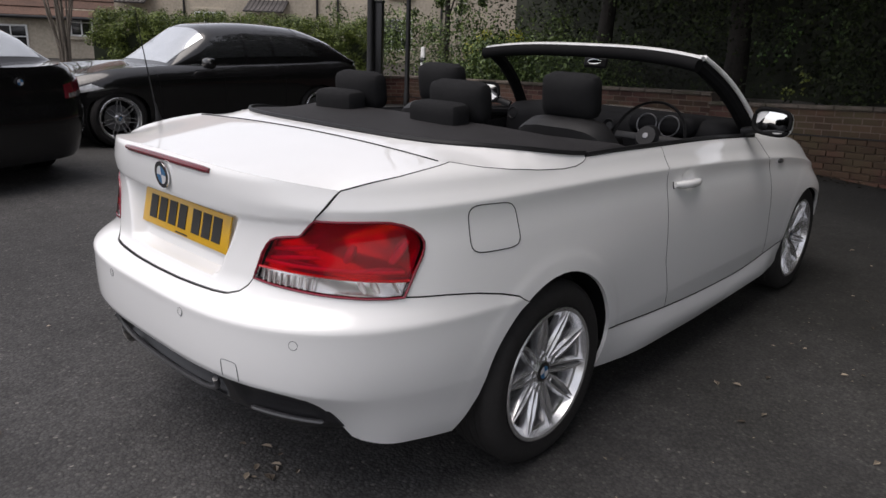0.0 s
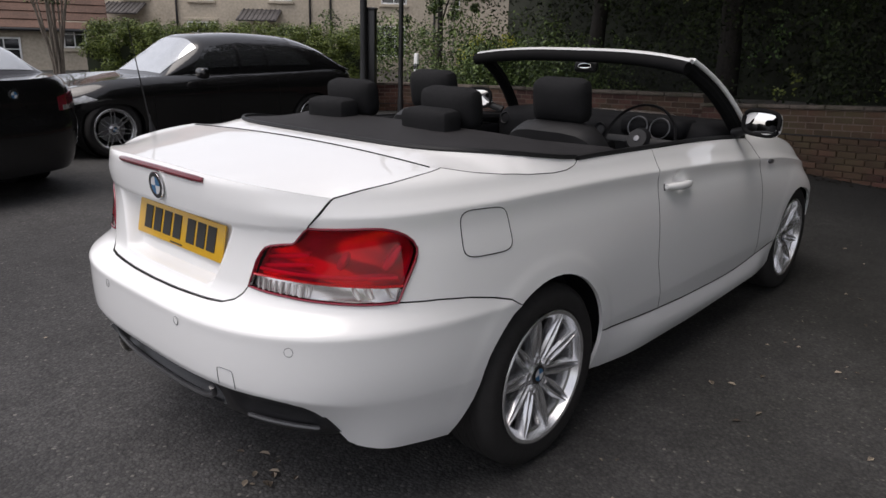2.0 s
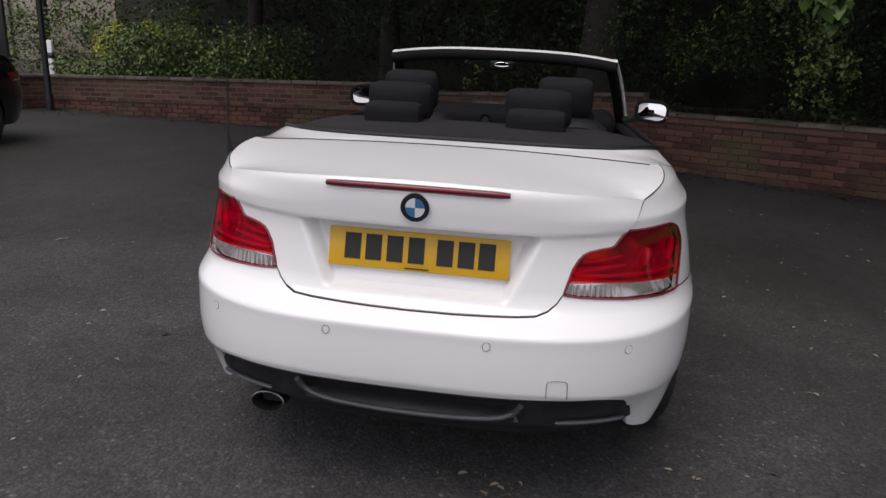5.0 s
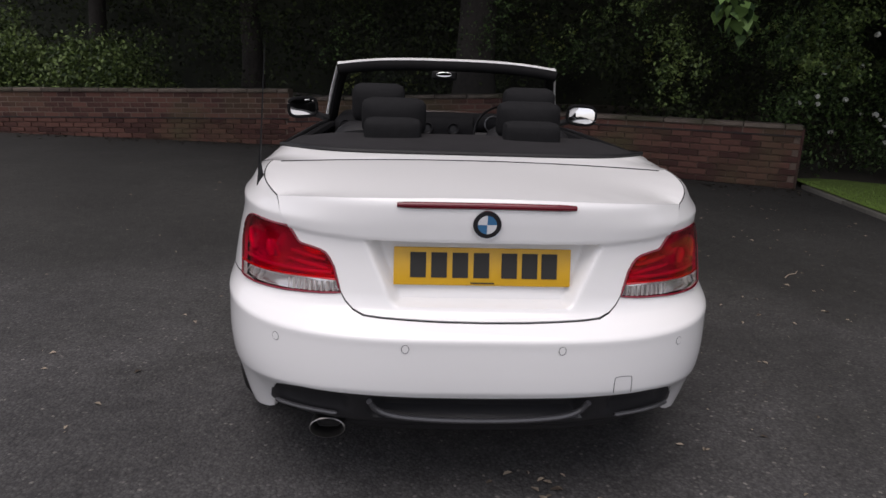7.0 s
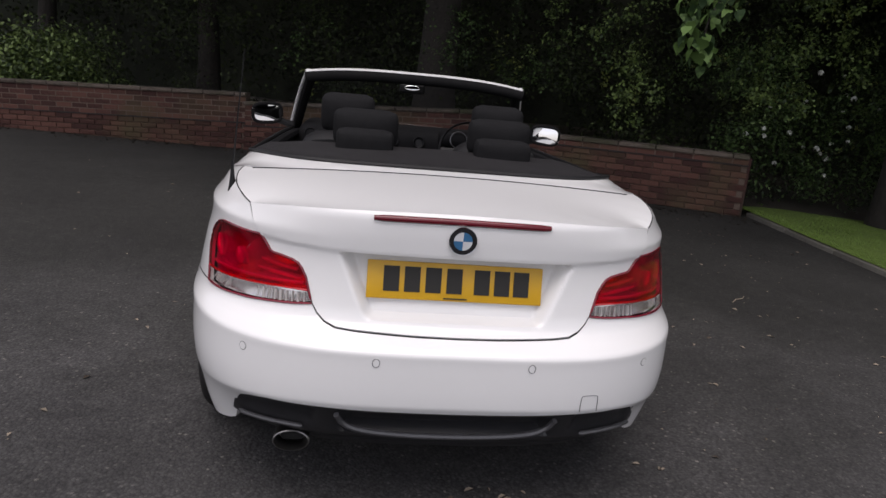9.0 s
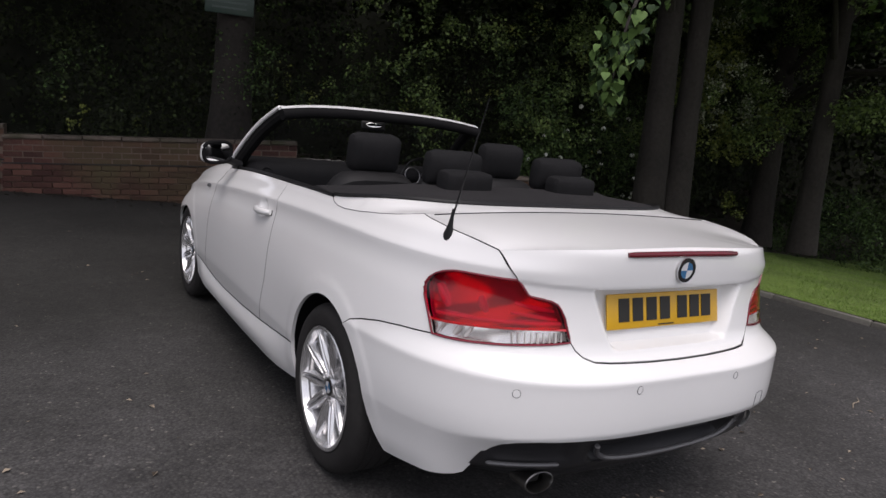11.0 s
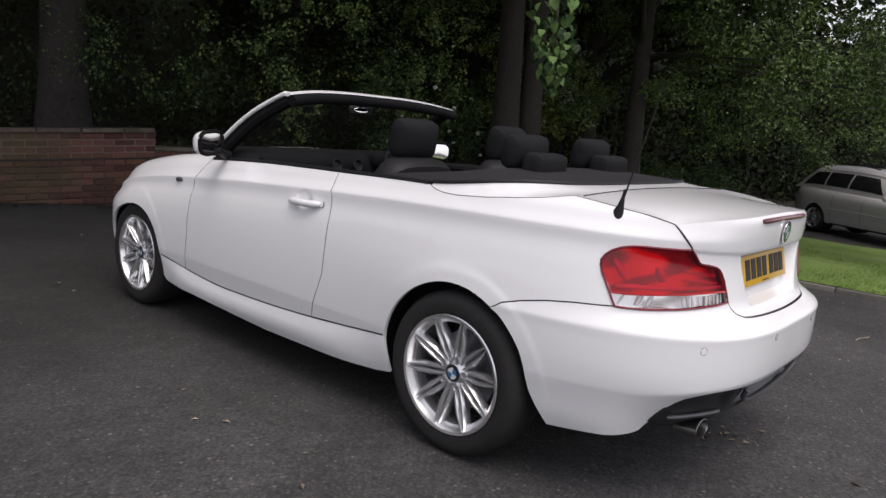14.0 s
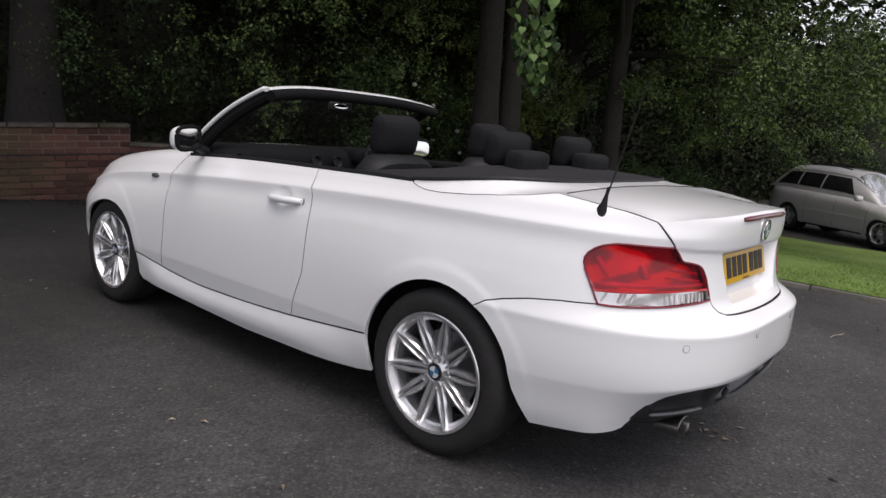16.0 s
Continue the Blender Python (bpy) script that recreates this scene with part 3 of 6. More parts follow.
lamp_edge_out = [(0.930, 0.704), (0.946, 0.742), (0.964, 0.779), (0.979, 0.808), (0.986, 0.829), (0.987, 0.842), (0.978, 0.860), (0.960, 0.876), (0.935, 0.888), (0.900, 0.896), (0.86, 0.898), (0.797, 0.8975), (0.737, 0.897)]
deck_seam = [(1.143, 1.073), (1.118, 1.061), (1.085, 1.049), (1.035, 1.034), (0.965, 1.014), (0.877, 0.994), (0.800, 0.976), (0.760, 0.948), (0.725, 0.924), (0.708, 0.909), (0.700, 0.898)]
cover_seam = [(1.775, 1.004), (1.768, 0.997), (1.738, 0.986), (1.692, 0.978), (1.62, 0.977), (1.473, 0.987), (1.349, 1.003), (1.244, 1.026), (1.20, 1.042), (1.143, 1.073)]
arch_r = arc(skin, 0.0, ARCH, 120, 9)
bumper_seam = [(0.930, 0.704), (0.995, 0.700), (1.05, 0.697), (1.147, 0.686), (1.245, 0.668), (1.318, 0.649), (arch_r[0][0], arch_r[0][1])]
SEAM = curve([(0.30, 0.387), (0.565, 0.3615), (0.83, 0.340), (1.2, 0.322), (1.55, 0.317), (1.887, 0.340), (2.0, 0.355), (2.15, 0.372), (2.3, 0.40)])
door_back = [(C(0.829), SEAM(0.829)), (C(0.810), 0.41), (C(0.781), 0.487), (C(0.757), 0.55), (C(0.753), 0.614), (C(0.754), 0.71), (C(0.757), 0.815), (C(0.766), 0.89), (C(0.780), 0.92), (C(0.791), 0.962), (C(0.797), 1.0)]
door_front = [(C(1.86), 1.0), (C(1.90), 0.94), (C(1.915), 0.88), (C(1.91), 0.55), (C(1.935), SEAM(1.935))]
quarter = door_back + cover_seam + deck_seam[1:] + lamp_edge_out[::-1] + bumper_seam + arch_r[1:] + [(C(0.36), SEAM(0.36)), (C(0.6), SEAM(0.6))]
door = door_back[::-1] + door_front[::-1]
door = [*door_back, *door_front] + [(C(1.935 - 1.09 * i / 12), SEAM(1.935 - 1.09 * i / 12)) for i in range(1, 12)]
arch_f = arc(skin, WB, ARCH, 6, 171)
fender = door_front[::-1] + [(C(1.86), 1.07), (C(2.3), 1.07), (C(2.65, 1.0), 1.07), (C(2.95, 1.0), 1.07), (C(3.12, 0.8), 0.8)] + [(C(3.10, 0.5), 0.56)] + arch_f[3:] + [(C(2.208), SEAM(2.208))]
sill = [(C(0.350 + 1.858 * i / 24), SEAM(0.350 + 1.858 * i / 24) - 0.004) for i in range(25)] + [(C(2.190), 0.26), (C(2.16), 0.232), (C(1.98), 0.228), (C(1.2), 0.195), (C(0.42), 0.208), (C(0.332), 0.222), (C(0.338), 0.30)]
for sgn in (1, -1):
    turn = (lambda p: p) if sgn > 0 else flipped
    part("rear_wing", panel(skin, turn(quarter), 0.015, lines=(WAIST_LINE, LOW_LINE)), WHITE, car)
    d = part("door", panel(skin, turn(door), 0.014, off=lambda c, v, p: -0.017 * max(0.0, 1 - ((p.y - 0.950) / 0.056) ** 2 - ((v - 0.860) / 0.040) ** 2) ** 0.8, lines=(WAIST_LINE, LOW_LINE)), WHITE, car)
    part("front_wing", panel(skin, turn(fender), 0.02, lines=(WAIST_LINE, LOW_LINE)), WHITE, car)
    part("side_skirt", panel(skin, turn(sill), 0.03, off=lambda c, v, p: 0.022 * smooth(SEAM(p.y), SEAM(p.y) - 0.055, v) * smooth(2.25, 1.95, p.y) * (0.3 + 0.7 * smooth(0.34, 0.75, p.y)) + 0.010 * smooth(0.30, 0.25, v) * smooth(0.3, 0.6, p.y)), WHITE, car)
    # door handle: a cupped pull bar with its recess shadow line
    y0, y1, zh = 0.822, 1.050, 0.850
    bar = [skin(sgn * C(y0 + (y1 - y0) * t), zh - 0.004 * t) + Vector((sgn * (0.006 + 0.020 * math.sin(math.pi * min(1, max(0, t)))), 0, 0)) for t in [i / 10 for i in range(11)]]
    hb = tube(bar, [0.010, 0.014, 0.016, 0.0165, 0.0165, 0.0165, 0.0165, 0.0165, 0.016, 0.014, 0.009], 10)
    part("door_handle", hb, WHITE, d, "body-coloured pull handle")
    part("handle_gap", tube([skin(sgn * C(0.814), zh - 0.013) + Vector((sgn * 0.002, 0, 0)), skin(sgn * C(0.808), zh) + Vector((sgn * 0.003, 0, 0)), skin(sgn * C(0.814), zh + 0.013) + Vector((sgn * 0.002, 0, 0))], 0.0025, 6), CABIN, d)
    # black weather strip along the door top
    strip = [skin(sgn * C(0.25 + 1.6 * i / 24), 1.004) + Vector((-sgn * 0.004, 0, 0.004)) for i in range(25)]
    part("weather_strip", tube(strip, 0.010, 6), TRIM, d)
    capping = [skin(sgn * C(0.25 + 1.6 * i / 24), 1.0) + Vector((-sgn * 0.034, 0, -0.018)) for i in range(25)]
    part("door_capping", tube(capping, 0.026, 8), CABIN, d)
    # repeater lamp on the front wing
    rep = [skin(sgn * C(2.035 + 0.075 * i / 6), 0.878) + Vector((sgn * 0.002, 0, 0)) for i in range(7)]
    part("side_repeater", tube(rep, [0.005, 0.011, 0.013, 0.013, 0.013, 0.010, 0.004], 8), ALLOY_DARK, car, "small grey side repeater")



def shut_line(pts, name="shut_line", r=0.0036, sink=0.0045):
    """The dark gap between two panels."""
    line = []
    for p in dense(pts, 0.02, False):
        a = skin(p.x, p.y)
        b = skin(p.x + 1e-3, p.y) - skin(p.x - 1e-3, p.y)
        c = skin(p.x, p.y + 1e-3) - skin(p.x, p.y - 1e-3)
        n = b.cross(c).normalized()
        if n.dot(a - Vector((0, 1.2, 0.5))) < 0:
            n.negate()
        line.append(a - n * sink)
    return part(name, tube(line, r, 6), CABIN, car)


for sgn in (1, -1):
    turn = (lambda p: p) if sgn > 0 else flipped
    shut_line(turn(deck_seam), r=0.0019, sink=0.0009)
    shut_line(turn(cover_seam), r=0.0014, sink=0.0006)
    for pts in (door_back, door_front, bumper_seam, [(C(0.36 + 1.84 * i / 16), SEAM(0.36 + 1.84 * i / 16) - 0.002) for i in range(17)]):
        shut_line(turn(pts), r=0.0017, sink=0.0009)
lid_low = [(0.490, 0.727), (0.472, 0.704), (0.446, 0.685), (0.41, 0.675), (0.35, 0.672), (0.26, 0.670), (0.15, 0.668), (0.0, 0.667)]
shut_line(lid_low + flipped(lid_low)[::-1][1:], r=0.0014, sink=0.0016)

# rear bumper, all across the tail
half = lid_low[::-1] + lamp_low + bumper_seam
tail_edge = arc(skin, 0.0, ARCH + 0.004, 122, 150, 6)[1:] + [(C(-0.345, 0.36), 0.36), (C(-0.385, 0.28), 0.28), (C(-0.405, 0.24), 0.240), (0.984, 0.250), (0.894, 0.258), (0.835, 0.266), (0.808, 0.276), (0.790, 0.302), (0.772, 0.337), (0.752, 0.376), (0.735, 0.402), (0.712, 0.424), (0.675, 0.439), (0.61, 0.448), (0.45, 0.449), (0.3, 0.447), (0.0, 0.444)]
right_half = half + tail_edge
bumper_poly = right_half + flipped(right_half)[::-1][1:-1]


def bumper_relief(c, v, p):
    """A ridge where the upper shelf turns into the bumper's face, and a tuck below the lower crease."""
    a = abs(c)
    tuck = max(0.0, LIP(a) - v)
    corner = smooth(0.84, 1.02, a) * smooth(1.6, 1.15, a)
    return 0.003 * math.exp(-(((v - 0.6335) / 0.016) ** 2)) - 0.28 * tuck * smooth(0.95, 0.7, a) - 0.10 * tuck * corner + 0.010 * smooth(0.446, 0.27, v) * corner + 0.006 * smooth(0.685, 0.61, v) * smooth(0.60, 0.90, a) * smooth(1.5, 0.9, a) * smooth(0.38, 0.52, v)


bumper = part("rear_bumper", panel(skin, bumper_poly, 0.015, off=bumper_relief, lines=(SHELF_LINE, LIP_LINE)), WHITE, car)
for c0, v0 in ((A(0.2215, 0.606), 0.606), (A(0.599, 0.596), 0.596)):
    for sgn in (1, -1):
        s = [(sgn * c0 + 0.011 * math.cos(a), v0 + 0.011 * math.sin(a)) for a in [2 * math.pi * k / 18 for k in range(18)]]
        part("parking_sensor", panel(skin, s, 0.008, 0, 0.006, off=lambda c, v, p: bumper_relief(c, v, p) + 0.0012), WHITE, bumper)
        ring = [skin(sgn * c0 + 0.0120 * math.cos(a), v0 + 0.0122 * math.sin(a)) for a in [2 * math.pi * k / 24 for k in range(25)]]
        part("sensor_ring", tube([p + Vector((sgn * 0.001, -0.001, 0)) for p in ring], 0.0011, 5), ALLOY_DARK, bumper)
tow = [(0.458, 0.465), (0.457, 0.510), (0.463, 0.517), (0.512, 0.516), (0.519, 0.509), (0.521, 0.462)]
tow3 = [skin(c, v) + Vector((0.0003, -0.0006, 0)) for c, v in dense(rounded(tow, 2), 0.01, False)]
part("tow_eye_cover", tube(tow3, 0.0011, 5), ALLOY_DARK, bumper)

# diffuser below the bumper
dif = [(0.0, 0.455), (0.45, 0.460), (0.61, 0.458), (0.69, 0.447), (0.73, 0.430), (0.76, 0.39), (0.795, 0.32), (0.812, 0.285), (0.78, 0.265), (0.6, 0.25), (0.0, 0.245)]
dif_poly = dif + flipped(dif)[::-1][1:-1]


def diffuser_relief(c, v, p):
    mouth = smooth(0.40, 0.34, abs(c)) * smooth(0.350, 0.362, v) * smooth(0.425, 0.412, v)
    side = smooth(0.45, 0.49, abs(c)) * smooth(0.75, 0.71, abs(c)) * smooth(0.352, 0.367, v) * smooth(0.43, 0.42, v)
    return -0.016 - 0.05 * mouth - 0.018 * side - 0.06 * smooth(0.34, 0.25, v)


diffuser = part("rear_diffuser", panel(skin, dif_poly, 0.016, off=diffuser_relief), DIFFUSER, car, "dark grey plastic diffuser")
mouth_line = rounded([(-0.385, 0.425), (-0.365, 0.382), (-0.28, 0.358), (0.0, 0.347), (0.28, 0.358), (0.365, 0.382), (0.385, 0.425)], 3)
part("diffuser_lip", tube([skin(p.x, p.y) + Vector((0, 0.008, 0)) for p in mouth_line], 0.009, 8), LIP_GREY, diffuser, "diffuser lip, highlight put into its lighter grey")
for sgn in (1, -1):
    line = rounded([(sgn * 0.50, 0.358), (sgn * 0.62, 0.357), (sgn * 0.735, 0.352)], 2)
    part("diffuser_blade", tube([skin(p.x, p.y) + Vector((0, 0.008, 0)) for p in line], [0.003] + [0.007] * (len(line) - 2) + [0.003], 8), LIP_GREY, diffuser)

# exhaust tail pipe
ex = lathe([(0.040, -0.07), (0.043, 0.0), (0.0435, 0.012), (0.040, 0.014), (0.037, 0.006), (0.036, -0.055), (0.0, -0.06)], 28)
bmesh.ops.transform(ex, matrix=Matrix.Translation((-0.456, -0.812, 0.286)) @ pose(0, 0, 0, 0, -4, -90) @ Matrix.Diagonal((1, 1.28, 0.78, 1)), verts=ex.verts)
pipe = part("tail_pipe", ex, STEEL, car, "oval steel tail pipe")
# Near-black block set inside the pipe's opening.
part("tail_pipe_bore", box(0.07, 0.02, 0.040, 0.012, (-0.456, -0.775, 0.285)), TREAD, pipe)

# tail lamps
lamp = lamp_edge_in + lamp_low + lamp_edge_out
for sgn in (1, -1):
    turn = (lambda p: p) if sgn > 0 else flipped
    cl = part("tail_lamp", panel(skin, turn(lamp), 0.0075, 0.003, 0.020, off=lambda c, v, p: -0.018 + 0.0060 * math.sin(abs(c) * 27 + 1.2 * math.sin(v * 24)) * math.sin(v * 44 + 0.4)), LAMP_BED, car, "red and clear wraparound tail lamp")
    closed = lamp + lamp[:1]
    divide = [(0.589, 0.762), (0.677, 0.758), (0.755, 0.754), (0.829, 0.750), (0.888, 0.747), (0.932, 0.746)]
    part("lamp_frame", tube([skin(sgn * p.x, p.y) + Vector((sgn * 0.001, -0.001, 0)) for p in dense(closed, 0.015, False)], 0.0038, 8), RED_FRAME, cl)
    upper = [(0.698, 0.893), (0.680, 0.879), (0.661, 0.861), (0.652, 0.853), (0.610, 0.845), (0.576, 0.839), (0.556, 0.831), (0.542, 0.819), (0.524, 0.795), (0.513, 0.766)] + divide + [(0.941, 0.750), (0.960, 0.782), (0.975, 0.810), (0.982, 0.830), (0.983, 0.842), (0.974, 0.858), (0.956, 0.873), (0.932, 0.884), (0.898, 0.892), (0.86, 0.894), (0.797, 0.8935), (0.737, 0.893)]
    ln = part("red_lens", panel(skin, turn(upper), 0.014, 0.0, 0.004, off=lambda c, v, p: 0.004), RED_LENS, cl)
    ln.visible_shadow = False
    lower = [(0.511, 0.757), (0.497, 0.731)] + [(c, v + 0.006) for c, v in lamp_low] + [(0.927, 0.710), (0.938, 0.739)] + [(c, v - 0.006) for c, v in divide[::-1]]
    lw = part("clear_lens", panel(skin, turn(lower), 0.014, 0.002, 0.004, off=lambda c, v, p: 0.004), CLEAR_COVER, cl)
    lw.visible_shadow = False
    part("lamp_divider", tube([skin(sgn * c, v) for c, v in [(0.511, 0.762)] + divide + [(0.942, 0.747)]], 0.0042, 8), RED_BRIGHT, cl)
    inward = lambda c, v, d: skin(sgn * c, v) + d * (Vector((0, -0.1, 0.8)) - skin(sgn * c, v)).normalized()
    for ca, va, cb, vb, r in ((0.945, 0.846, 0.895, 0.788, 0.011), (0.800, 0.836, 0.772, 0.792, 0.013), (0.690, 0.826, 0.560, 0.812, 0.007), (0.700, 0.800, 0.545, 0.788, 0.006)):
        rib = [inward(ca + (cb - ca) * t, va + (vb - va) * t, 0.011) for t in [i / 10 for i in range(11)]]
        part("bulb_reflector", tube(rib, [r * (0.45 + 0.55 * math.sin(math.pi * (i + 0.5) / 11)) for i in range(11)], 8), REFLECTOR, cl)
    guide = [inward(0.53 + 0.40 * t, 0.777 - 0.012 * t, 0.009) for t in [i / 24 for i in range(25)]]
    part("light_guide", tube(guide, 0.0055, 8), REFLECTOR, cl)
    for k in range(9):
        c = 0.522 + 0.020 * k
        part("reverse_fin", tube([inward(c, 0.722 - 0.05 * (c - 0.52), 0.010), inward(c + 0.002, 0.752 - 0.05 * (c - 0.52), 0.010)], 0.0024 + 0.0022 * (k % 3 == 1), 6), REFLECTOR, cl)
    for c, r in ((0.850, 0.011), (0.815, 0.009), (0.905, 0.004)):
        part("reverse_reflector", tube([inward(c - 0.006, 0.744, 0.010), inward(c + 0.001, 0.730, 0.016), inward(c + 0.014, 0.713, 0.010)], [r * 0.6, r, r * 0.5], 8), REFLECTOR, cl)

# boot lid: rear face with the plate recess, and the deck
top_ring = [(0.80 - 1.60 * i / 60, 1.03 - 0.054 * ((0.80 - 1.60 * i / 60) / 0.80) ** 2) for i in range(61)]
side_r = deck_seam[6:-1] + lamp_edge_in + lid_low[1:]
lid_poly = side_r + flipped(side_r)[::-1][1:-1] + [(-0.80, 0.976)] + top_ring[::-1][1:-1]


def lid_relief(c, v, p):
    """The pressed recess that holds the number plate."""
    hw = 0.263 + (p.z - 0.70) / 0.181 * 0.081
    inx = smooth(hw + 0.004, hw - 0.034, abs(p.x))
    inz = smooth(0.889, 0.878, p.z) * smooth(0.698, 0.722, p.z)
    brow = 0.890 + 0.012 * smooth(0.34, 0.60, abs(p.x))
    return -(0.058 - 0.10 * (0.881 - p.z)) * inx * inz + 0.0055 * smooth(brow - 0.004, brow + 0.003, p.z) * smooth(1.0, 0.93, p.z) * smooth(0.02, 0.06, 0.66 - abs(p.x))


lid = part("boot_lid", panel(skin, lid_poly, 0.0072, off=lid_relief), WHITE, car)
deck_front = [Vector((x, -0.350 - 0.026 * (abs(x) / 0.66) ** 2.2, 1.049 - 0.014 * (abs(x) / 0.66) ** 2)) for x in [0.65 - 1.3 * i / 40 for i in range(41)]]
seam_r = [skin(c, v) for c, v in dense(deck_seam[:7], 0.03, False)]
ring3 = [skin(c, v) for c, v in top_ring]
deck_rim = seam_r + ring3[1:-1] + [Vector((-p.x, p.y, p.z)) for p in seam_r[::-1]] + deck_front[::-1]
part("boot_deck", sheet(deck_rim, 0.035, crown=0.05), WHITE, lid)
part("deck_shut_line", tube([p + Vector((0, -0.004, 0.0006)) for p in deck_front], 0.0024, 6), CABIN, lid)
# high brake lamp set into the lid
hb = [(0.338 - 0.676 * i / 20, 1.0 - 0.003 * (1 - 2 * i / 20) ** 2) for i in range(21)]
bar = tube([skin(c, v - 0.004) + Vector((0, -0.0005, 0)) for c, v in hb], [0.0075, 0.0098] + [0.0102] * 17 + [0.0098, 0.0075], 10)
part("high_brake_lamp", bar, RED_DEEP, lid, "long thin red brake lamp")
roundel(lid, Matrix.Translation(skin(0, 0.944) + Vector((0, -0.0085, 0))) @ pose(0, 0, 0, 90, 0, 0) @ pose(0, 0, 0, 4, 0, 0))

# number plate: yellow, with dark bars for its characters
plate = part("number_plate", box(0.52, 0.006, 0.111, 0.003), YELLOW, car, "yellow rear number plate with dark bars")
plate.matrix_basis = Matrix.Translation((0, -0.808, 0.807)) @ pose(0, 0, 0, -12, 0, 0)
for x in (-0.189, -0.128, -0.066, -0.004, 0.078, 0.138, 0.196):
    b = part("plate_bar", box(0.046, 0.002, 0.074, 0.0), INK, plate)
    b.matrix_basis = Matrix.Translation((x, -0.0042, 0.004))
m = part("plate_maker_bar", box(0.07, 0.002, 0.004, 0.0), INK, plate)
m.matrix_basis = Matrix.Translation((0, -0.0042, -0.048))

# roof cover panel in white, then the black cloth behind the seats
black_edge = []
for i in range(81):
    x = 0.742 * math.sin(math.pi / 2 * (1 - i / 40))
    y = 0.250 - 0.525 * (1 - (abs(x) / 0.7421) ** 5.5) ** 0.48
    black_edge.append(Vector((x, y, 1.056 - 0.046 * smooth(-0.22, 0.30, y))))
cov_r = [skin(c, v) for c, v in dense(cover_seam[1:], 0.03, False)]
cov_rim = cov_r + [p + Vector((0, 0.004, 0)) for p in deck_front] + [Vector((-p.x, p.y, p.z)) for p in cov_r[::-1]] + black_edge[::-1]
part("roof_cover", sheet(cov_rim, 0.03), WHITE, car)
inner = [Vector(p) for p in ((-0.700, 0.60, 1.004), (-0.66, 0.60, 1.01), (-0.60, 0.22, 1.060), (-0.5, 0.10, 1.084), (0.0, 0.09, 1.090), (0.5, 0.10, 1.084), (0.60, 0.22, 1.060), (0.66, 0.60, 1.01), (0.700, 0.60, 1.004))]
ton_rim = [p + Vector((0, 0.003, 0.003)) for p in black_edge] + dense([tuple(p) for p in inner], 0.05, False)
part("folded_roof_cover", sheet(ton_rim, 0.04, crown=0.22), HOOD_CLOTH, car, "black cloth cover over the folded roof")
part("cover_piping", tube([p + Vector((0, 0.004, 0.006)) for p in black_edge], 0.008, 6), TRIM, car)

# bonnet and front end
bon_r = [skin(C(1.86 + 1.09 * i / 20, 1.0), 1.07) for i in range(21)]
nose = [skin(C(2.95, 1.0) + (NOSE - C(2.95, 1.0)) * i / 12, 1.07) for i in range(1, 13)]
cowl = [Vector((x, 1.86 + 0.20 * (1 - (x / bon_r[0].x) ** 2), bon_r[0].z + 0.012 * (1 - (x / bon_r[0].x) ** 2))) for x in [bon_r[0].x * (-1 + 2 * i / 20) for i in range(1, 20)]]
left = [Vector((-p.x, p.y, p.z)) for p in (bon_r + nose)[::-1]]
part("bonnet", sheet(bon_r + nose + left + cowl, 0.06, crown=0.2), WHITE, car)
fb = [(C(2.95, 1.0), 1.07), (NOSE, 1.07), (NOSE, 0.20), (C(2.98, 0.3), 0.20), (C(2.915, 0.3), 0.25)] + arch_f[:4] + [(C(3.10, 0.5), 0.56), (C(3.12, 0.8), 0.8)]
for turn in ((lambda p: p), flipped):
    part("front_bumper", panel(skin, turn(fb), 0.05), WHITE, car)


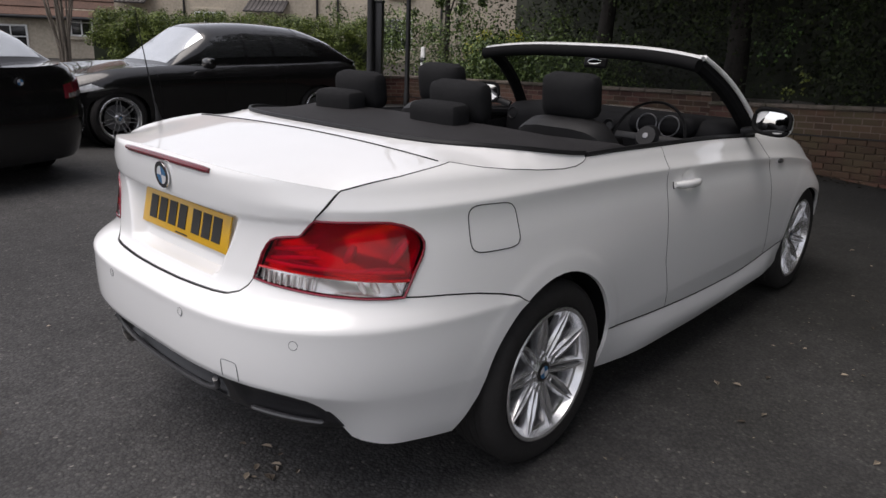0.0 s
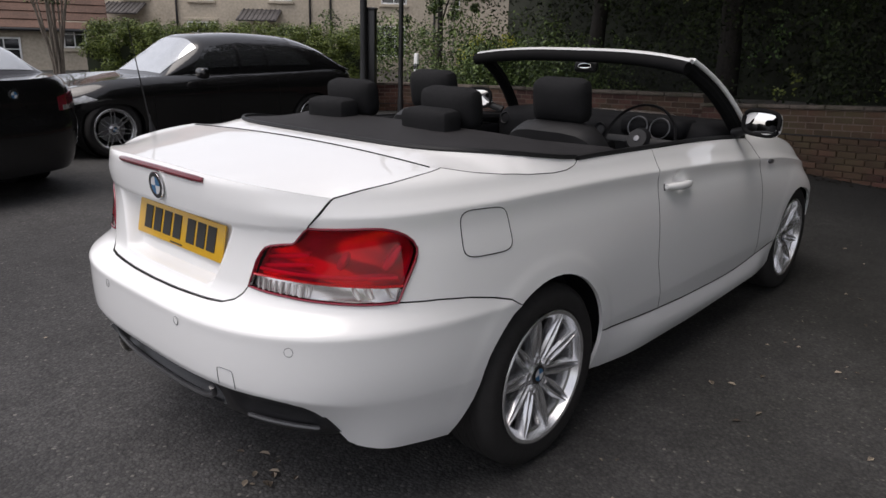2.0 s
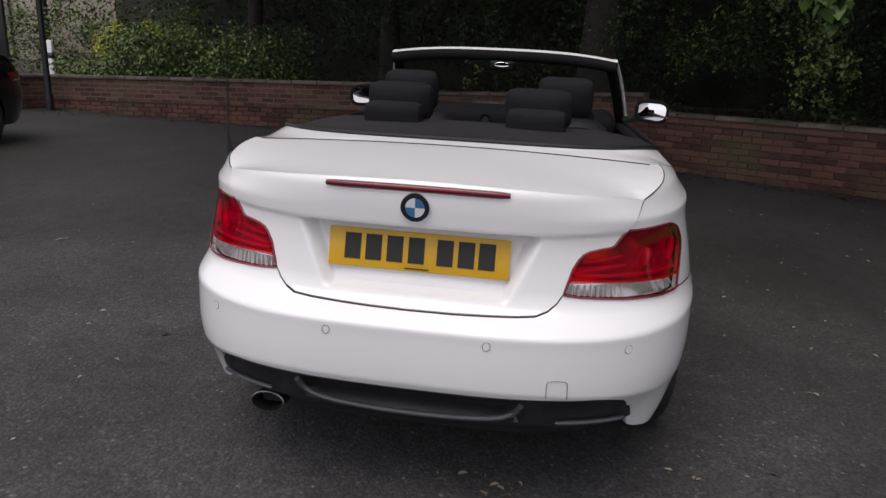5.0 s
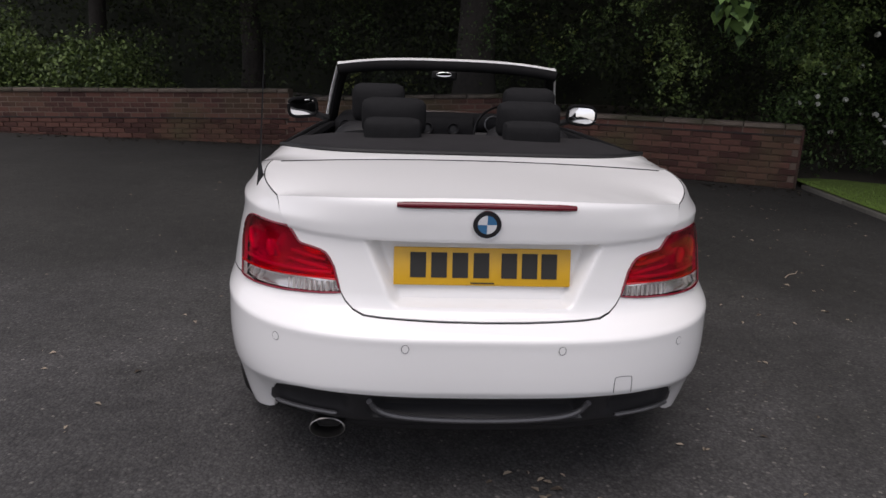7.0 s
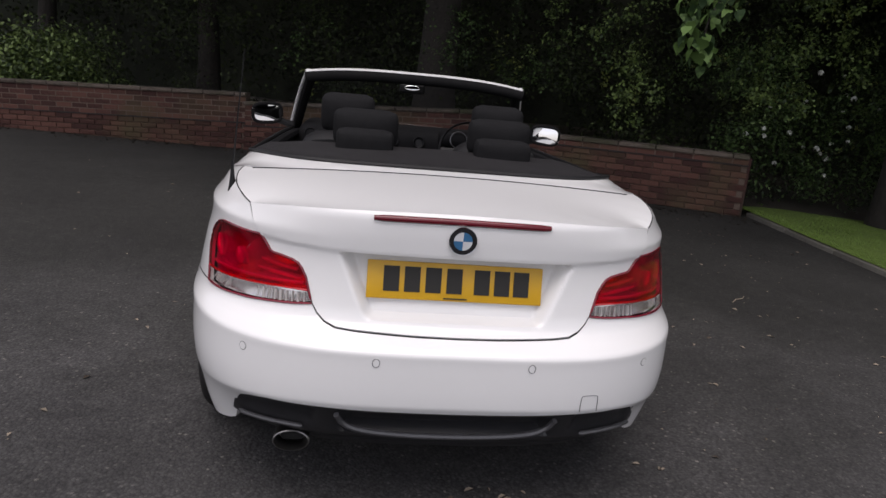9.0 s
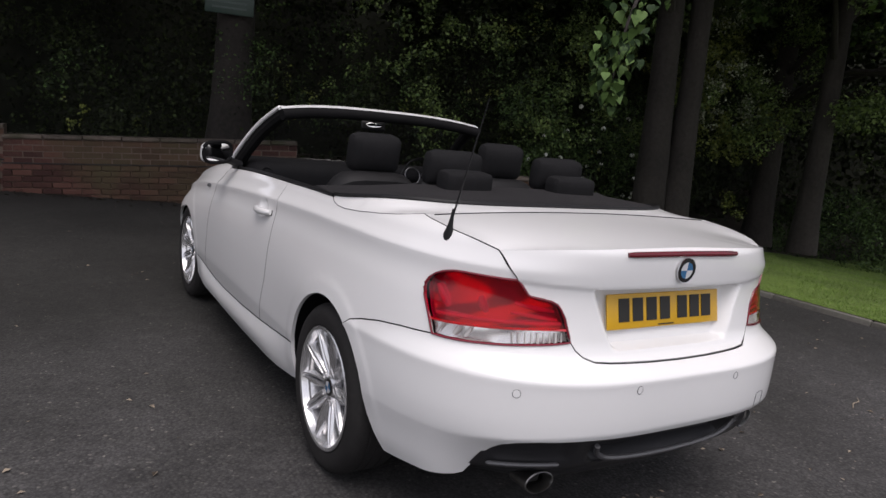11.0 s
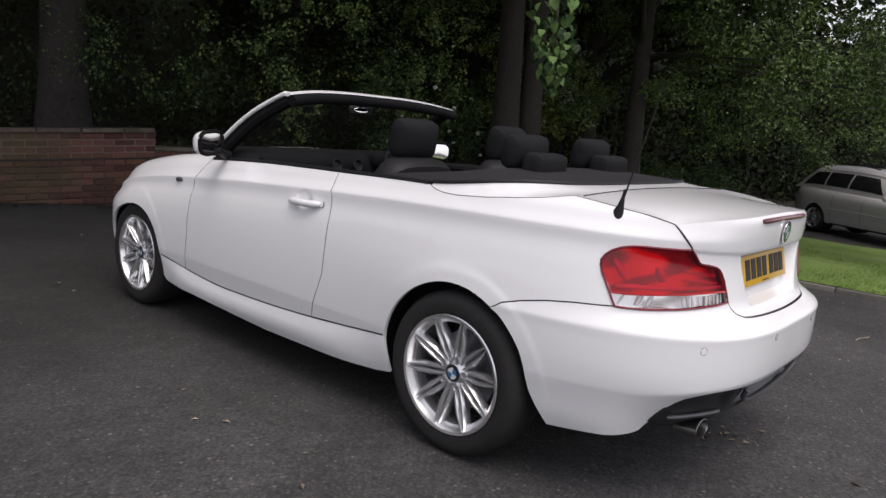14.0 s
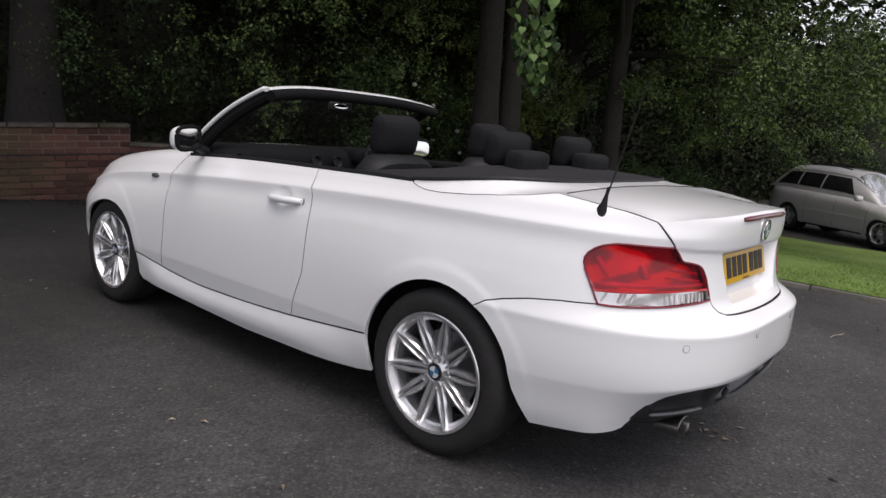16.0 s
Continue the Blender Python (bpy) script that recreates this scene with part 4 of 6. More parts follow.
# ---- wheels ----
def wheel_meshes(r=0.317, rim=0.228, pairs=10, slim=1.0):
    """The meshes of one wheel; its outer side looks along +x, the hub at the origin."""
    out = {}
    tyre = [(rim - 0.004, 0.030), (rim + 0.010, 0.046), (rim + 0.045, 0.052), (r - 0.022, 0.044), (r - 0.006, 0.028), (r, 0.012), (r, -0.012), (r - 0.004, -0.016), (r, -0.020), (r, -0.045), (r - 0.004, -0.049), (r, -0.053), (r, -0.085), (r - 0.004, -0.089), (r, -0.093), (r, -0.112), (r - 0.008, -0.140), (r - 0.03, -0.160), (rim, -0.165), (rim - 0.004, -0.10)]
    out["tyre"] = (lathe(tyre, 72), RUBBER)
    barrel = [(rim - 0.030, 0.016), (rim - 0.010, 0.026), (rim + 0.002, 0.042), (rim + 0.004, 0.046), (rim, 0.049), (rim - 0.010, 0.046), (rim - 0.016, 0.030), (rim - 0.024, 0.012), (rim - 0.034, -0.06), (rim - 0.02, -0.15)]
    out["rim"] = (lathe(barrel, 64), ALLOY)
    hub = lathe([(0.0, 0.012), (0.030, 0.014), (0.036, 0.018), (0.045, 0.012), (0.058, 0.004), (0.066, -0.012), (0.068, -0.05), (0.0, -0.05)], 40)
    sp = bmesh.new()
    for k in range(pairs):
        a = 2 * math.pi * (k + 0.5) / pairs
        for s in (-1, 1):
            pts = []
            for t, half_w, x in ((0.0, 0.0075, 0.004), (0.2, 0.0092, 0.013), (0.42, 0.0108, 0.021), (0.65, 0.0102, 0.027), (0.85, 0.0072, 0.031), (1.0, 0.0036, 0.034)):
                rad = 0.044 + (rim - 0.010 - 0.044) * t
                spread = s * (0.0090 + 0.0290 * t * (1 - t) - 0.0040 * t)
                pts.append((rad, spread * (2 - slim) ** 1.5, half_w * slim, x))
            ring = []
            for rad, spread, hw, x in pts:
                cross = ((-hw, x - 0.004), (-hw * 0.35, x + 0.006), (hw * 0.35, x + 0.006), (hw, x - 0.004), (hw, x - 0.030), (-hw, x - 0.030))
                row = []
                for w, xx in cross:
                    o = spread + w
                    row.append(sp.verts.new((xx, rad * math.cos(a) - o * math.sin(a), rad * math.sin(a) + o * math.cos(a))))
                ring.append(row)
            for p, q in zip(ring, ring[1:]):
                for j in range(6):
                    sp.faces.new((p[j], p[(j + 1) % 6], q[(j + 1) % 6], q[j]))
            sp.faces.new(ring[-1])
    bmesh.ops.recalc_face_normals(sp, faces=sp.faces)
    out["spokes"] = (merge(hub, sp), ALLOY)
    out["wheel_bolt"] = (lathe([(0.0, 0.004), (0.0085, 0.004), (0.0100, -0.002), (0.0115, 0.007), (0.0150, 0.007), (0.0168, 0.0), (0.0175, -0.02)], 14), ALLOY)
    out["brake_disc"] = (lathe([(0.0, -0.055), (0.150, -0.055), (0.150, -0.075), (0.0, -0.075)], 40), ALLOY_DARK)
    out["wheel_back"] = (lathe([(0.0, -0.125), (rim - 0.025, -0.125)], 32), CABIN)
    out["cap_ring"] = (lathe([(0.0315, 0.0145), (0.032, 0.020), (0.022, 0.021), (0.0, 0.021)], 28), BADGE_BLACK)
    for i, (nm, mt) in enumerate((("cap_blue", BADGE_BLUE), ("cap_white", BADGE_WHITE))):
        bm = bmesh.new()
        for q in (0, 2):
            c = bm.verts.new((0.0218, 0, 0))
            arcv = [bm.verts.new((0.0218, 0.0225 * math.cos(t), 0.0225 * math.sin(t))) for t in [math.pi / 2 * (q + i + k / 6) for k in range(7)]]
            for a, b in zip(arcv, arcv[1:]):
                bm.faces.new((c, a, b))
        out[nm] = (bm, mt)
    made = {}
    for nm, (bm, mt) in out.items():
        me = bpy.data.meshes.new(nm)
        bm.to_mesh(me)
        bm.free()
        made[nm] = finish(me, mt, 30)
    return made


WHEEL = wheel_meshes()
WHEEL_FIVE = wheel_meshes(0.325, 0.240, 7, 0.55)


def put_wheel(parent, x, y, z, turn=0.0, meshes=WHEEL, out=1, steer=0.0):
    tyre = new("wheel", meshes["tyre"])
    tyre.parent = parent
    tyre.matrix_basis = Matrix.Translation((x, y, z)) @ pose(0, 0, 0, 0, 0, (0 if out > 0 else 180) + steer) @ pose(0, 0, 0, turn, 0, 0)
    for nm, me in meshes.items():
        for k in range(0 if nm == "tyre" else 5 if nm == "wheel_bolt" else 1):
            ob = new(nm, me)
            ob.parent = tyre
            if nm == "wheel_bolt":
                a = 2 * math.pi * k / 5 + 0.3
                ob.matrix_basis = Matrix.Translation((0.012, 0.056 * math.cos(a), 0.056 * math.sin(a)))
    return tyre


for sgn in (1, -1):
    put_wheel(car, sgn * 0.795, 0.0, 0.317, 12 * sgn, out=sgn)
    put_wheel(car, sgn * 0.768, WB, 0.319, 40, out=sgn)
    for ya in (0.0, WB):
        well = [(0.385, 0.05), (0.385, -0.30), (0.0, -0.30)]
        bm = bmesh.new()
        rows = []
        for i in range(25):
            a = math.pi * (0.0 + 1.0 * i / 24)
            rows.append([bm.verts.new((sgn * (skin(C(ya + 0.372 * math.cos(a)), 0.317 + 0.372 * math.sin(a)).x - 0.022), ya + 0.372 * math.cos(a), 0.317 + 0.372 * math.sin(a))), bm.verts.new((sgn * 0.52, ya + 0.372 * math.cos(a), 0.317 + 0.372 * math.sin(a))), bm.verts.new((sgn * 0.52, ya, 0.317))])
        for p, q in zip(rows, rows[1:]):
            bm.faces.new((p[0], p[1], q[1], q[0]))
            bm.faces.new((p[1], p[2], q[2], q[1]))
        bmesh.ops.remove_doubles(bm, verts=bm.verts, dist=1e-5)
        part("wheel_well", bm, CABIN, car)
part("underbody", box(1.10, 3.2, 0.06, 0.02, (0, 1.30, 0.27)), CABIN, car)

# fuel flap, right side only
flap_c = [(1.130, 0.924), (1.312, 0.918), (1.324, 0.790), (1.125, 0.793)]
tl, tr, br, bl = [Vector(q) for q in flap_c]
flap = []
for k in range(56):
    ca, sa = math.cos(2 * math.pi * k / 56), math.sin(2 * math.pi * k / 56)
    u, w = (math.copysign(abs(q) ** 0.42, q) * 0.5 + 0.5 for q in (ca, sa))
    flap.append(bl.lerp(br, u).lerp(tl.lerp(tr, u), w))
part("fuel_flap_gap", tube([skin(p.x, p.y) + Vector((0.0004, 0, 0)) for p in flap] + [skin(flap[0].x, flap[0].y)], 0.0016, 5), TRIM, car, "thin dark gap round the square fuel flap")
part("fuel_flap", panel(skin, [(p.x, p.y) for p in flap], 0.025, 0.002, 0.004, off=lambda c, v, p: 0.0009), WHITE, car)

# aerial on the left rear shoulder
foot = Vector((-0.688, -0.523, 0.970))
aer = part("aerial", tube([foot + Vector((0.042 * t, -0.022 - 0.072 * t, 0.075 + 0.37 * t)) for t in [i / 14 for i in range(15)]], [0.0034 - 0.0020 * i / 14 for i in range(15)], 6), TRIM, car, "thin black rubber whip aerial")
bm = bmesh.new()
rings = []
for z, yy, rx, ry in ((-0.014, 0.008, 0.0205, 0.042), (-0.004, 0.006, 0.0195, 0.040), (0.012, 0.0, 0.0160, 0.031), (0.030, -0.008, 0.0120, 0.021), (0.055, -0.016, 0.0080, 0.0115), (0.085, -0.0215, 0.0052, 0.0056), (0.110, -0.0240, 0.0034, 0.0034)):
    rings.append([bm.verts.new(foot + Vector((rx * math.cos(a) + 0.006 * max(z, 0), yy + ry * math.sin(a), z))) for a in [2 * math.pi * k / 16 for k in range(16)]])
for a, b in zip(rings, rings[1:]):
    for k in range(16):
        bm.faces.new((a[k], a[(k + 1) % 16], b[(k + 1) % 16], b[k]))
bm.faces.new(rings[-1])
bmesh.ops.recalc_face_normals(bm, faces=bm.faces)
part("aerial_foot", bm, TRIM, aer)

# windscreen, its frame and the mirrors
def screen(u, t):
    """u across from -1 to 1, t up from 0 (cowl) to 1 (header)."""
    bx, by, bz = 0.705, 1.86 + 0.20 * (1 - u * u), 0.985 + 0.03 * (1 - u * u)
    hx, hy, hz = 0.590, 1.385 + 0.05 * (1 - u * u), 1.318 + 0.032 * (1 - abs(u) ** 3.0)
    bow = 0.03 * math.sin(math.pi * t)
    return Vector((u * (bx + (hx - bx) * t), by + (hy - by) * t + bow * 0.6, bz + (hz - bz) * t + bow))


gv = [screen(-1 + 2 * i / 24, j / 12) for j in range(13) for i in range(25)]
gf = [(j * 25 + i, j * 25 + i + 1, (j + 1) * 25 + i + 1, (j + 1) * 25 + i) for j in range(12) for i in range(24)]
pane = part("windscreen", (gv, gf), PANE, car, "clear raked windscreen")
pane.visible_shadow = False


frame_pts = [screen(-1, j / 12) for j in range(12)] + [screen(-1 + 2 * i / 30, 1.0) for i in range(31)] + [screen(1, 1 - j / 12) for j in range(1, 13)]
part("windscreen_frame", tube([p + Vector((0, -0.012, -0.006)) for p in frame_pts], 0.024, 10), LINING, car, "black windscreen surround")
head = [screen(-1.05 + 2.10 * i / 40, 1.0) for i in range(41)]
hv, hf = [], []
for i, p in enumerate(head):
    for dy, dz in ((0.022, 0.004), (0.006, 0.018), (-0.026, 0.021), (-0.044, 0.014), (-0.046, 0.004), (-0.02, 0.0)):
        hv.append(p + Vector((0, dy, dz)))
for i in range(40):
    for k in range(6):
        hf.append((i * 6 + k, (i + 1) * 6 + k, (i + 1) * 6 + (k + 1) % 6, i * 6 + (k + 1) % 6))
part("header_rail", (hv, [f[::-1] for f in hf] + [tuple(range(6)), tuple(range(245, 239, -1))]), WHITE, car)
part("header_trim", (lambda bm: bm)(tube([p + Vector((0, -0.055, -0.020)) for p in head], 0.030, 10)), LINING, car, "black header lining")
for sgn in (1, -1):
    pil = [screen(sgn * 1.03, j / 10) + Vector((sgn * 0.010, 0.008, 0.012)) for j in range(11)] + [screen(sgn * 0.97, 1.0) + Vector((0, 0.0, 0.006))]
    part("windscreen_pillar", tube(pil, 0.0115, 8), WHITE, car)
    pin = [screen(sgn * 1.0, j / 10) + Vector((-sgn * 0.005, -0.035, -0.015)) for j in range(11)]
    part("pillar_lining", tube(pin, 0.028, 8), LINING, car)
    # quarter of black sail below the pillar
    part("mirror_foot", tube([(sgn * 0.72, 1.72, 0.985), (sgn * 0.77, 1.70, 1.004), (sgn * 0.81, 1.69, 1.02)], [0.026, 0.020, 0.026], 10), TRIM, car)
    mir = bmesh.new()
    bmesh.ops.create_uvsphere(mir, u_segments=28, v_segments=16, radius=1)
    for v in mir.verts:
        x, y, z = v.co
        q = (abs(x) ** 3.6 + abs(z) ** 3.6) ** (1 / 3.6) if (x or z) else 0
        lenxz = math.hypot(x, z)
        s = lenxz / q if q else 1
        y = y if y > 0 else -0.12 * smooth(0, 1, -y)
        v.co = (x * s * 0.092 * (1 + 0.08 * (-z)), y * 0.075, z * s * 0.061)
    mh = part("door_mirror", mir, WHITE, car, "white door mirror with a dark rim round its glass")
    mh.matrix_basis = Matrix.Translation((sgn * 0.866, 1.655, 1.054)) @ pose(0, 0, 0, 0, sgn * 3, -8 if sgn > 0 else 21)
    g = bmesh.new()
    oval = [(math.copysign(abs(math.cos(a)) ** 0.62, math.cos(a)), math.copysign(abs(math.sin(a)) ** 0.62, math.sin(a))) for a in [2 * math.pi * k / 40 for k in range(40)]]
    hubv = g.verts.new((0, 0, 0))
    rings = [[g.verts.new((0.081 * q * x, 0.003 * q * q, 0.0505 * q * z)) for x, z in oval] for q in (0.4, 0.75, 1.0)]
    for k in range(40):
        g.faces.new((hubv, rings[0][k], rings[0][(k + 1) % 40]))
        for r0, r1 in zip(rings, rings[1:]):
            g.faces.new((r0[k], r1[k], r1[(k + 1) % 40], r0[(k + 1) % 40]))
    gm = part("mirror_glass", g, MIRROR, mh)
    gm.matrix_basis = Matrix.Translation((0, -0.014, 0)) @ pose(0, 0, 0, -3.5 if sgn > 0 else 1, 0, -5 if sgn > 0 else 0)
    rim_pts = [(0.0865 * math.copysign(abs(math.cos(a)) ** 0.60, math.cos(a)), -0.008, 0.0560 * math.copysign(abs(math.sin(a)) ** 0.60, math.sin(a))) for a in [2 * math.pi * k / 32 for k in range(33)]]
    part("mirror_rim", tube(rim_pts, 0.0105, 8), LINING, mh)


def oval_glass(rx, rz):
    """A slightly bowed oval of mirror glass."""
    bm = bmesh.new()
    bmesh.ops.create_uvsphere(bm, u_segments=28, v_segments=12, radius=1)
    for v in bm.verts:
        v.co = (v.co.x * rx, v.co.y * 0.004, v.co.z * rz)
    return bm


rear_mirror = part("interior_mirror", box(0.15, 0.03, 0.058, 0.02, (0, 0, 0), 3), TRIM, car, "dark interior mirror")
rear_mirror.matrix_basis = Matrix.Translation((-0.01, 1.50, 1.275)) @ pose(0, 0, 0, -14, 0, -10)
mg = part("interior_mirror_glass", oval_glass(0.046, 0.017), MIRROR, rear_mirror)
mg.matrix_basis = Matrix.Translation((0, -0.0155, 0))
part("interior_mirror_stem", tube([(-0.01, 1.51, 1.28), (-0.005, 1.48, 1.335)], 0.012, 8), TRIM, car)

# cabin: tub, dash, seats
tubv = merge(box(1.42, 1.75, 0.05, 0.01, (0, 0.95, 0.32)), box(0.05, 1.70, 0.60, 0.02, (0.690, 0.95, 0.62)), box(0.05, 1.70, 0.60, 0.02, (-0.690, 0.95, 0.62)), box(1.45, 0.06, 0.7, 0.02, (0, 0.06, 0.66)), box(0.2, 1.3, 0.22, 0.04, (0, 1.0, 0.45)))
part("cabin_lining", tubv, CABIN, car)
dash = merge(box(1.36, 0.46, 0.26, 0.08, (0, 1.82, 0.893), 4), box(0.36, 0.2, 0.10, 0.04, (0.36, 1.64, 0.99), 3), box(0.30, 0.16, 0.5, 0.04, (0, 1.60, 0.66), 2))
dashboard = part("dashboard", dash, CABIN, car, "black dashboard with chrome-ringed dials")
for x in (0.30, 0.42):
    d = part("dial_ring", lathe([(0.052, 0), (0.056, 0.006), (0.052, 0.010), (0.048, 0.006), (0.052, 0)], 28, "z"), ALLOY_DARK, dashboard)
    d.matrix_basis = Matrix.Translation((x, 1.535, 0.990)) @ pose(0, 0, 0, 72, 0, 0)
for x, y in ((-0.60, 1.60), (-0.10, 1.575), (0.06, 1.575)):
    d = part("air_vent", lathe([(0.030, 0), (0.036, 0.006), (0.033, 0.010), (0.029, 0.005), (0.020, -0.004), (0.0, -0.004)], 20, "z"), TRIM, dashboard)
    d.matrix_basis = Matrix.Translation((x, y, 0.955)) @ pose(0, 0, 0, 78, 0, 0)
wheelm = lathe([(0.178, 0.0), (0.185, 0.013), (0.192, 0.0), (0.185, -0.013), (0.178, 0.0)], 44, "z")
sw = part("steering_wheel", wheelm, LEATHER, car, "black three-spoke steering wheel")
sw.matrix_basis = Matrix.Translation((0.36, 1.44, 0.935)) @ pose(0, 0, 0, 66, 0, 0)
part("steering_boss", merge(lathe([(0.0, 0.03), (0.05, 0.028), (0.066, 0.0), (0.05, -0.03)], 24, "z"), box(0.36, 0.035, 0.012, 0.005), box(0.04, 0.17, 0.012, 0.005, (0, -0.09, 0))), TRIM, sw)
part("boss_badge", lathe([(0.0, 0.034), (0.014, 0.033), (0.016, 0.028)], 20, "z"), ALLOY_DARK, sw)


def pad(w, d, h, r, at, tilt=0.0, crown=0.0, seg=4):
    """An upholstered block with soft edges and a swollen middle."""
    bm = bmesh.new()
    bmesh.ops.create_cube(bm, size=1, matrix=Matrix.Diagonal((w, d, h, 1)))
    bmesh.ops.subdivide_edges(bm, edges=bm.edges[:], cuts=5, use_grid_fill=True)
    for v in bm.verts:
        p = v.co
        q = Vector((max(abs(p.x) - w / 2 + r, 0), max(abs(p.y) - d / 2 + min(r, d / 2), 0), max(abs(p.z) - h / 2 + min(r, h / 2), 0)))
        k = max(q.length / r, 1.0) if r else 1
        p.x = math.copysign(abs(p.x) - q.x + q.x / k, p.x)
        p.y = math.copysign(abs(p.y) - q.y + q.y / k, p.y)
        p.z = math.copysign(abs(p.z) - q.z + q.z / k, p.z)
        p.y += math.copysign(crown, p.y) * (1 - (2 * p.x / w) ** 2) * (1 - (2 * p.z / h) ** 2)
    bmesh.ops.transform(bm, matrix=Matrix.Translation(at) @ pose(0, 0, 0, tilt, 0, 0), verts=bm.verts)
    return bm


for x in (0.365, -0.365):
    part("seat_cushion", pad(0.50, 0.52, 0.18, 0.07, (x, 1.08, 0.46), 4), LEATHER, car)
    back = part("seat_backrest", pad(0.48, 0.16, 0.66, 0.15, (x, 0.745, 0.755), 14, 0.02), LEATHER, car)
    part("seat_headrest", pad(0.255, 0.105, 0.185, 0.042, (x, 0.715, 1.160), 8, 0.02), CLOTH, back)
    for s in (-0.05, 0.05):
        part("headrest_post", tube([(x + s, 0.725, 1.02), (x + s, 0.718, 1.10)], 0.006, 8), CHROME, back)
part("rear_bench", merge(pad(1.20, 0.42, 0.18, 0.06, (0, 0.42, 0.52), 4), pad(1.20, 0.14, 0.50, 0.06, (0, 0.20, 0.80), 14, 0.015)), LEATHER, car)
for x in (0.268, -0.281):
    part("rear_headrest", pad(0.262, 0.085, 0.150, 0.038, (x, 0.135, 1.150), 6, 0.02), CLOTH, car)
    part("roll_bar_cover", pad(0.225, 0.10, 0.125, 0.028, (x - 0.002, 0.030, 1.092), 3, 0.006), CLOTH, car)


# ---- brick boundary wall in three stepped lengths ----
def brick_mesh(name, sx, sy, sz, bevel, material):
    bm = box(sx, sy, sz, bevel, seg=1)
    me = bpy.data.meshes.new(name)
    bm.to_mesh(me)
    bm.free()
    return finish(me, material, 30)


BRICK_MESH = brick_mesh("brick", 0.215, 0.1025, 0.065, 0.005, BRICK)
COPING_MESH = brick_mesh("coping_slab", 0.445, 0.27, 0.048, 0.008, COPING)


def wall_run(name, a, b, top_a, top_b, label, course=5, limit=300):
    """A garden wall from a to b, its courses level with its coping; each brick stands 6 mm proud of the mortar."""
    a, b = Vector(a), Vector(b)
    length = (b - a).length
    slope = (top_b - top_a) / length
    turn = math.degrees(math.atan2(b.y - a.y, b.x - a.x))
    root = thing(name, label, "wall", Matrix.Translation((a.x, a.y, 0)) @ pose(0, 0, 0, 0, 0, turn), kind="structure")
    core = [(u, v, z) for u in (0, length) for v in (-0.103, 0.10) for z in (-0.15, None)]
    verts = [(u, v, (-0.15 if z is None and False else (-0.15 if z is not None else top_a + slope * u - 0.046))) for u, v, z in core]
    part("mortar_bed", (verts, [(0, 1, 3, 2), (4, 6, 7, 5), (0, 4, 5, 1), (2, 3, 7, 6), (0, 2, 6, 4), (1, 5, 7, 3)]), MORTAR, root)
    tilt = pose(0, 0, 0, 0, -math.degrees(math.atan(slope)), 0)
    rng = random.Random(len(name))
    u, n = 0.0, 0
    while u < length - 0.05:
        w = min(0.45, length - u)
        ob = new("coping_slab", COPING_MESH)
        ob.parent = root
        ob.matrix_basis = Matrix.Translation((u + w / 2, 0, top_a + slope * (u + w / 2) - 0.024 + rng.uniform(-0.002, 0.002))) @ tilt @ Matrix.Diagonal(((w - 0.008) / 0.445, 1, 1, 1))
        u += 0.45
    cells = []
    rows = int((max(top_a, top_b) + 0.1) / 0.075)
    for r in range(rows):
        low = 0.018 if r >= course else 0.0
        off = 0.1125 * (r % 2)
        k = 0
        while off + 0.225 * k - (0.1125 if r % 2 else 0) < length:
            u0 = 0.225 * k - (0.1125 if r % 2 else 0.0)
            lo, hi = max(0.0, u0), min(length, u0 + 0.225)
            if hi - lo > 0.03:
                um = (lo + hi) / 2
                z = top_a + slope * um - 0.052 - 0.0375 - 0.075 * r
                if z > -0.06:
                    for side in (-1,):
                        cells.append((um, -0.055 - low - 0.0 + rng.uniform(-0.0025, 0.0025), z, (hi - lo - 0.010) / 0.215))
            k += 1
    # Thin dark strip, slightly proud, along one course of the wall.
    zc = -0.052 - 0.075 * course
    strip = [(u, v, top_a + slope * u + zc + dz) for u in (0.0, length) for v in (-0.100, -0.132) for dz in (-0.004, 0.012)]
    part("dark_course", (strip, [(0, 1, 3, 2), (4, 6, 7, 5), (0, 4, 5, 1), (2, 3, 7, 6), (0, 2, 6, 4), (1, 5, 7, 3)]), COURSE_DARK, root)
    order = sorted(cells, key=lambda q: (q[2] < 0.1, -q[2]))[:limit]
    chosen = set(order)
    rest = [q for q in cells if q not in chosen]
    for um, v, z, sx in order:
        ob = new("brick", BRICK_MESH)
        ob.parent = root
        ob.matrix_basis = Matrix.Translation((um, v, z)) @ tilt @ pose(0, 0, 0, rng.uniform(-0.5, 0.5), 0, rng.uniform(-0.4, 0.4)) @ Matrix.Diagonal((sx, 1, 1, 1))
    if rest:
        vs, fs = [], []
        for um, v, z, sx in rest:
            k = len(vs)
            for dx in (-0.1075 * sx, 0.1075 * sx):
                for dy in (-0.051, 0.051):
                    for dz in (-0.0325, 0.0325):
                        vs.append((um + dx, v + dy, z + slope * dx + dz))
            fs += [(k, k + 1, k + 3, k + 2), (k + 4, k + 6, k + 7, k + 5), (k, k + 4, k + 5, k + 1), (k + 2, k + 3, k + 7, k + 6), (k, k + 2, k + 6, k + 4), (k + 1, k + 5, k + 7, k + 3)]
        tagged(part("lower_bricks", (vs, fs), BRICKS, root), kind="stuff")
    return root


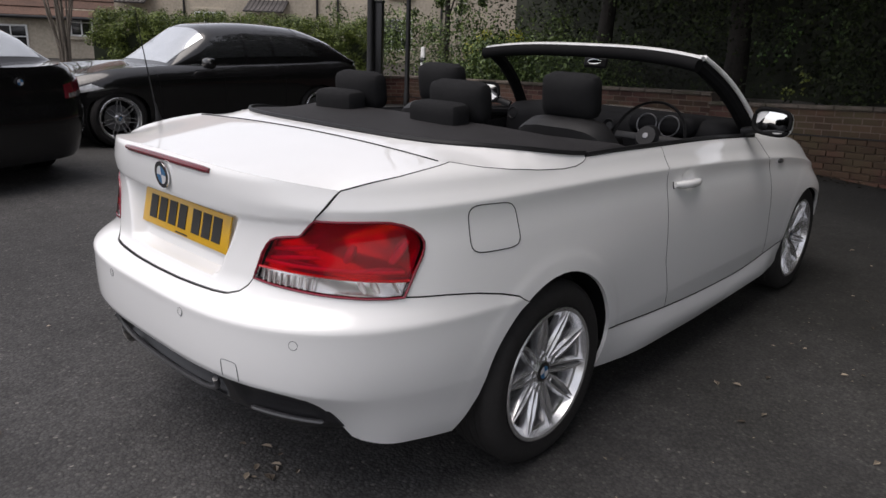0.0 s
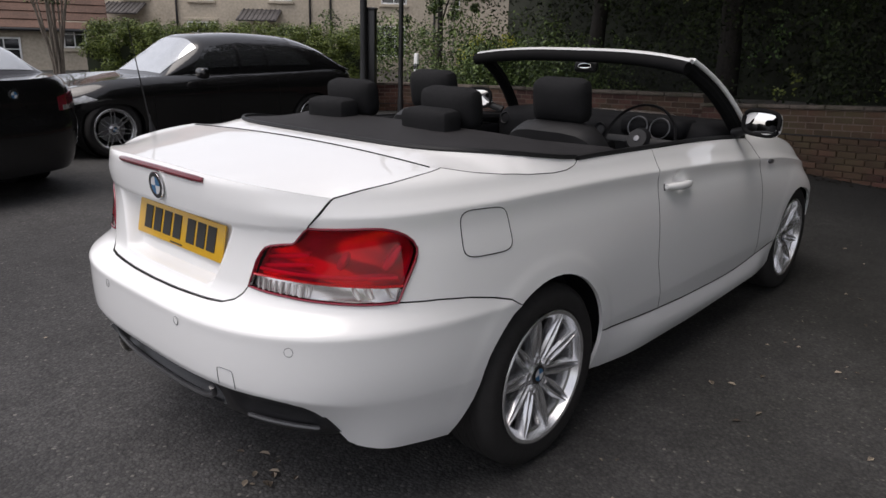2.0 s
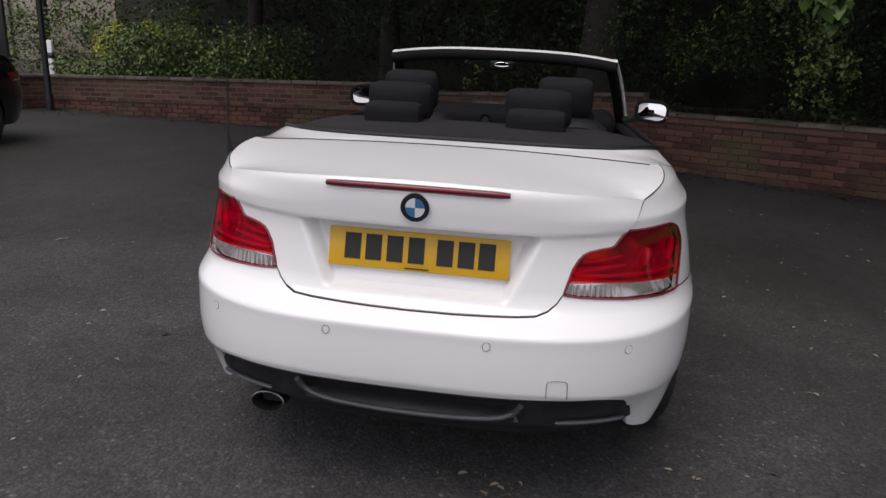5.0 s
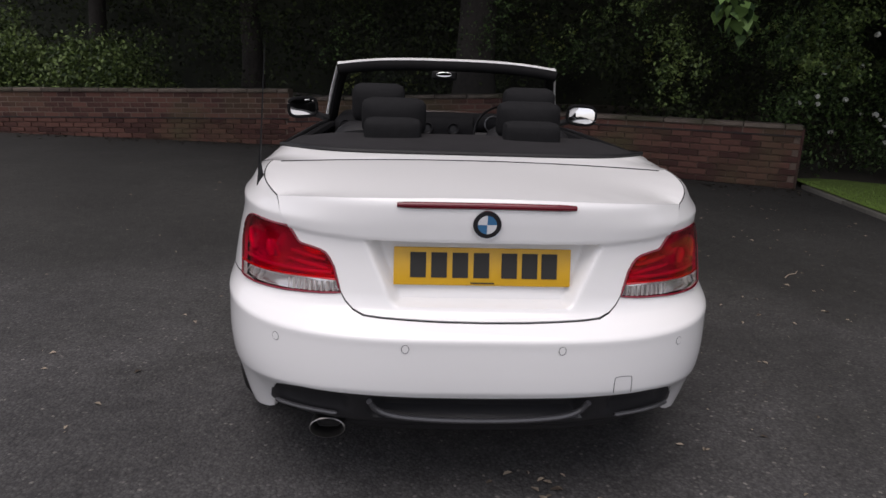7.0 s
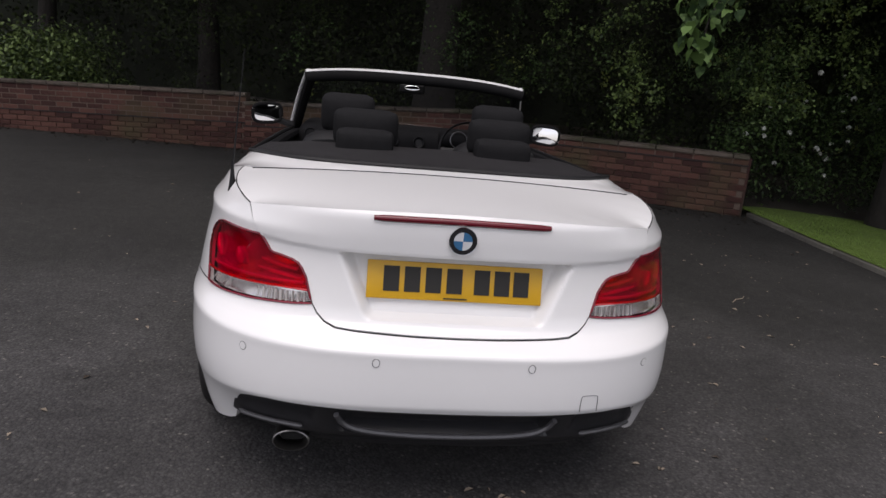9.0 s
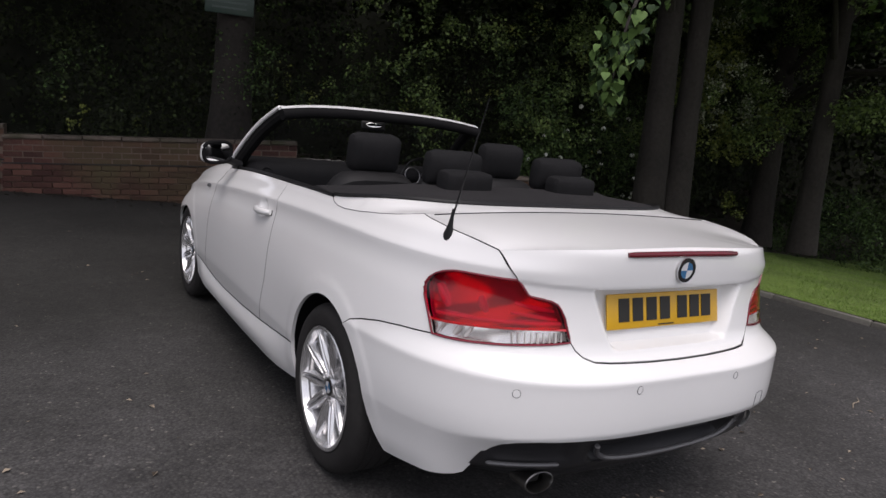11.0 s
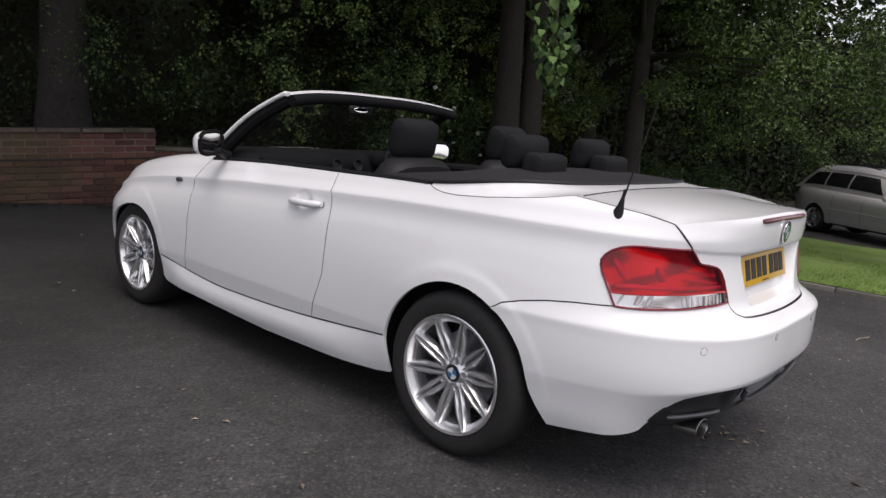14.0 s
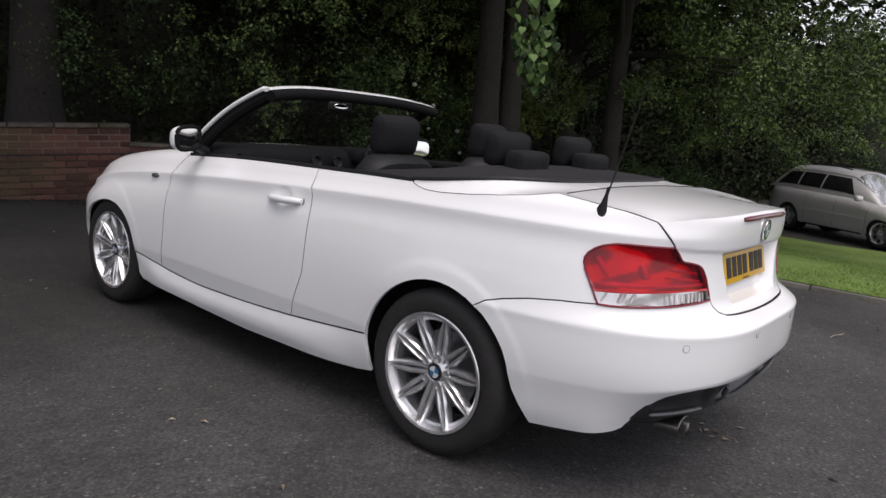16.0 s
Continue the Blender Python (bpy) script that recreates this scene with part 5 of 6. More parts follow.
WALL = [(-9.6, 7.7), (-8.8, 8.75), (-1.95, 7.85), (1.34, 6.70), (4.32, 5.2)]
wall_run("wall_left", WALL[1], WALL[2], 0.58, 0.81, "low red brick garden wall with pale coping, mossy and weathered")
wall_run("wall_middle", WALL[2], WALL[3], 0.69, 0.915, "low red brick wall length stepped below its neighbour", 4)
wall_run("wall_right", WALL[3], WALL[4], 0.70, 0.735, "red brick wall length that ends square at the lawn", 1)
wall_run("wall_return", WALL[0], WALL[1], 0.56, 0.58, "short brick wall return beside the yard entrance")
pier = tagged(part("wall_end_pier", box(0.03, 0.23, 0.74, 0.006, (0, 0, 0)), BRICKS), "narrow mortared end face of the brick wall", "wall", kind="structure")
pier.matrix_basis = Matrix.Translation((4.332, 5.193, 0.32)) @ pose(0, 0, 0, 0, 0, -31)


# ---- posts at the entrance ----
def lamp_column(x, y, r, h, label):
    prof = [(0.0, 0.0), (r * 1.3, 0.0), (r * 1.3, 0.25), (r * 1.08, 0.3), (r, 1.05), (r * 0.8, h), (0.0, h)]
    root = thing("lamp_column", label, "street lamp", Matrix.Translation((x, y, 0)))
    part("column", lathe(prof, 20, "z"), POST_BLACK, root)
    arm = part("arm", tube([(0, 0, h - 0.02), (0.05, -0.1, h + 0.25), (0.3, -0.5, h + 0.35)], 0.03, 8), POST_BLACK, root)
    part("lantern", box(0.16, 0.5, 0.1, 0.03, (0.38, -0.68, h + 0.35)), POST_BLACK, root)
    return root


lamp_column(-8.45, 8.3, 0.048, 5.0, "slim dark grey lamp column beside the brick wall")
lamp_column(-9.05, 7.85, 0.075, 5.5, "thick black column at the yard entrance")
gate_post = thing("gate_post", "square black timber gate post with a capped top", "post", Matrix.Translation((-9.0, 8.02, 0)) @ pose(0, 0, 0, 0, 0, 30))
part("post", box(0.17, 0.17, 1.98, 0.012, (0, 0, 0.99)), POST_BLACK, gate_post)
part("cap", box(0.20, 0.20, 0.05, 0.015, (0, 0, 2.0)), POST_BLACK, gate_post)
marker = thing("marker_post", "short white marker post among the shrubs", "post", Matrix.Translation((-9.6, 9.9, 0)))
part("post", box(0.12, 0.07, 1.15, 0.03, (0, 0, 0.575)), FRAME_WHITE, marker)
part("band", box(0.125, 0.075, 0.12, 0.01, (0, 0, 0.86)), BADGE_BLACK, marker)

# ---- leaves ----
RNG = np.random.default_rng(7)


def leaves(centres, spread, n, size, flat=0.35):
    """n rhombic folded leaves scattered about centres (rows x, y, z, weight radius)."""
    cs = np.asarray(centres, float)
    pick = RNG.integers(0, len(cs), n)
    way = RNG.normal(size=(n, 3))
    way /= np.linalg.norm(way, axis=1, keepdims=True)
    rad = cs[pick, 3:4] * spread * RNG.random((n, 1)) ** 0.45
    p = cs[pick, :3] + way * rad
    nrm = way * 0.6 + RNG.normal(size=(n, 3)) * 0.6 + np.array([0, 0, flat])
    nrm /= np.linalg.norm(nrm, axis=1, keepdims=True)
    t = np.cross(nrm, RNG.normal(size=(n, 3)))
    t /= np.linalg.norm(t, axis=1, keepdims=True)
    b = np.cross(nrm, t)
    s = size * RNG.uniform(0.6, 1.25, (n, 1))
    v = np.stack([p - t * s * 0.5, p + b * s * 0.30 + nrm * s * 0.06, p + t * s * 0.5, p - b * s * 0.30 + nrm * s * 0.06], 1).reshape(-1, 3)
    k = np.arange(n)[:, None] * 4
    f = np.concatenate([k + [[0, 1, 2]], k + [[0, 2, 3]]])
    return v, f


def leaf_part(name, centres, spread, n, size, material, parent=None, flat=0.35):
    v, f = leaves(centres, spread, n, size, flat)
    me = bpy.data.meshes.new(name)
    me.vertices.add(len(v))
    me.vertices.foreach_set("co", v.ravel())
    me.loops.add(len(f) * 3)
    me.loops.foreach_set("vertex_index", f.ravel().astype(np.int32))
    me.polygons.add(len(f))
    me.polygons.foreach_set("loop_start", np.arange(0, len(f) * 3, 3, dtype=np.int32))
    me.update(calc_edges=True)
    me.materials.append(material)
    ob = new(name, me)
    ob.parent = parent
    return ob


def clumps(x0, x1, y0, y1, z0, z1, n, r0=0.4, r1=0.9, seed=1, line=None):
    rng = np.random.default_rng(seed)
    c = np.stack([rng.uniform(x0, x1, n), rng.uniform(y0, y1, n), rng.uniform(z0, z1, n), rng.uniform(r0, r1, n)], 1)
    if line is not None:
        c[:, 1] += np.array([line(x) for x in c[:, 0]])
    # the wood ends where the view to the houses opens
    return c[c[:, 0] - 0.7 * c[:, 3] > -0.4 - 0.755 * (c[:, 1] + 2.2)] if line is WALL_Y and z1 > 2.5 else c


def tree(label, x, y, r, height, crown, n_leaf, size, material, lean=(0.0, 0.0), seed=1, flare=0.35, z0=0.0):
    """A tapered bent trunk with limbs and a crown of clumps round the limb ends."""
    rng = random.Random(seed)
    root = thing("tree", label, "tree", Matrix.Translation((x, y, z0)))
    pts, rs = [], []
    for i in range(15):
        t = i / 14
        wob = 0.12 * r * noise.noise((seed, t * 4, 0))
        pts.append((lean[0] * t + wob * 3, lean[1] * t + wob * 2, -0.1 + height * t))
        rs.append(r * (1.0 - 0.62 * t) * (1 + flare * math.exp(-t * 15)) * (1 + 0.06 * noise.noise((seed, t * 9, 5))))
    bm = tube(pts, rs, 18)
    for v in bm.verts:
        a = math.atan2(v.co.y, v.co.x)
        k = 1 + 0.05 * noise.noise((3 * math.cos(a), 3 * math.sin(a), v.co.z * 0.7 + seed))
        v.co.x, v.co.y = v.co.x * k, v.co.y * k
    part("trunk", bm, BARK, root)
    centres = []
    for cx, cy, cz, cr in crown:
        base = Vector(pts[min(14, max(5, int(14 * min(0.9, max(0.35, (cz - 0.8) / height)))))])
        end = Vector((cx, cy, cz))
        mid = base.lerp(end, 0.5) + Vector((rng.uniform(-0.2, 0.2), rng.uniform(-0.2, 0.2), 0.35))
        part("limb", tube([base, base.lerp(mid, 0.6) + Vector((0, 0, 0.05)), mid, mid.lerp(end, 0.6), end], [r * 0.28, r * 0.22, r * 0.16, r * 0.10, r * 0.03], 8), BARK, root)
        for _ in range(13):
            d = Vector((rng.gauss(0, 1), rng.gauss(0, 1), rng.gauss(0, 0.7)))
            d = d.normalized() * cr * rng.uniform(0.35, 1.0)
            centres.append((*(end + d), cr * rng.uniform(0.13, 0.30)))
    leaf_part("crown", centres, 1.0, n_leaf, size, material, root)
    return root


WALL_Y = curve([(-30.0, 11.5), (-8.8, 8.8), (-1.95, 7.9), (1.34, 6.75), (4.32, 5.3), (6.0, 5.6), (12.0, 6.0), (30.0, 5.0)])
# big trees that stand behind the wall and on the lawn
tree("tall dark tree with a thick trunk behind the brick wall", 0.76, 7.85, 0.30, 9.0, [(-2.0, 0.5, 5.2, 1.9), (1.8, -0.8, 5.6, 1.9), (0.2, 2.0, 6.2, 2.2), (-0.5, -1.6, 6.4, 1.8), (0, 0, 8.0, 2.4)], 9000, 0.16, LEAF, seed=3, flare=0.8)
tree("tree with a straight grey trunk on the edge of the lawn", 6.3, 5.12, 0.23, 9.0, [(-2.2, -1.8, 4.6, 1.5), (1.6, -1.6, 4.9, 1.6), (0.2, 1.5, 5.4, 1.8), (-1.5, 1.0, 5.6, 1.8), (0, 0, 7.6, 2.4)], 9000, 0.13, LEAF, lean=(-0.15, 0.1), seed=5, z0=-0.02)
tree("second grey trunk growing close beside its neighbour on the lawn", 6.65, 4.92, 0.20, 8.5, [(1.6, 0.6, 4.8, 1.6), (0.3, 1.9, 5.2, 1.6), (0.6, -1.2, 6.0, 1.6)], 4000, 0.13, LEAF, lean=(0.1, 0.2), seed=6, z0=-0.03)
tree("dark tree trunk deeper in the shrubs by the lawn", 9.4, 4.5, 0.19, 8.5, [(-1.6, -1.0, 4.4, 1.7), (1.6, -0.8, 4.6, 1.8), (0, 1.5, 5.6, 2.0), (0, 0, 7.4, 2.2)], 4500, 0.14, LEAF, lean=(0.1, 0.1), seed=8, z0=-0.1)
tree("slender tree in the wood, shade painted into its leaf colour", -3.4, 12.0, 0.22, 9.0, [(-1.8, -0.8, 5.0, 1.9), (1.7, -0.6, 5.4, 1.9), (0, 0.5, 7.6, 2.4)], 7000, 0.17, LEAF_DEEP, seed=11)
tree("broad leafy tree spreading its light green branches over the lawn", 10.6, 6.2, 0.24, 7.5, [(-1.8, -4.0, 2.9, 1.35), (-0.6, -4.8, 3.4, 1.4), (0.4, -5.4, 2.6, 1.3), (2.0, -5.2, 3.0, 1.5), (-1.0, -2.6, 3.0, 1.5), (-1.2, -3.2, 4.4, 1.7), (1.2, -4.0, 4.8, 1.9), (2.4, -2.6, 4.2, 1.8)], 20000, 0.072, LEAF_LIGHT, seed=14, z0=-0.3)
tree("leafy tree whose crown shows above the shrubs by the entrance", -6.6, 12.6, 0.20, 6.5, [(-0.6, -1.0, 3.4, 1.3), (1.2, -0.8, 3.6, 1.4), (2.4, 0, 3.9, 1.5), (0.4, 0.8, 4.6, 1.6), (1.6, 0.6, 5.4, 1.7)], 9000, 0.11, LEAF, seed=17)
stems = thing("garden_tree", "thin garden tree with many pale upright stems and few leaves", "tree", Matrix.Translation((-15.0, 4.2, 0)))
sr = random.Random(52)
tips = []
for k in range(15):
    a, out = sr.uniform(0, 6.28), sr.uniform(0.15, 0.95)
    line = [(0.10 * math.cos(a), 0.10 * math.sin(a), 0.0)] + [(out * (t ** 1.5) * math.cos(a) + sr.gauss(0, 0.03), out * (t ** 1.5) * math.sin(a) + sr.gauss(0, 0.03), 3.6 * t) for t in (0.2, 0.4, 0.6, 0.8, 1.0)]
    part("stem", tube(line, [0.030, 0.026, 0.021, 0.016, 0.011, 0.005], 6), STEM_BARK, stems)
    tips += [(*q, 0.22) for q in line[3:]]
leaf_part("crown", tips, 1.0, 1500, 0.055, LEAF_LIGHT, stems)

# drooping spray of leaves that hangs near the car
spray = thing("hanging_branch", "thin branch hung with broad pale green leaves over the yard", "branch")
stem = [(6.6, 5.2, 3.9), (5.2, 4.2, 4.0), (3.6, 2.8, 3.4), (2.4, 1.88, 2.65), (1.84, 1.45, 2.15), (1.64, 1.31, 1.80), (1.60, 1.27, 1.60)]
part("stem", tube(stem, [0.05, 0.035, 0.026, 0.018, 0.011, 0.006, 0.003], 8), BARK, spray)
bm = bmesh.new()
half_leaf = [(0.0, 0.40), (0.24, 0.46), (0.40, 0.30), (0.42, 0.08), (0.32, -0.14), (0.16, -0.36), (0.0, -0.60)]
rib = [bm.verts.new((0, y, 0.03 - 0.10 * (y / 0.6) ** 2)) for y in (0.40, 0.2, -0.05, -0.30, -0.60)]
for q in (1, -1):
    edge = [bm.verts.new((q * x, y, 0.16 * x - 0.10 * (y / 0.6) ** 2)) for x, y in half_leaf[1:-1]]
    for f in ((rib[0], edge[0], edge[1], rib[1]), (rib[1], edge[1], edge[2], rib[2]), (rib[2], edge[2], edge[3], rib[3]), (rib[3], edge[3], edge[4], rib[4])):
        bm.faces.new(f if q > 0 else f[::-1])
LOBED = bpy.data.meshes.new("leaf")
bm.to_mesh(LOBED)
bm.free()
finish(LOBED, LEAF_SPRAY, 80)
lr = random.Random(12)
for px, py, pz, r, n in ((1.60, 1.27, 1.61, 0.11, 18), (1.58, 1.29, 1.74, 0.155, 38), (1.65, 1.32, 1.90, 0.19, 44), (1.84, 1.44, 2.13, 0.235, 46), (2.28, 1.78, 2.53, 0.31, 54), (3.1, 2.45, 3.15, 0.42, 60)):
    for _ in range(n):
        d = Vector((lr.gauss(0, 1), lr.gauss(0, 1), lr.gauss(0, 1))).normalized() * r * lr.random() ** 0.4
        ob = new("leaf", LOBED)
        ob.parent = spray
        ob.matrix_basis = Matrix.Translation(Vector((px, py, pz)) + d) @ pose(0, 0, 0, 0, 0, lr.uniform(0, 360)) @ pose(0, 0, 0, 62 + lr.uniform(-24, 24), lr.uniform(-18, 18), lr.uniform(-25, 25)) @ Matrix.Diagonal((lr.uniform(0.059, 0.095),) * 3).to_4x4()

# shrubs behind the wall, darkening into the wood through painted leaf tones
tagged(leaf_part("shrub_leaves_shade", clumps(-5.5, 5.0, 1.0, 4.5, -0.2, 2.4, 60, 0.35, 0.8, 2, WALL_Y), 1.0, 14000, 0.07, LEAF_DEEP), "shrub leaves behind the brick wall, shade painted into their dark colour", "shrub", kind="stuff")
tagged(leaf_part("shrub_leaves_lawn", clumps(4.9, 13.0, 1.2, 3.5, 0.1, 2.6, 90, 0.35, 0.75, 9, WALL_Y), 1.0, 16000, 0.06, LEAF_DEEP), "shrub leaves along the lawn's edge, shade painted into their dark green", "shrub", kind="stuff")
tagged(leaf_part("wood_leaves", clumps(-16.0, 26.0, 4.0, 11.0, 0.0, 7.5, 420, 0.8, 1.6, 3, WALL_Y), 1.0, 62000, 0.12, LEAF_DEEP), "dense leaves of the wood, shade painted into their dark colour", "wood", kind="stuff")
# Canopy mostly out of view, added to hold sky light off the wood.
tagged(leaf_part("canopy_leaves", clumps(-14.0, 22.0, -3.4, 12.0, 4.6, 8.5, 900, 0.9, 1.7, 4, WALL_Y), 1.0, 100000, 0.32, LEAF_DEEP, flat=1.2), "leaf canopy overhead, mostly unseen, added to shade the wood", "wood", kind="stuff")


def boughs(n, x0, x1, y0, y1, z0, z1, reach, seed, line, r0=0.12, r1=0.28):
    """Clumps strung along drooping boughs, with gaps between them."""
    rng = random.Random(seed)
    out = []
    for _ in range(n):
        x = rng.uniform(x0, x1)
        c = Vector((x, line(x) + rng.uniform(y0, y1), z0 + (z1 - z0) * rng.random()))
        a = rng.uniform(3.4, 5.0)
        k = rng.randint(5, 9)
        for i in range(k):
            t = (i + 1) / k
            p = c + reach * t * Vector((math.cos(a), math.sin(a), 0.15 - 0.55 * t)) + Vector((rng.gauss(0, 0.14), rng.gauss(0, 0.14), rng.gauss(0, 0.10)))
            out.append((*p, rng.uniform(r0, r1)))
    return out


# Two sets of boughs above the view, added to darken tarmac and wall.
tagged(leaf_part("canopy_leaves_lawn", clumps(5.5, 13.0, -4.0, 4.0, 5.0, 8.5, 80, 0.6, 1.2, 61), 1.0, 4500, 0.26, LEAF, flat=1.2), "unseen leafy boughs high over the lawn, added to cut sky light", "wood", kind="stuff")
tagged(leaf_part("canopy_leaves_wall", clumps(-3.0, 5.5, -4.4, -2.2, 5.2, 8.2, 70, 0.5, 1.0, 81, lambda x: WALL_Y(x)), 1.0, 6500, 0.24, LEAF, flat=1.2), "unseen leafy boughs above the yard, added to shade the wall", "wood", kind="stuff")
LANE = lambda x: 8.4 - 0.26 * (x - 9.0)
tagged(leaf_part("lane_leaves_deep", clumps(8.5, 36.0, 1.0, 4.5, -0.6, 6.0, 440, 0.6, 1.2, 62, LANE), 1.0, 46000, 0.20, LEAF_DEEP), "leaves deep in the trees along the lane, shade painted into their colour", "wood", kind="stuff")
tagged(leaf_part("lane_leaves_mid", boughs(60, 13.5, 26.0, -3.2, 1.0, 0.6, 5.0, 1.0, 64, LANE), 1.0, 24000, 0.072, LEAF), "mid-green boughs of the trees along the lane", "wood", kind="stuff")
tagged(leaf_part("lane_leaves_light", boughs(58, 11.0, 19.0, -1.2, 1.2, 1.4, 4.8, 1.0, 63, lambda x: 5.2 - 0.42 * (x - 11.0)), 1.0, 22000, 0.070, LEAF_LIGHT), "light green sprays of leaves hanging above the lane", "wood", kind="stuff")
tagged(leaf_part("lane_shrubs", clumps(10.8, 15.5, -0.8, 1.4, -0.7, 0.7, 110, 0.22, 0.45, 66, lambda x: 5.4 - 0.2 * (x - 11.0)), 1.0, 16000, 0.06, LEAF), "green shrubs at the foot of the trees by the lane", "shrub", kind="stuff")
tagged(leaf_part("lane_canopy", clumps(16.0, 26.0, -4.0, 3.0, 2.8, 8.5, 120, 0.5, 1.1, 93), 1.0, 11000, 0.16, LEAF), "leafy crowns high over the lane", "wood", kind="stuff")
tagged(leaf_part("bright_sprays", boughs(26, 8.6, 11.0, 0.4, 1.9, 0.4, 4.4, 0.6, 73, WALL_Y, 0.08, 0.20), 1.0, 8000, 0.068, LEAF_GLINT), "yellow-green leaves between the trunks, light painted into their colour", "wood", kind="stuff")
tagged(leaf_part("wood_sprays", boughs(46, -3.0, 8.6, 0.9, 2.8, 1.5, 4.4, 0.8, 75, WALL_Y, 0.12, 0.30), 1.0, 7500, 0.052, LEAF), "green boughs at the front of the dark wood", "wood", kind="stuff")
# The lighter leaf tone here brightens the wood's edge in place of daylight.
tagged(leaf_part("wood_edge_sprays", boughs(44, 2.2, 8.4, 0.5, 1.8, 1.3, 4.4, 0.7, 83, WALL_Y, 0.08, 0.22), 1.0, 11000, 0.060, LEAF_LIGHT), "lighter green sprays high on the edge of the wood", "wood", kind="stuff")
tagged(leaf_part("trunk_side_sprays", boughs(14, 8.6, 10.6, -0.2, 1.0, 1.6, 4.2, 0.7, 85, WALL_Y, 0.10, 0.24), 1.0, 5200, 0.062, LEAF_LIGHT), "light leaves hanging beside the grey trunks", "wood", kind="stuff")
tagged(leaf_part("pale_sprays", boughs(18, 8.6, 10.2, 0.3, 0.8, 1.8, 4.6, 0.45, 97, WALL_Y, 0.07, 0.17), 1.0, 2400, 0.055, LEAF_PALE), "pale leaves between the trunks, sky glints painted into their colour", "wood", kind="stuff")
tagged(leaf_part("flower_shrub", clumps(4.4, 7.6, 0.5, 1.2, 0.2, 2.0, 60, 0.20, 0.42, 87, WALL_Y), 1.0, 7000, 0.055, LEAF), "green leaves of the white-flowered shrub", "shrub", kind="stuff")
tagged(leaf_part("sunlit_sprays", boughs(26, -4.5, 8.5, 0.8, 3.6, 0.9, 4.2, 0.5, 71, WALL_Y, 0.06, 0.15), 1.0, 1500, 0.06, LEAF_GLINT), "small sprays of leaves in the dark wood, sunlight painted into their colour", "wood", kind="stuff")
tagged(leaf_part("shrub_leaves_lit", clumps(-9.2, -4.8, 0.7, 2.6, 0.1, 1.25, 130, 0.30, 0.6, 5, WALL_Y), 1.0, 24000, 0.075, LEAF_LIGHT), "green shrub leaves above the wall, daylight painted into their tone", "shrub", kind="stuff")
for k, (x, y, z, r) in enumerate(((-9.9, 12.2, 1.15, 0.5), (-9.3, 12.6, 1.2, 0.45))):
    bush = thing("yellow_bush", "bright yellow-green garden bush", "bush", Matrix.Translation((x, y, 0)), group="yellow bushes")
    part("stem", tube([(0, 0, 0), (0, 0.05, 0.5), (0.05, 0, z)], [0.03, 0.02, 0.01], 6), BARK, bush)
    leaf_part("crown", [(dx, dy, z + dz, r * 0.5) for dx, dy, dz in ((-0.2, 0, 0), (0.25, 0.1, 0.05), (0, -0.2, -0.2), (0.1, 0.1, 0.25), (-0.3, 0.1, -0.3), (0.3, 0, -0.3))], 1.0, 1500, 0.06, LEAF_YELLOW, bush)


def flower_heads():
    rng = random.Random(31)
    bed = []
    for k in range(34):
        x = rng.uniform(4.7, 8.6)
        y = WALL_Y(x) + rng.uniform(0.35, 0.95)
        z = rng.uniform(0.35, 2.1)
        bm = bmesh.new()
        for j in range(9):
            a, e = rng.uniform(0, 6.28), rng.uniform(-0.4, 1.0)
            c = Vector((math.cos(a) * math.cos(e), math.sin(a) * math.cos(e), math.sin(e))) * 0.025
            t = c.cross(Vector((0.3, 0.2, 1))).normalized() * 0.022
            b = c.cross(t).normalized() * 0.022
            vs = [bm.verts.new(c + q) for q in (t, b, -t, -b)]
            bm.faces.new(vs)
        ob = tagged(part("flower_head", bm, PETAL), "small white flower head among the shrub leaves", "flower", "white flowers")
        ob.matrix_basis = Matrix.Translation((x, y, z)) @ Matrix.Diagonal((rng.uniform(0.8, 1.5),) * 3).to_4x4()


flower_heads()
# Added dark sheet; the depth of the wood is painted as shade.
back = thing("wood_backdrop", "dark sheet far behind the trees with the wood's deep shade as its colour", "backdrop", kind="structure")
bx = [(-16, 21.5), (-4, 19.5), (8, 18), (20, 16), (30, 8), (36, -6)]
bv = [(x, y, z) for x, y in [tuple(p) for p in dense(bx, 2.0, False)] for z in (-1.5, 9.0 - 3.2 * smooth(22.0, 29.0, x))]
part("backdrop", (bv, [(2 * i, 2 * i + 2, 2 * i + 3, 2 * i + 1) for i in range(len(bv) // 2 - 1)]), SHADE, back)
sign = thing("tree_sign", "small dark green notice board fixed to a tree trunk", "sign", Matrix.Translation((0.58, 7.50, 2.62)) @ pose(0, 0, 0, 0, 0, -14))
part("board", box(0.62, 0.02, 0.30, 0.006), SIGN_GREEN, sign)
for z in (0.07, 0.0, -0.07):
    part("lettering_bar", box(0.44, 0.004, 0.025, 0, (0, -0.012, z)), SIGN_PALE, sign)

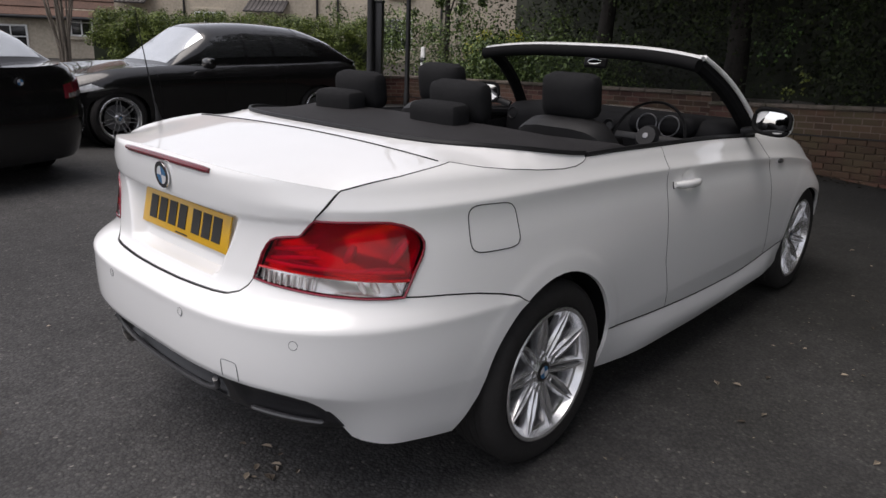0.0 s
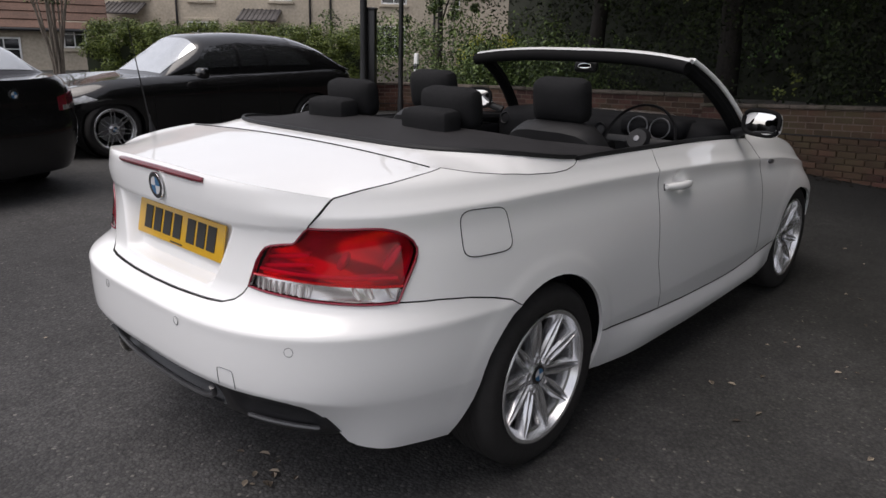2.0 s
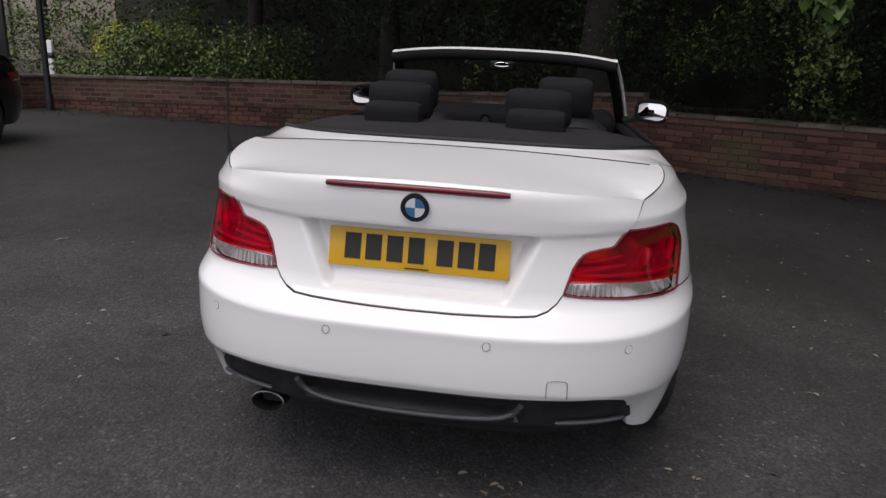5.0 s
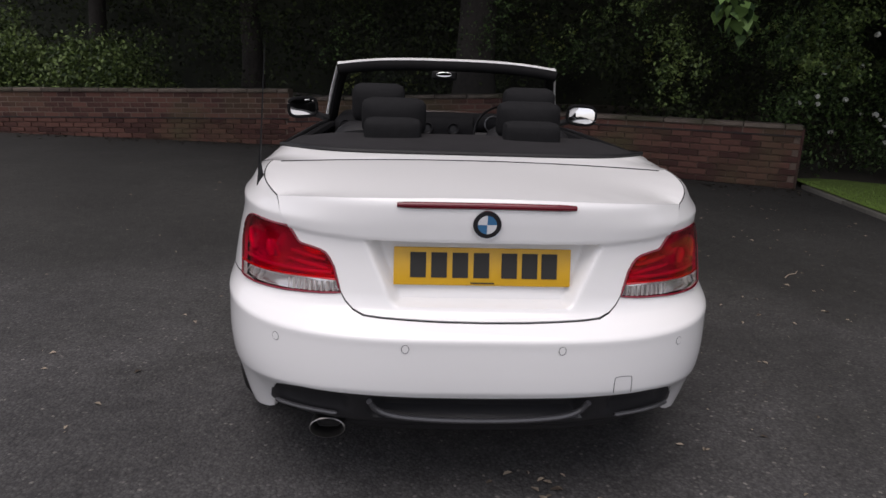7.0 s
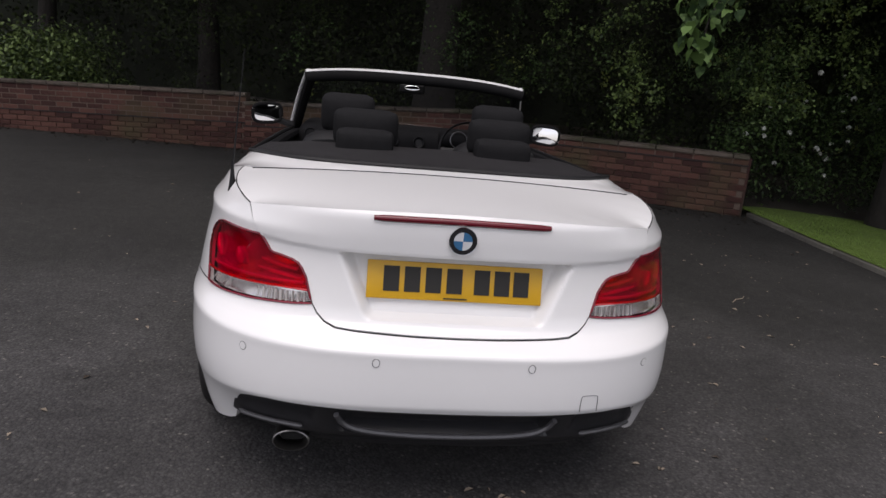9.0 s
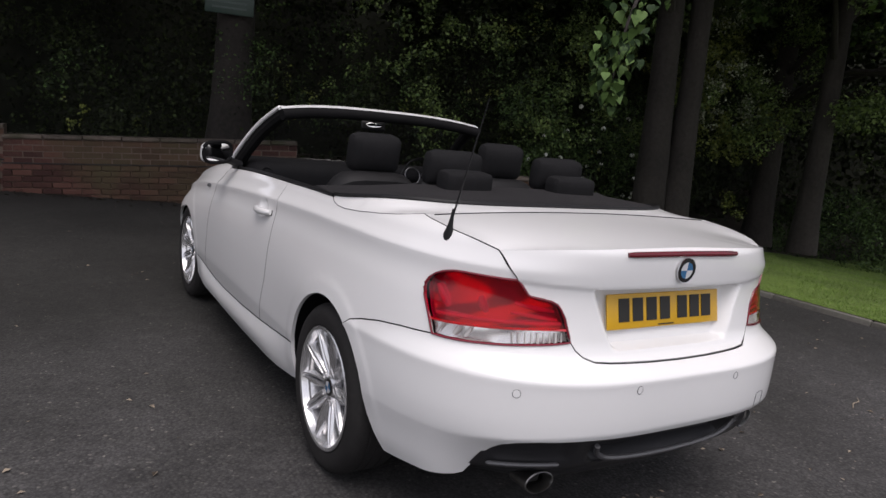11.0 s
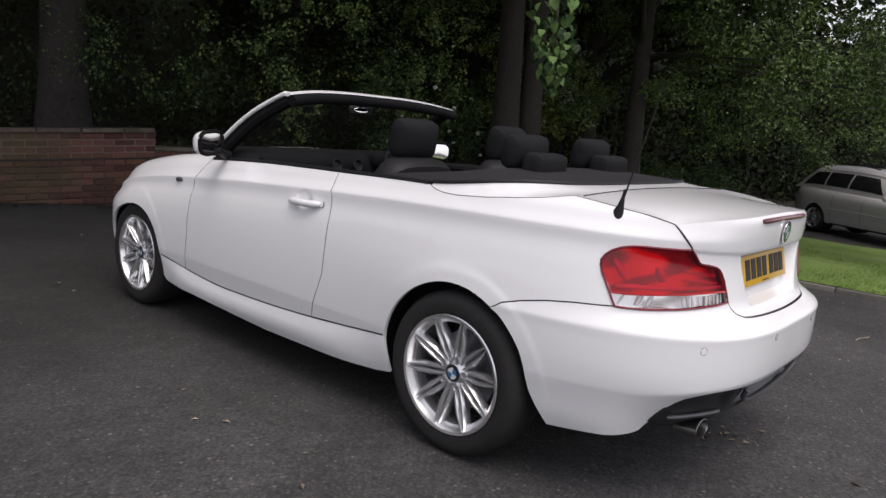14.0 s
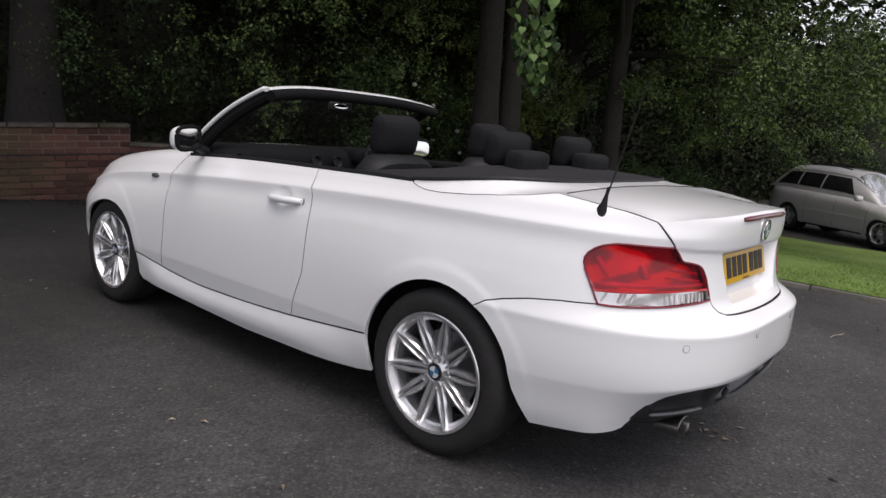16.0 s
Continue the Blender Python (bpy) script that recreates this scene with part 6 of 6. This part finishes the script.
# ---- hedge, road side and houses beyond the entrance ----
def hedge(a, b, h, thick, n, seed):
    a, b = Vector(a), Vector(b)
    root = thing("hedge", "clipped green garden hedge with a bright leafy top", "hedge")
    rng = np.random.default_rng(seed)
    L = (b - a).length
    d = (b - a) / L
    s = Vector((-d.y, d.x))
    m = int(L * 70)
    t, w, z = rng.uniform(0, 1, m), rng.uniform(-0.5, 0.5, m) * thick, rng.uniform(0.05, 1, m) ** 0.8 * h
    cs = np.stack([a.x + (b.x - a.x) * t + s.x * w, a.y + (b.y - a.y) * t + s.y * w, z, np.full(m, 0.20)], 1)
    leaf_part("foliage", cs, 1.0, n, 0.055, LEAF_HEDGE, root, flat=0.7)
    mid = (a + b) / 2
    # Solid box in the painted shade tone darkens the gaps between hedge leaves.
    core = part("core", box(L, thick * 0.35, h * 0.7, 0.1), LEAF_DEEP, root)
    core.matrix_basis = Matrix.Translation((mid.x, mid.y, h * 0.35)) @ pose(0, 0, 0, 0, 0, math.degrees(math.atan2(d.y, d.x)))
    return root


hedge((-17.7, 5.9), (-13.0, 11.2), 1.66, 1.1, 120000, 41)
tagged(leaf_part("garden_shrubs", clumps(-18.5, -9.5, 13.2, 17.0, 0.2, 2.0, 70, 0.4, 0.9, 44), 1.0, 12000, 0.10, LEAF_LIGHT), "light green garden shrubs across the road", "shrub", kind="stuff")
tree("light green garden tree before the stone houses", -14.2, 15.6, 0.12, 4.6, [(-0.5, 0, 2.7, 1.0), (0.6, 0.2, 3.0, 1.0), (0, -0.4, 3.8, 1.0)], 5000, 0.10, LEAF_LIGHT, seed=27)


def window(parent, x, z, w, h, bars=1):
    f = part("window", box(w - 0.06, 0.012, h - 0.06, 0, (x, -0.008, z)), DARK_PANE, parent, "dark window panes in a white frame")
    for k in (1, -1):
        part("frame_rail", box(w - 0.07, 0.06, 0.07, 0.008, (x, -0.03, z + k * h / 2)), FRAME_WHITE, f)
        part("frame_stile", box(0.07, 0.064, h + 0.07, 0.008, (x + k * w / 2, -0.03, z)), FRAME_WHITE, f)
    for k in range(bars):
        part("mullion", box(0.05, 0.05, h - 0.07, 0.006, (x - w / 2 + w * (k + 1) / (bars + 1), -0.03, z)), FRAME_WHITE, f)
    part("transom", box(w - 0.07, 0.04, 0.04, 0.005, (x, -0.03, z + h * 0.15)), FRAME_WHITE, f)
    part("sill", box(w + 0.24, 0.14, 0.12, 0.01, (x, -0.05, z - h / 2 - 0.10)), STONE, f)
    part("lintel", box(w + 0.3, 0.06, 0.18, 0.01, (x, -0.015, z + h / 2 + 0.14)), STONE, f)


def house(label, m, length, depth, eaves, ridge, windows, pipes, wall=STONE):
    root = thing("house", label, "house", m)
    part("wall", box(length, depth, eaves, 0.02, (0, depth / 2, eaves / 2)), wall, root)
    rf = ([(-length / 2 - 0.3, -0.35, eaves - 0.1), (length / 2 + 0.3, -0.35, eaves - 0.1), (length / 2 + 0.3, depth / 2, ridge), (-length / 2 - 0.3, depth / 2, ridge), (-length / 2 - 0.3, depth + 0.35, eaves - 0.1), (length / 2 + 0.3, depth + 0.35, eaves - 0.1)], [(0, 1, 2, 3), (3, 2, 5, 4), (0, 3, 4), (1, 5, 2)])
    roof = part("roof", rf, ROOF_TILE, root)
    for r in range(int((depth / 2 + 0.35) / 0.34)):
        t = (r + 0.5) * 0.34 / (depth / 2 + 0.35)
        part("tile_course", box(length + 0.56, 0.36, 0.03, 0.006, (0, -0.35 + t * (depth / 2 + 0.35), eaves - 0.1 + t * (ridge - eaves + 0.1) + 0.03), 1, pose(0, 0, 0, math.degrees(math.atan2(ridge - eaves, depth / 2)) - 3, 0, 0)), ROOF_TILE, roof)
    part("gutter", tube([(-length / 2 - 0.3, -0.42, eaves - 0.1), (length / 2 + 0.3, -0.42, eaves - 0.1)], 0.06, 8), PIPE, root)
    for x in pipes:
        part("downpipe", tube([(x, -0.08, 0), (x, -0.08, eaves - 0.15)], 0.055, 8), PIPE, root)
    for x, z, w, h, bars in windows:
        window(root, x, z, w, h, bars)
    return root


def facing(x, y, z, away):
    """A house frame whose front looks back along the heading."""
    return Matrix.Translation((x, y, z)) @ pose(0, 0, 0, 0, 0, away)


E1 = facing(-30.3, 18.4, 0, 41)
house("two-storey stone terrace with white windows and black downpipes", E1, 21.0, 8.0, 5.05, 6.9, [(-1.94, 3.82, 1.15, 1.3, 1), (2.0, 3.88, 1.05, 1.3, 1), (-5.2, 3.85, 1.2, 1.3, 2), (7.6, 3.85, 1.2, 1.3, 1), (-8.6, 3.85, 1.1, 1.3, 1), (-2.0, 1.4, 1.4, 1.4, 2), (7.4, 1.4, 1.5, 1.4, 2)], [-3.21, 3.45, 4.47, 9.6])
house("pale rendered house with a gable beyond the terrace", facing(-29.0, 36.5, 0, 38), 9.0, 9.0, 5.1, 7.4, [(-2.6, 4.2, 0.9, 1.2, 1), (2.0, 4.2, 1.2, 1.2, 1)], [-4.2], RENDERED)
house("low stone cottage with a brown tiled roof", facing(-29.5, 5.2, -1.3, 70), 11.0, 5.0, 2.9, 5.4, [(2.15, 1.90, 1.05, 1.15, 1), (4.55, 2.55, 0.75, 0.75, 1), (-2.4, 1.75, 0.9, 1.1, 1)], [], STONE)
for dx, dz in ((-5.7, 2.66), (1.05, 2.48)):
    porch = thing("porch_roof", "small lean-to porch roof of dark ribbed tiles", "porch", E1 @ Matrix.Translation((dx, -0.6, dz)), group="porch roofs")
    part("slope", box(1.95, 1.3, 0.08, 0.01, (0, 0, 0), 2, pose(0, 0, 0, 24, 0, 0)), PORCH_TILE, porch)
    for i in range(9):
        part("tile_roll", tube([(-0.88 + 0.22 * i, -0.58, -0.21), (-0.88 + 0.22 * i, 0.58, 0.31)], 0.04, 6), PORCH_TILE, porch)
tagged(part("far_pavement", box(3.0, 30.0, 0.10, 0.01, (0, 0, 0)), PAVING), "grey pavement across the road", "pavement", kind="structure").matrix_basis = Matrix.Translation((-13.6, 8.0, 0.02)) @ pose(0, 0, 0, 0, 0, -43)


# ---- other parked vehicles ----
def saloon(name, label, m, paint, roof_z=1.42, glass_pts=(-0.55, 0.15, 1.35, 2.15), wheelbase=2.81, lights=True, belt_lift=0.0, tall=False, back_pane=None):
    root = thing(name, label, "car", m)
    belt = curve([(-1.1, 0.985 + belt_lift), (-0.4, 1.0 + belt_lift), (0.8, 0.975 + belt_lift), (1.9, 0.935 + belt_lift), (2.8, 0.845), (3.2, 0.76), (3.7, 0.64)])
    sk = make_shell(curve([(0.16, 0.76), (0.28, 0.83), (0.45, 0.86), (0.62, 0.885), (0.80, 0.89), (0.90, 0.875), (1.0, 0.80), (1.08, 0.72), (1.2, 0.60)]), curve([(0.16, -0.92), (0.3, -1.0), (0.55, -1.06), (0.64, -1.05), (0.72, -1.01), (0.90, -1.0), (1.0, -0.985), (1.1, -0.95)]), belt, wheelbase, ys=0.05, front=(wheelbase - 0.1, 0.88, 2.5))
    S = sk.side
    end = S(wheelbase - 0.1) + 0.88 * math.pi / 2 - 0.004
    half = [(0.0, 0.22), (S(-0.42, 0.24), 0.22)] + arc(sk, 0, 0.365, 196, -10, 20) + [(S(0.5), 0.22), (S(wheelbase - 0.45), 0.22)] + arc(sk, wheelbase, 0.365, 190, -14, 20) + [(end, 0.22), (end, 1.08), (S(wheelbase - 0.1), 1.08), (S(0.5), 1.08), (0.5, 1.04), (0.0, 1.03)]
    for turn in ((lambda p: p), flipped):
        part("body_side", panel(sk, turn(half), 0.06, 0.0, 0.02), paint, root)
    edge = [sk(c, 1.03 + 0.05 * smooth(0.0, 0.9, c)) for c in [0.12 * i for i in range(int(end / 0.12) + 1)]]
    rim = edge + [Vector((-p.x, p.y, p.z)) for p in edge[::-1] if p.x > 0.02]
    part("bonnet_and_boot", sheet(rim, 0.11, crown=0.05), paint, root)
    y0, y1, y2, y3 = glass_pts
    zb = lambda y: belt(y) + 0.01
    top = curve([(y0, 0.0), (y0 + (y1 - y0) * 0.5, 0.68), (y1, 0.95), ((y1 + y2) / 2, 1.0), (y2, 0.93), (y2 + (y3 - y2) * 0.5, 0.54), (y3, 0.0)])

    def dome(y, a):
        h = (roof_z - zb(y)) * top(y) + 0.001
        X = 0.765 - 0.06 * smooth(0.3, 1.0, abs(y - (y0 + y3) / 2) / ((y3 - y0) / 2))
        ca, sa = math.cos(2 * a), math.sin(2 * a)
        return Vector((X * math.copysign(abs(ca) ** 0.55, ca) * (1 - 0.16 * sa * h / 0.46), y, zb(y) + h * abs(sa) ** 0.75))

    ny, na = 40, 28
    dv = [dome(y0 + (y3 - y0) * j / ny, math.pi / 2 * i / na) for j in range(ny + 1) for i in range(na + 1)]
    df = [(j * (na + 1) + i, (j + 1) * (na + 1) + i, (j + 1) * (na + 1) + i + 1, j * (na + 1) + i + 1) for j in range(ny) for i in range(na)]
    part("roof", (dv, df), paint, root)
    cuts = [(y1 - 0.28, y1 + 0.42), (y1 + 0.47, (y1 + y2) / 2 + 0.22), ((y1 + y2) / 2 + 0.27, y2 + 0.30)]
    for k, (a, b) in enumerate(cuts):
        lo, hi = 0.05, 0.33
        poly = [(a, lo), (b, lo), (b - (0.28 if k == 2 else 0), hi), (a + (0.30 if k == 0 else 0), hi)]
        for s in (0, 1):
            pl = [(p[0], p[1] if s == 0 else math.pi / 2 - p[1]) for p in poly]
            part("side_window", panel(dome, pl, 0.06, 0.0, 0.004, off=lambda c, v, p: 0.005), DARK_PANE, root)
    for a, b, mt, nm in ((y0 + 0.06, y1 - 0.05, back_pane or PALE_PANE, "rear_window"), (y2 + 0.13, y3 - 0.06, PALE_PANE, "windscreen")):
        lo, hi = 0.40, math.pi / 2 - 0.40
        part(nm, panel(dome, [(a, lo - 0.04), (b, lo - 0.04), (b, hi + 0.04), (a, hi + 0.04)], 0.06, 0.0, 0.004, off=lambda c, v, p: 0.005), mt, root)
    for s in (1, -1):
        for y in (0.0, wheelbase):
            put_wheel(root, s * 0.82, y, 0.325, 15, WHEEL_FIVE, s)
            part("wheel_well", lathe([(0.36, s * 0.82), (0.36, s * 0.5), (0.0, s * 0.5)], 20), CABIN, root).matrix_basis = Matrix.Translation((0, y, 0.325))
        mir = pad(0.20, 0.12, 0.13, 0.05, (s * 0.97, glass_pts[3] - 0.42, belt(1.8) + 0.06), 0, 0.01)
        part("door_mirror", mir, paint, root)
        tl = [(s * 0.45, 0.74), (s * 0.45, 0.86), (s * 0.75, 0.90), (s * 1.10, 0.88), (s * 1.06, 0.76)]
        if lights:
            tlm = part("tail_lamp", panel(sk, tl, 0.03, 0.0, 0.01, off=lambda c, v, p: 0.006), RED_FRAME, root)
            part("reverse_lens", panel(sk, [(s * 0.5, 0.745), (s * 0.5, 0.785), (s * 1.0, 0.795), (s * 1.0, 0.765)], 0.03, 0.0, 0.006, off=lambda c, v, p: 0.011), CLEAR_LENS, tlm)
            part("head_lamp", panel(sk, [(s * (end - 1.12), 0.80), (s * (end - 0.5), 0.74), (s * (end - 0.5), 0.84), (s * (end - 1.0), 0.92)], 0.04, 0.0, 0.01, off=lambda c, v, p: 0.006), CLEAR_LENS, root)
        part("waist_strip", tube([sk(s * S(0.15 + 1.7 * i / 16), 1.07) for i in range(17)], 0.008, 6), CHROME, root)
        part("sill_trim", tube([sk(s * S(0.5 + (wheelbase - 1.0) * i / 10), 0.24) for i in range(11)], 0.02, 6), TRIM, root)
        part("body_line", tube([sk(s * S(0.42 + (wheelbase - 0.84) * i / 12), 0.60 if tall else 0.86) for i in range(13)], 0.010 if tall else 0.004, 6), CHROME_DULL if tall else paint, root)
        if tall:
            part("roof_edge", tube([dome(y0 + (y3 - y0) * (0.12 + 0.66 * i / 20), 0.40 if s > 0 else math.pi / 2 - 0.40) for i in range(21)], 0.022, 8), CHROME_DULL, root)
            part("roof_rail", tube([(s * 0.60, y, roof_z + 0.045 - 0.10 * ((y - 0.55) / 1.1) ** 2) for y in [-0.4 + 1.9 * i / 14 for i in range(15)]], 0.016, 8), TRIM, root)
        for y in ((0.55, 1.45, 2.3) if not tall else (0.5, 1.4, 2.3)):
            part("shut_line", tube([sk(s * S(y + 0.05 * t), 0.30 + 0.70 * t) for t in [i / 8 for i in range(9)]], 0.003, 5), CABIN, root)
    roundel(root, Matrix.Translation(sk(0, 0.90) + Vector((0, -0.004, 0))) @ pose(0, 0, 0, 90, 0, 0))
    part("underbody", box(1.5, wheelbase + 0.9, 0.05, 0.02, (0, wheelbase / 2, 0.26)), CABIN, root)
    return root


def heading(x, y, z, fx, fy):
    return Matrix.Translation((x, y, z)) @ pose(0, 0, 0, 0, 0, math.degrees(math.atan2(fy, fx)) - 90)


# black saloon broadside: rear axle middle and the way that it faces
saloon("black_saloon", "glossy black saloon car parked across the yard", heading(-7.10, 4.46, 0, -0.01, -1.0), BLACK_PAINT, 1.445, (-0.82, 0.22, 1.46, 2.16), 2.81, True, -0.045, False, DARK_PANE)
saloon("black_car", "glossy black car parked with its tail to the yard", heading(-5.39, -0.23, 0, -0.943, -0.332), BLACK_PAINT)
saloon("silver_van", "silver people carrier parked on the lower lane", heading(17.5, 2.55, -0.66, -0.54, -0.84), SILVER_PAINT, 1.68, (-0.92, -0.35, 1.50, 2.55), 2.72, False, 0.03, True)

# fallen leaves and twigs on the tarmac
def litter():
    rng = random.Random(77)
    vs, fs = [], []
    for _ in range(900):
        x, y = rng.uniform(-3.5, 4.2), rng.uniform(-2.6, 6.8)
        if rng.random() < 0.5:
            x, y = rng.uniform(1.0, 4.2), rng.uniform(-2.0, 5.0)
        if abs(x) < 0.95 and -1.0 < y < 3.5:
            continue
        if y > WALL_Y(x) - 0.2:
            continue
        s, a = rng.uniform(0.003, 0.008) if rng.random() < 0.68 else rng.uniform(0.008, 0.022), rng.uniform(0, 6.28)
        c, d = math.cos(a) * s, math.sin(a) * s
        k = len(vs)
        vs += [(x - c, y - d, 0.004), (x - d * 0.5, y + c * 0.5, 0.004 + s * rng.uniform(0.1, 0.5)), (x + c, y + d, 0.005), (x + d * 0.5, y - c * 0.5, 0.004 + s * rng.uniform(0.1, 0.4))]
        fs += [(k, k + 1, k + 2), (k, k + 2, k + 3)]
    return vs, fs


def wall_litter():
    """Brown leaves and crumbs gathered along the foot of the wall."""
    rng = random.Random(78)
    vs, fs = [], []
    for _ in range(1500):
        x = rng.uniform(-8.5, 4.3)
        y = WALL_Y(x) - 0.20 - abs(rng.gauss(0, 0.22))
        s, a = rng.uniform(0.008, 0.032), rng.uniform(0, 6.28)
        c, d = math.cos(a) * s, math.sin(a) * s
        k = len(vs)
        vs += [(x - c, y - d, 0.004), (x - d * 0.5, y + c * 0.5, 0.004 + s * rng.uniform(0.1, 0.6)), (x + c, y + d, 0.006), (x + d * 0.5, y - c * 0.5, 0.004 + s * rng.uniform(0.1, 0.5))]
        fs += [(k, k + 1, k + 2), (k, k + 2, k + 3)]
    return vs, fs


tagged(part("wall_foot_litter", wall_litter(), EARTH), "brown leaf litter gathered along the foot of the brick wall", "leaves", kind="stuff")
def big_leaves():
    """Single curled brown leaves behind and beside the car."""
    rng = random.Random(79)
    spots = [(0.07, -0.69), (0.24, -0.78), (0.22, -0.73), (1.16, 1.23), (1.39, 1.52), (1.09, 1.06), (0.71, -0.82), (0.43, -0.79), (0.27, -0.69), (0.22, -1.20), (0.92, -0.48), (0.14, -0.64), (1.53, 0.30), (2.27, 1.02), (0.84, 3.83), (-1.06, 3.21), (-0.23, 4.89), (0.11, 7.0)]
    vs, fs = [], []
    for x, y in spots:
        for k in range(rng.randint(1, 3)):
            s, a = rng.uniform(0.010, 0.021), rng.uniform(0, 6.28)
            cx, cy = x + rng.gauss(0, 0.05) * (k > 0), y + rng.gauss(0, 0.05) * (k > 0)
            u, w = Vector((math.cos(a), math.sin(a), 0)), Vector((-math.sin(a), math.cos(a), 0))
            base = len(vs)
            for fx, fy, h in ((-1, 0, 0.05), (-0.4, 0.5, 0.3), (0.4, 0.45, 0.35), (1, 0, 0.1), (0.4, -0.45, 0.25), (-0.4, -0.5, 0.3), (0, 0, 0.05)):
                q = Vector((cx, cy, 0.004 + h * s * rng.uniform(0.6, 1.2))) + u * fx * s + w * fy * s
                vs.append(tuple(q))
            fs += [(base + 6, base + i, base + (i + 1) % 6) for i in range(6)]
    return vs, fs


tagged(part("curled_leaves", big_leaves(), DEAD_LEAF), "curled brown leaves lying on the tarmac round the car", "leaves", kind="stuff")
tagged(part("fallen_leaves", litter(), DEAD_LEAF), "small dry brown leaves scattered on the tarmac", "leaves", kind="stuff")
for x, y, a, L in ((2.25, -0.35, 20, 0.22), (2.75, -0.75, -12, 0.26), (2.45, 1.75, 40, 0.24), (-2.9, 1.4, 70, 0.12)):
    tw = tagged(part("twig", tube([(-L / 2, 0, 0.006), (-L / 6, 0.012, 0.008), (L / 6, -0.006, 0.007), (L / 2, 0.014, 0.006)], [0.003, 0.0035, 0.003, 0.0015], 6), DEAD_LEAF), "dry bent twig lying on the tarmac", "twig", "twigs")
    tw.matrix_basis = Matrix.Translation((x, y, 0)) @ pose(0, 0, 0, 0, 0, a)
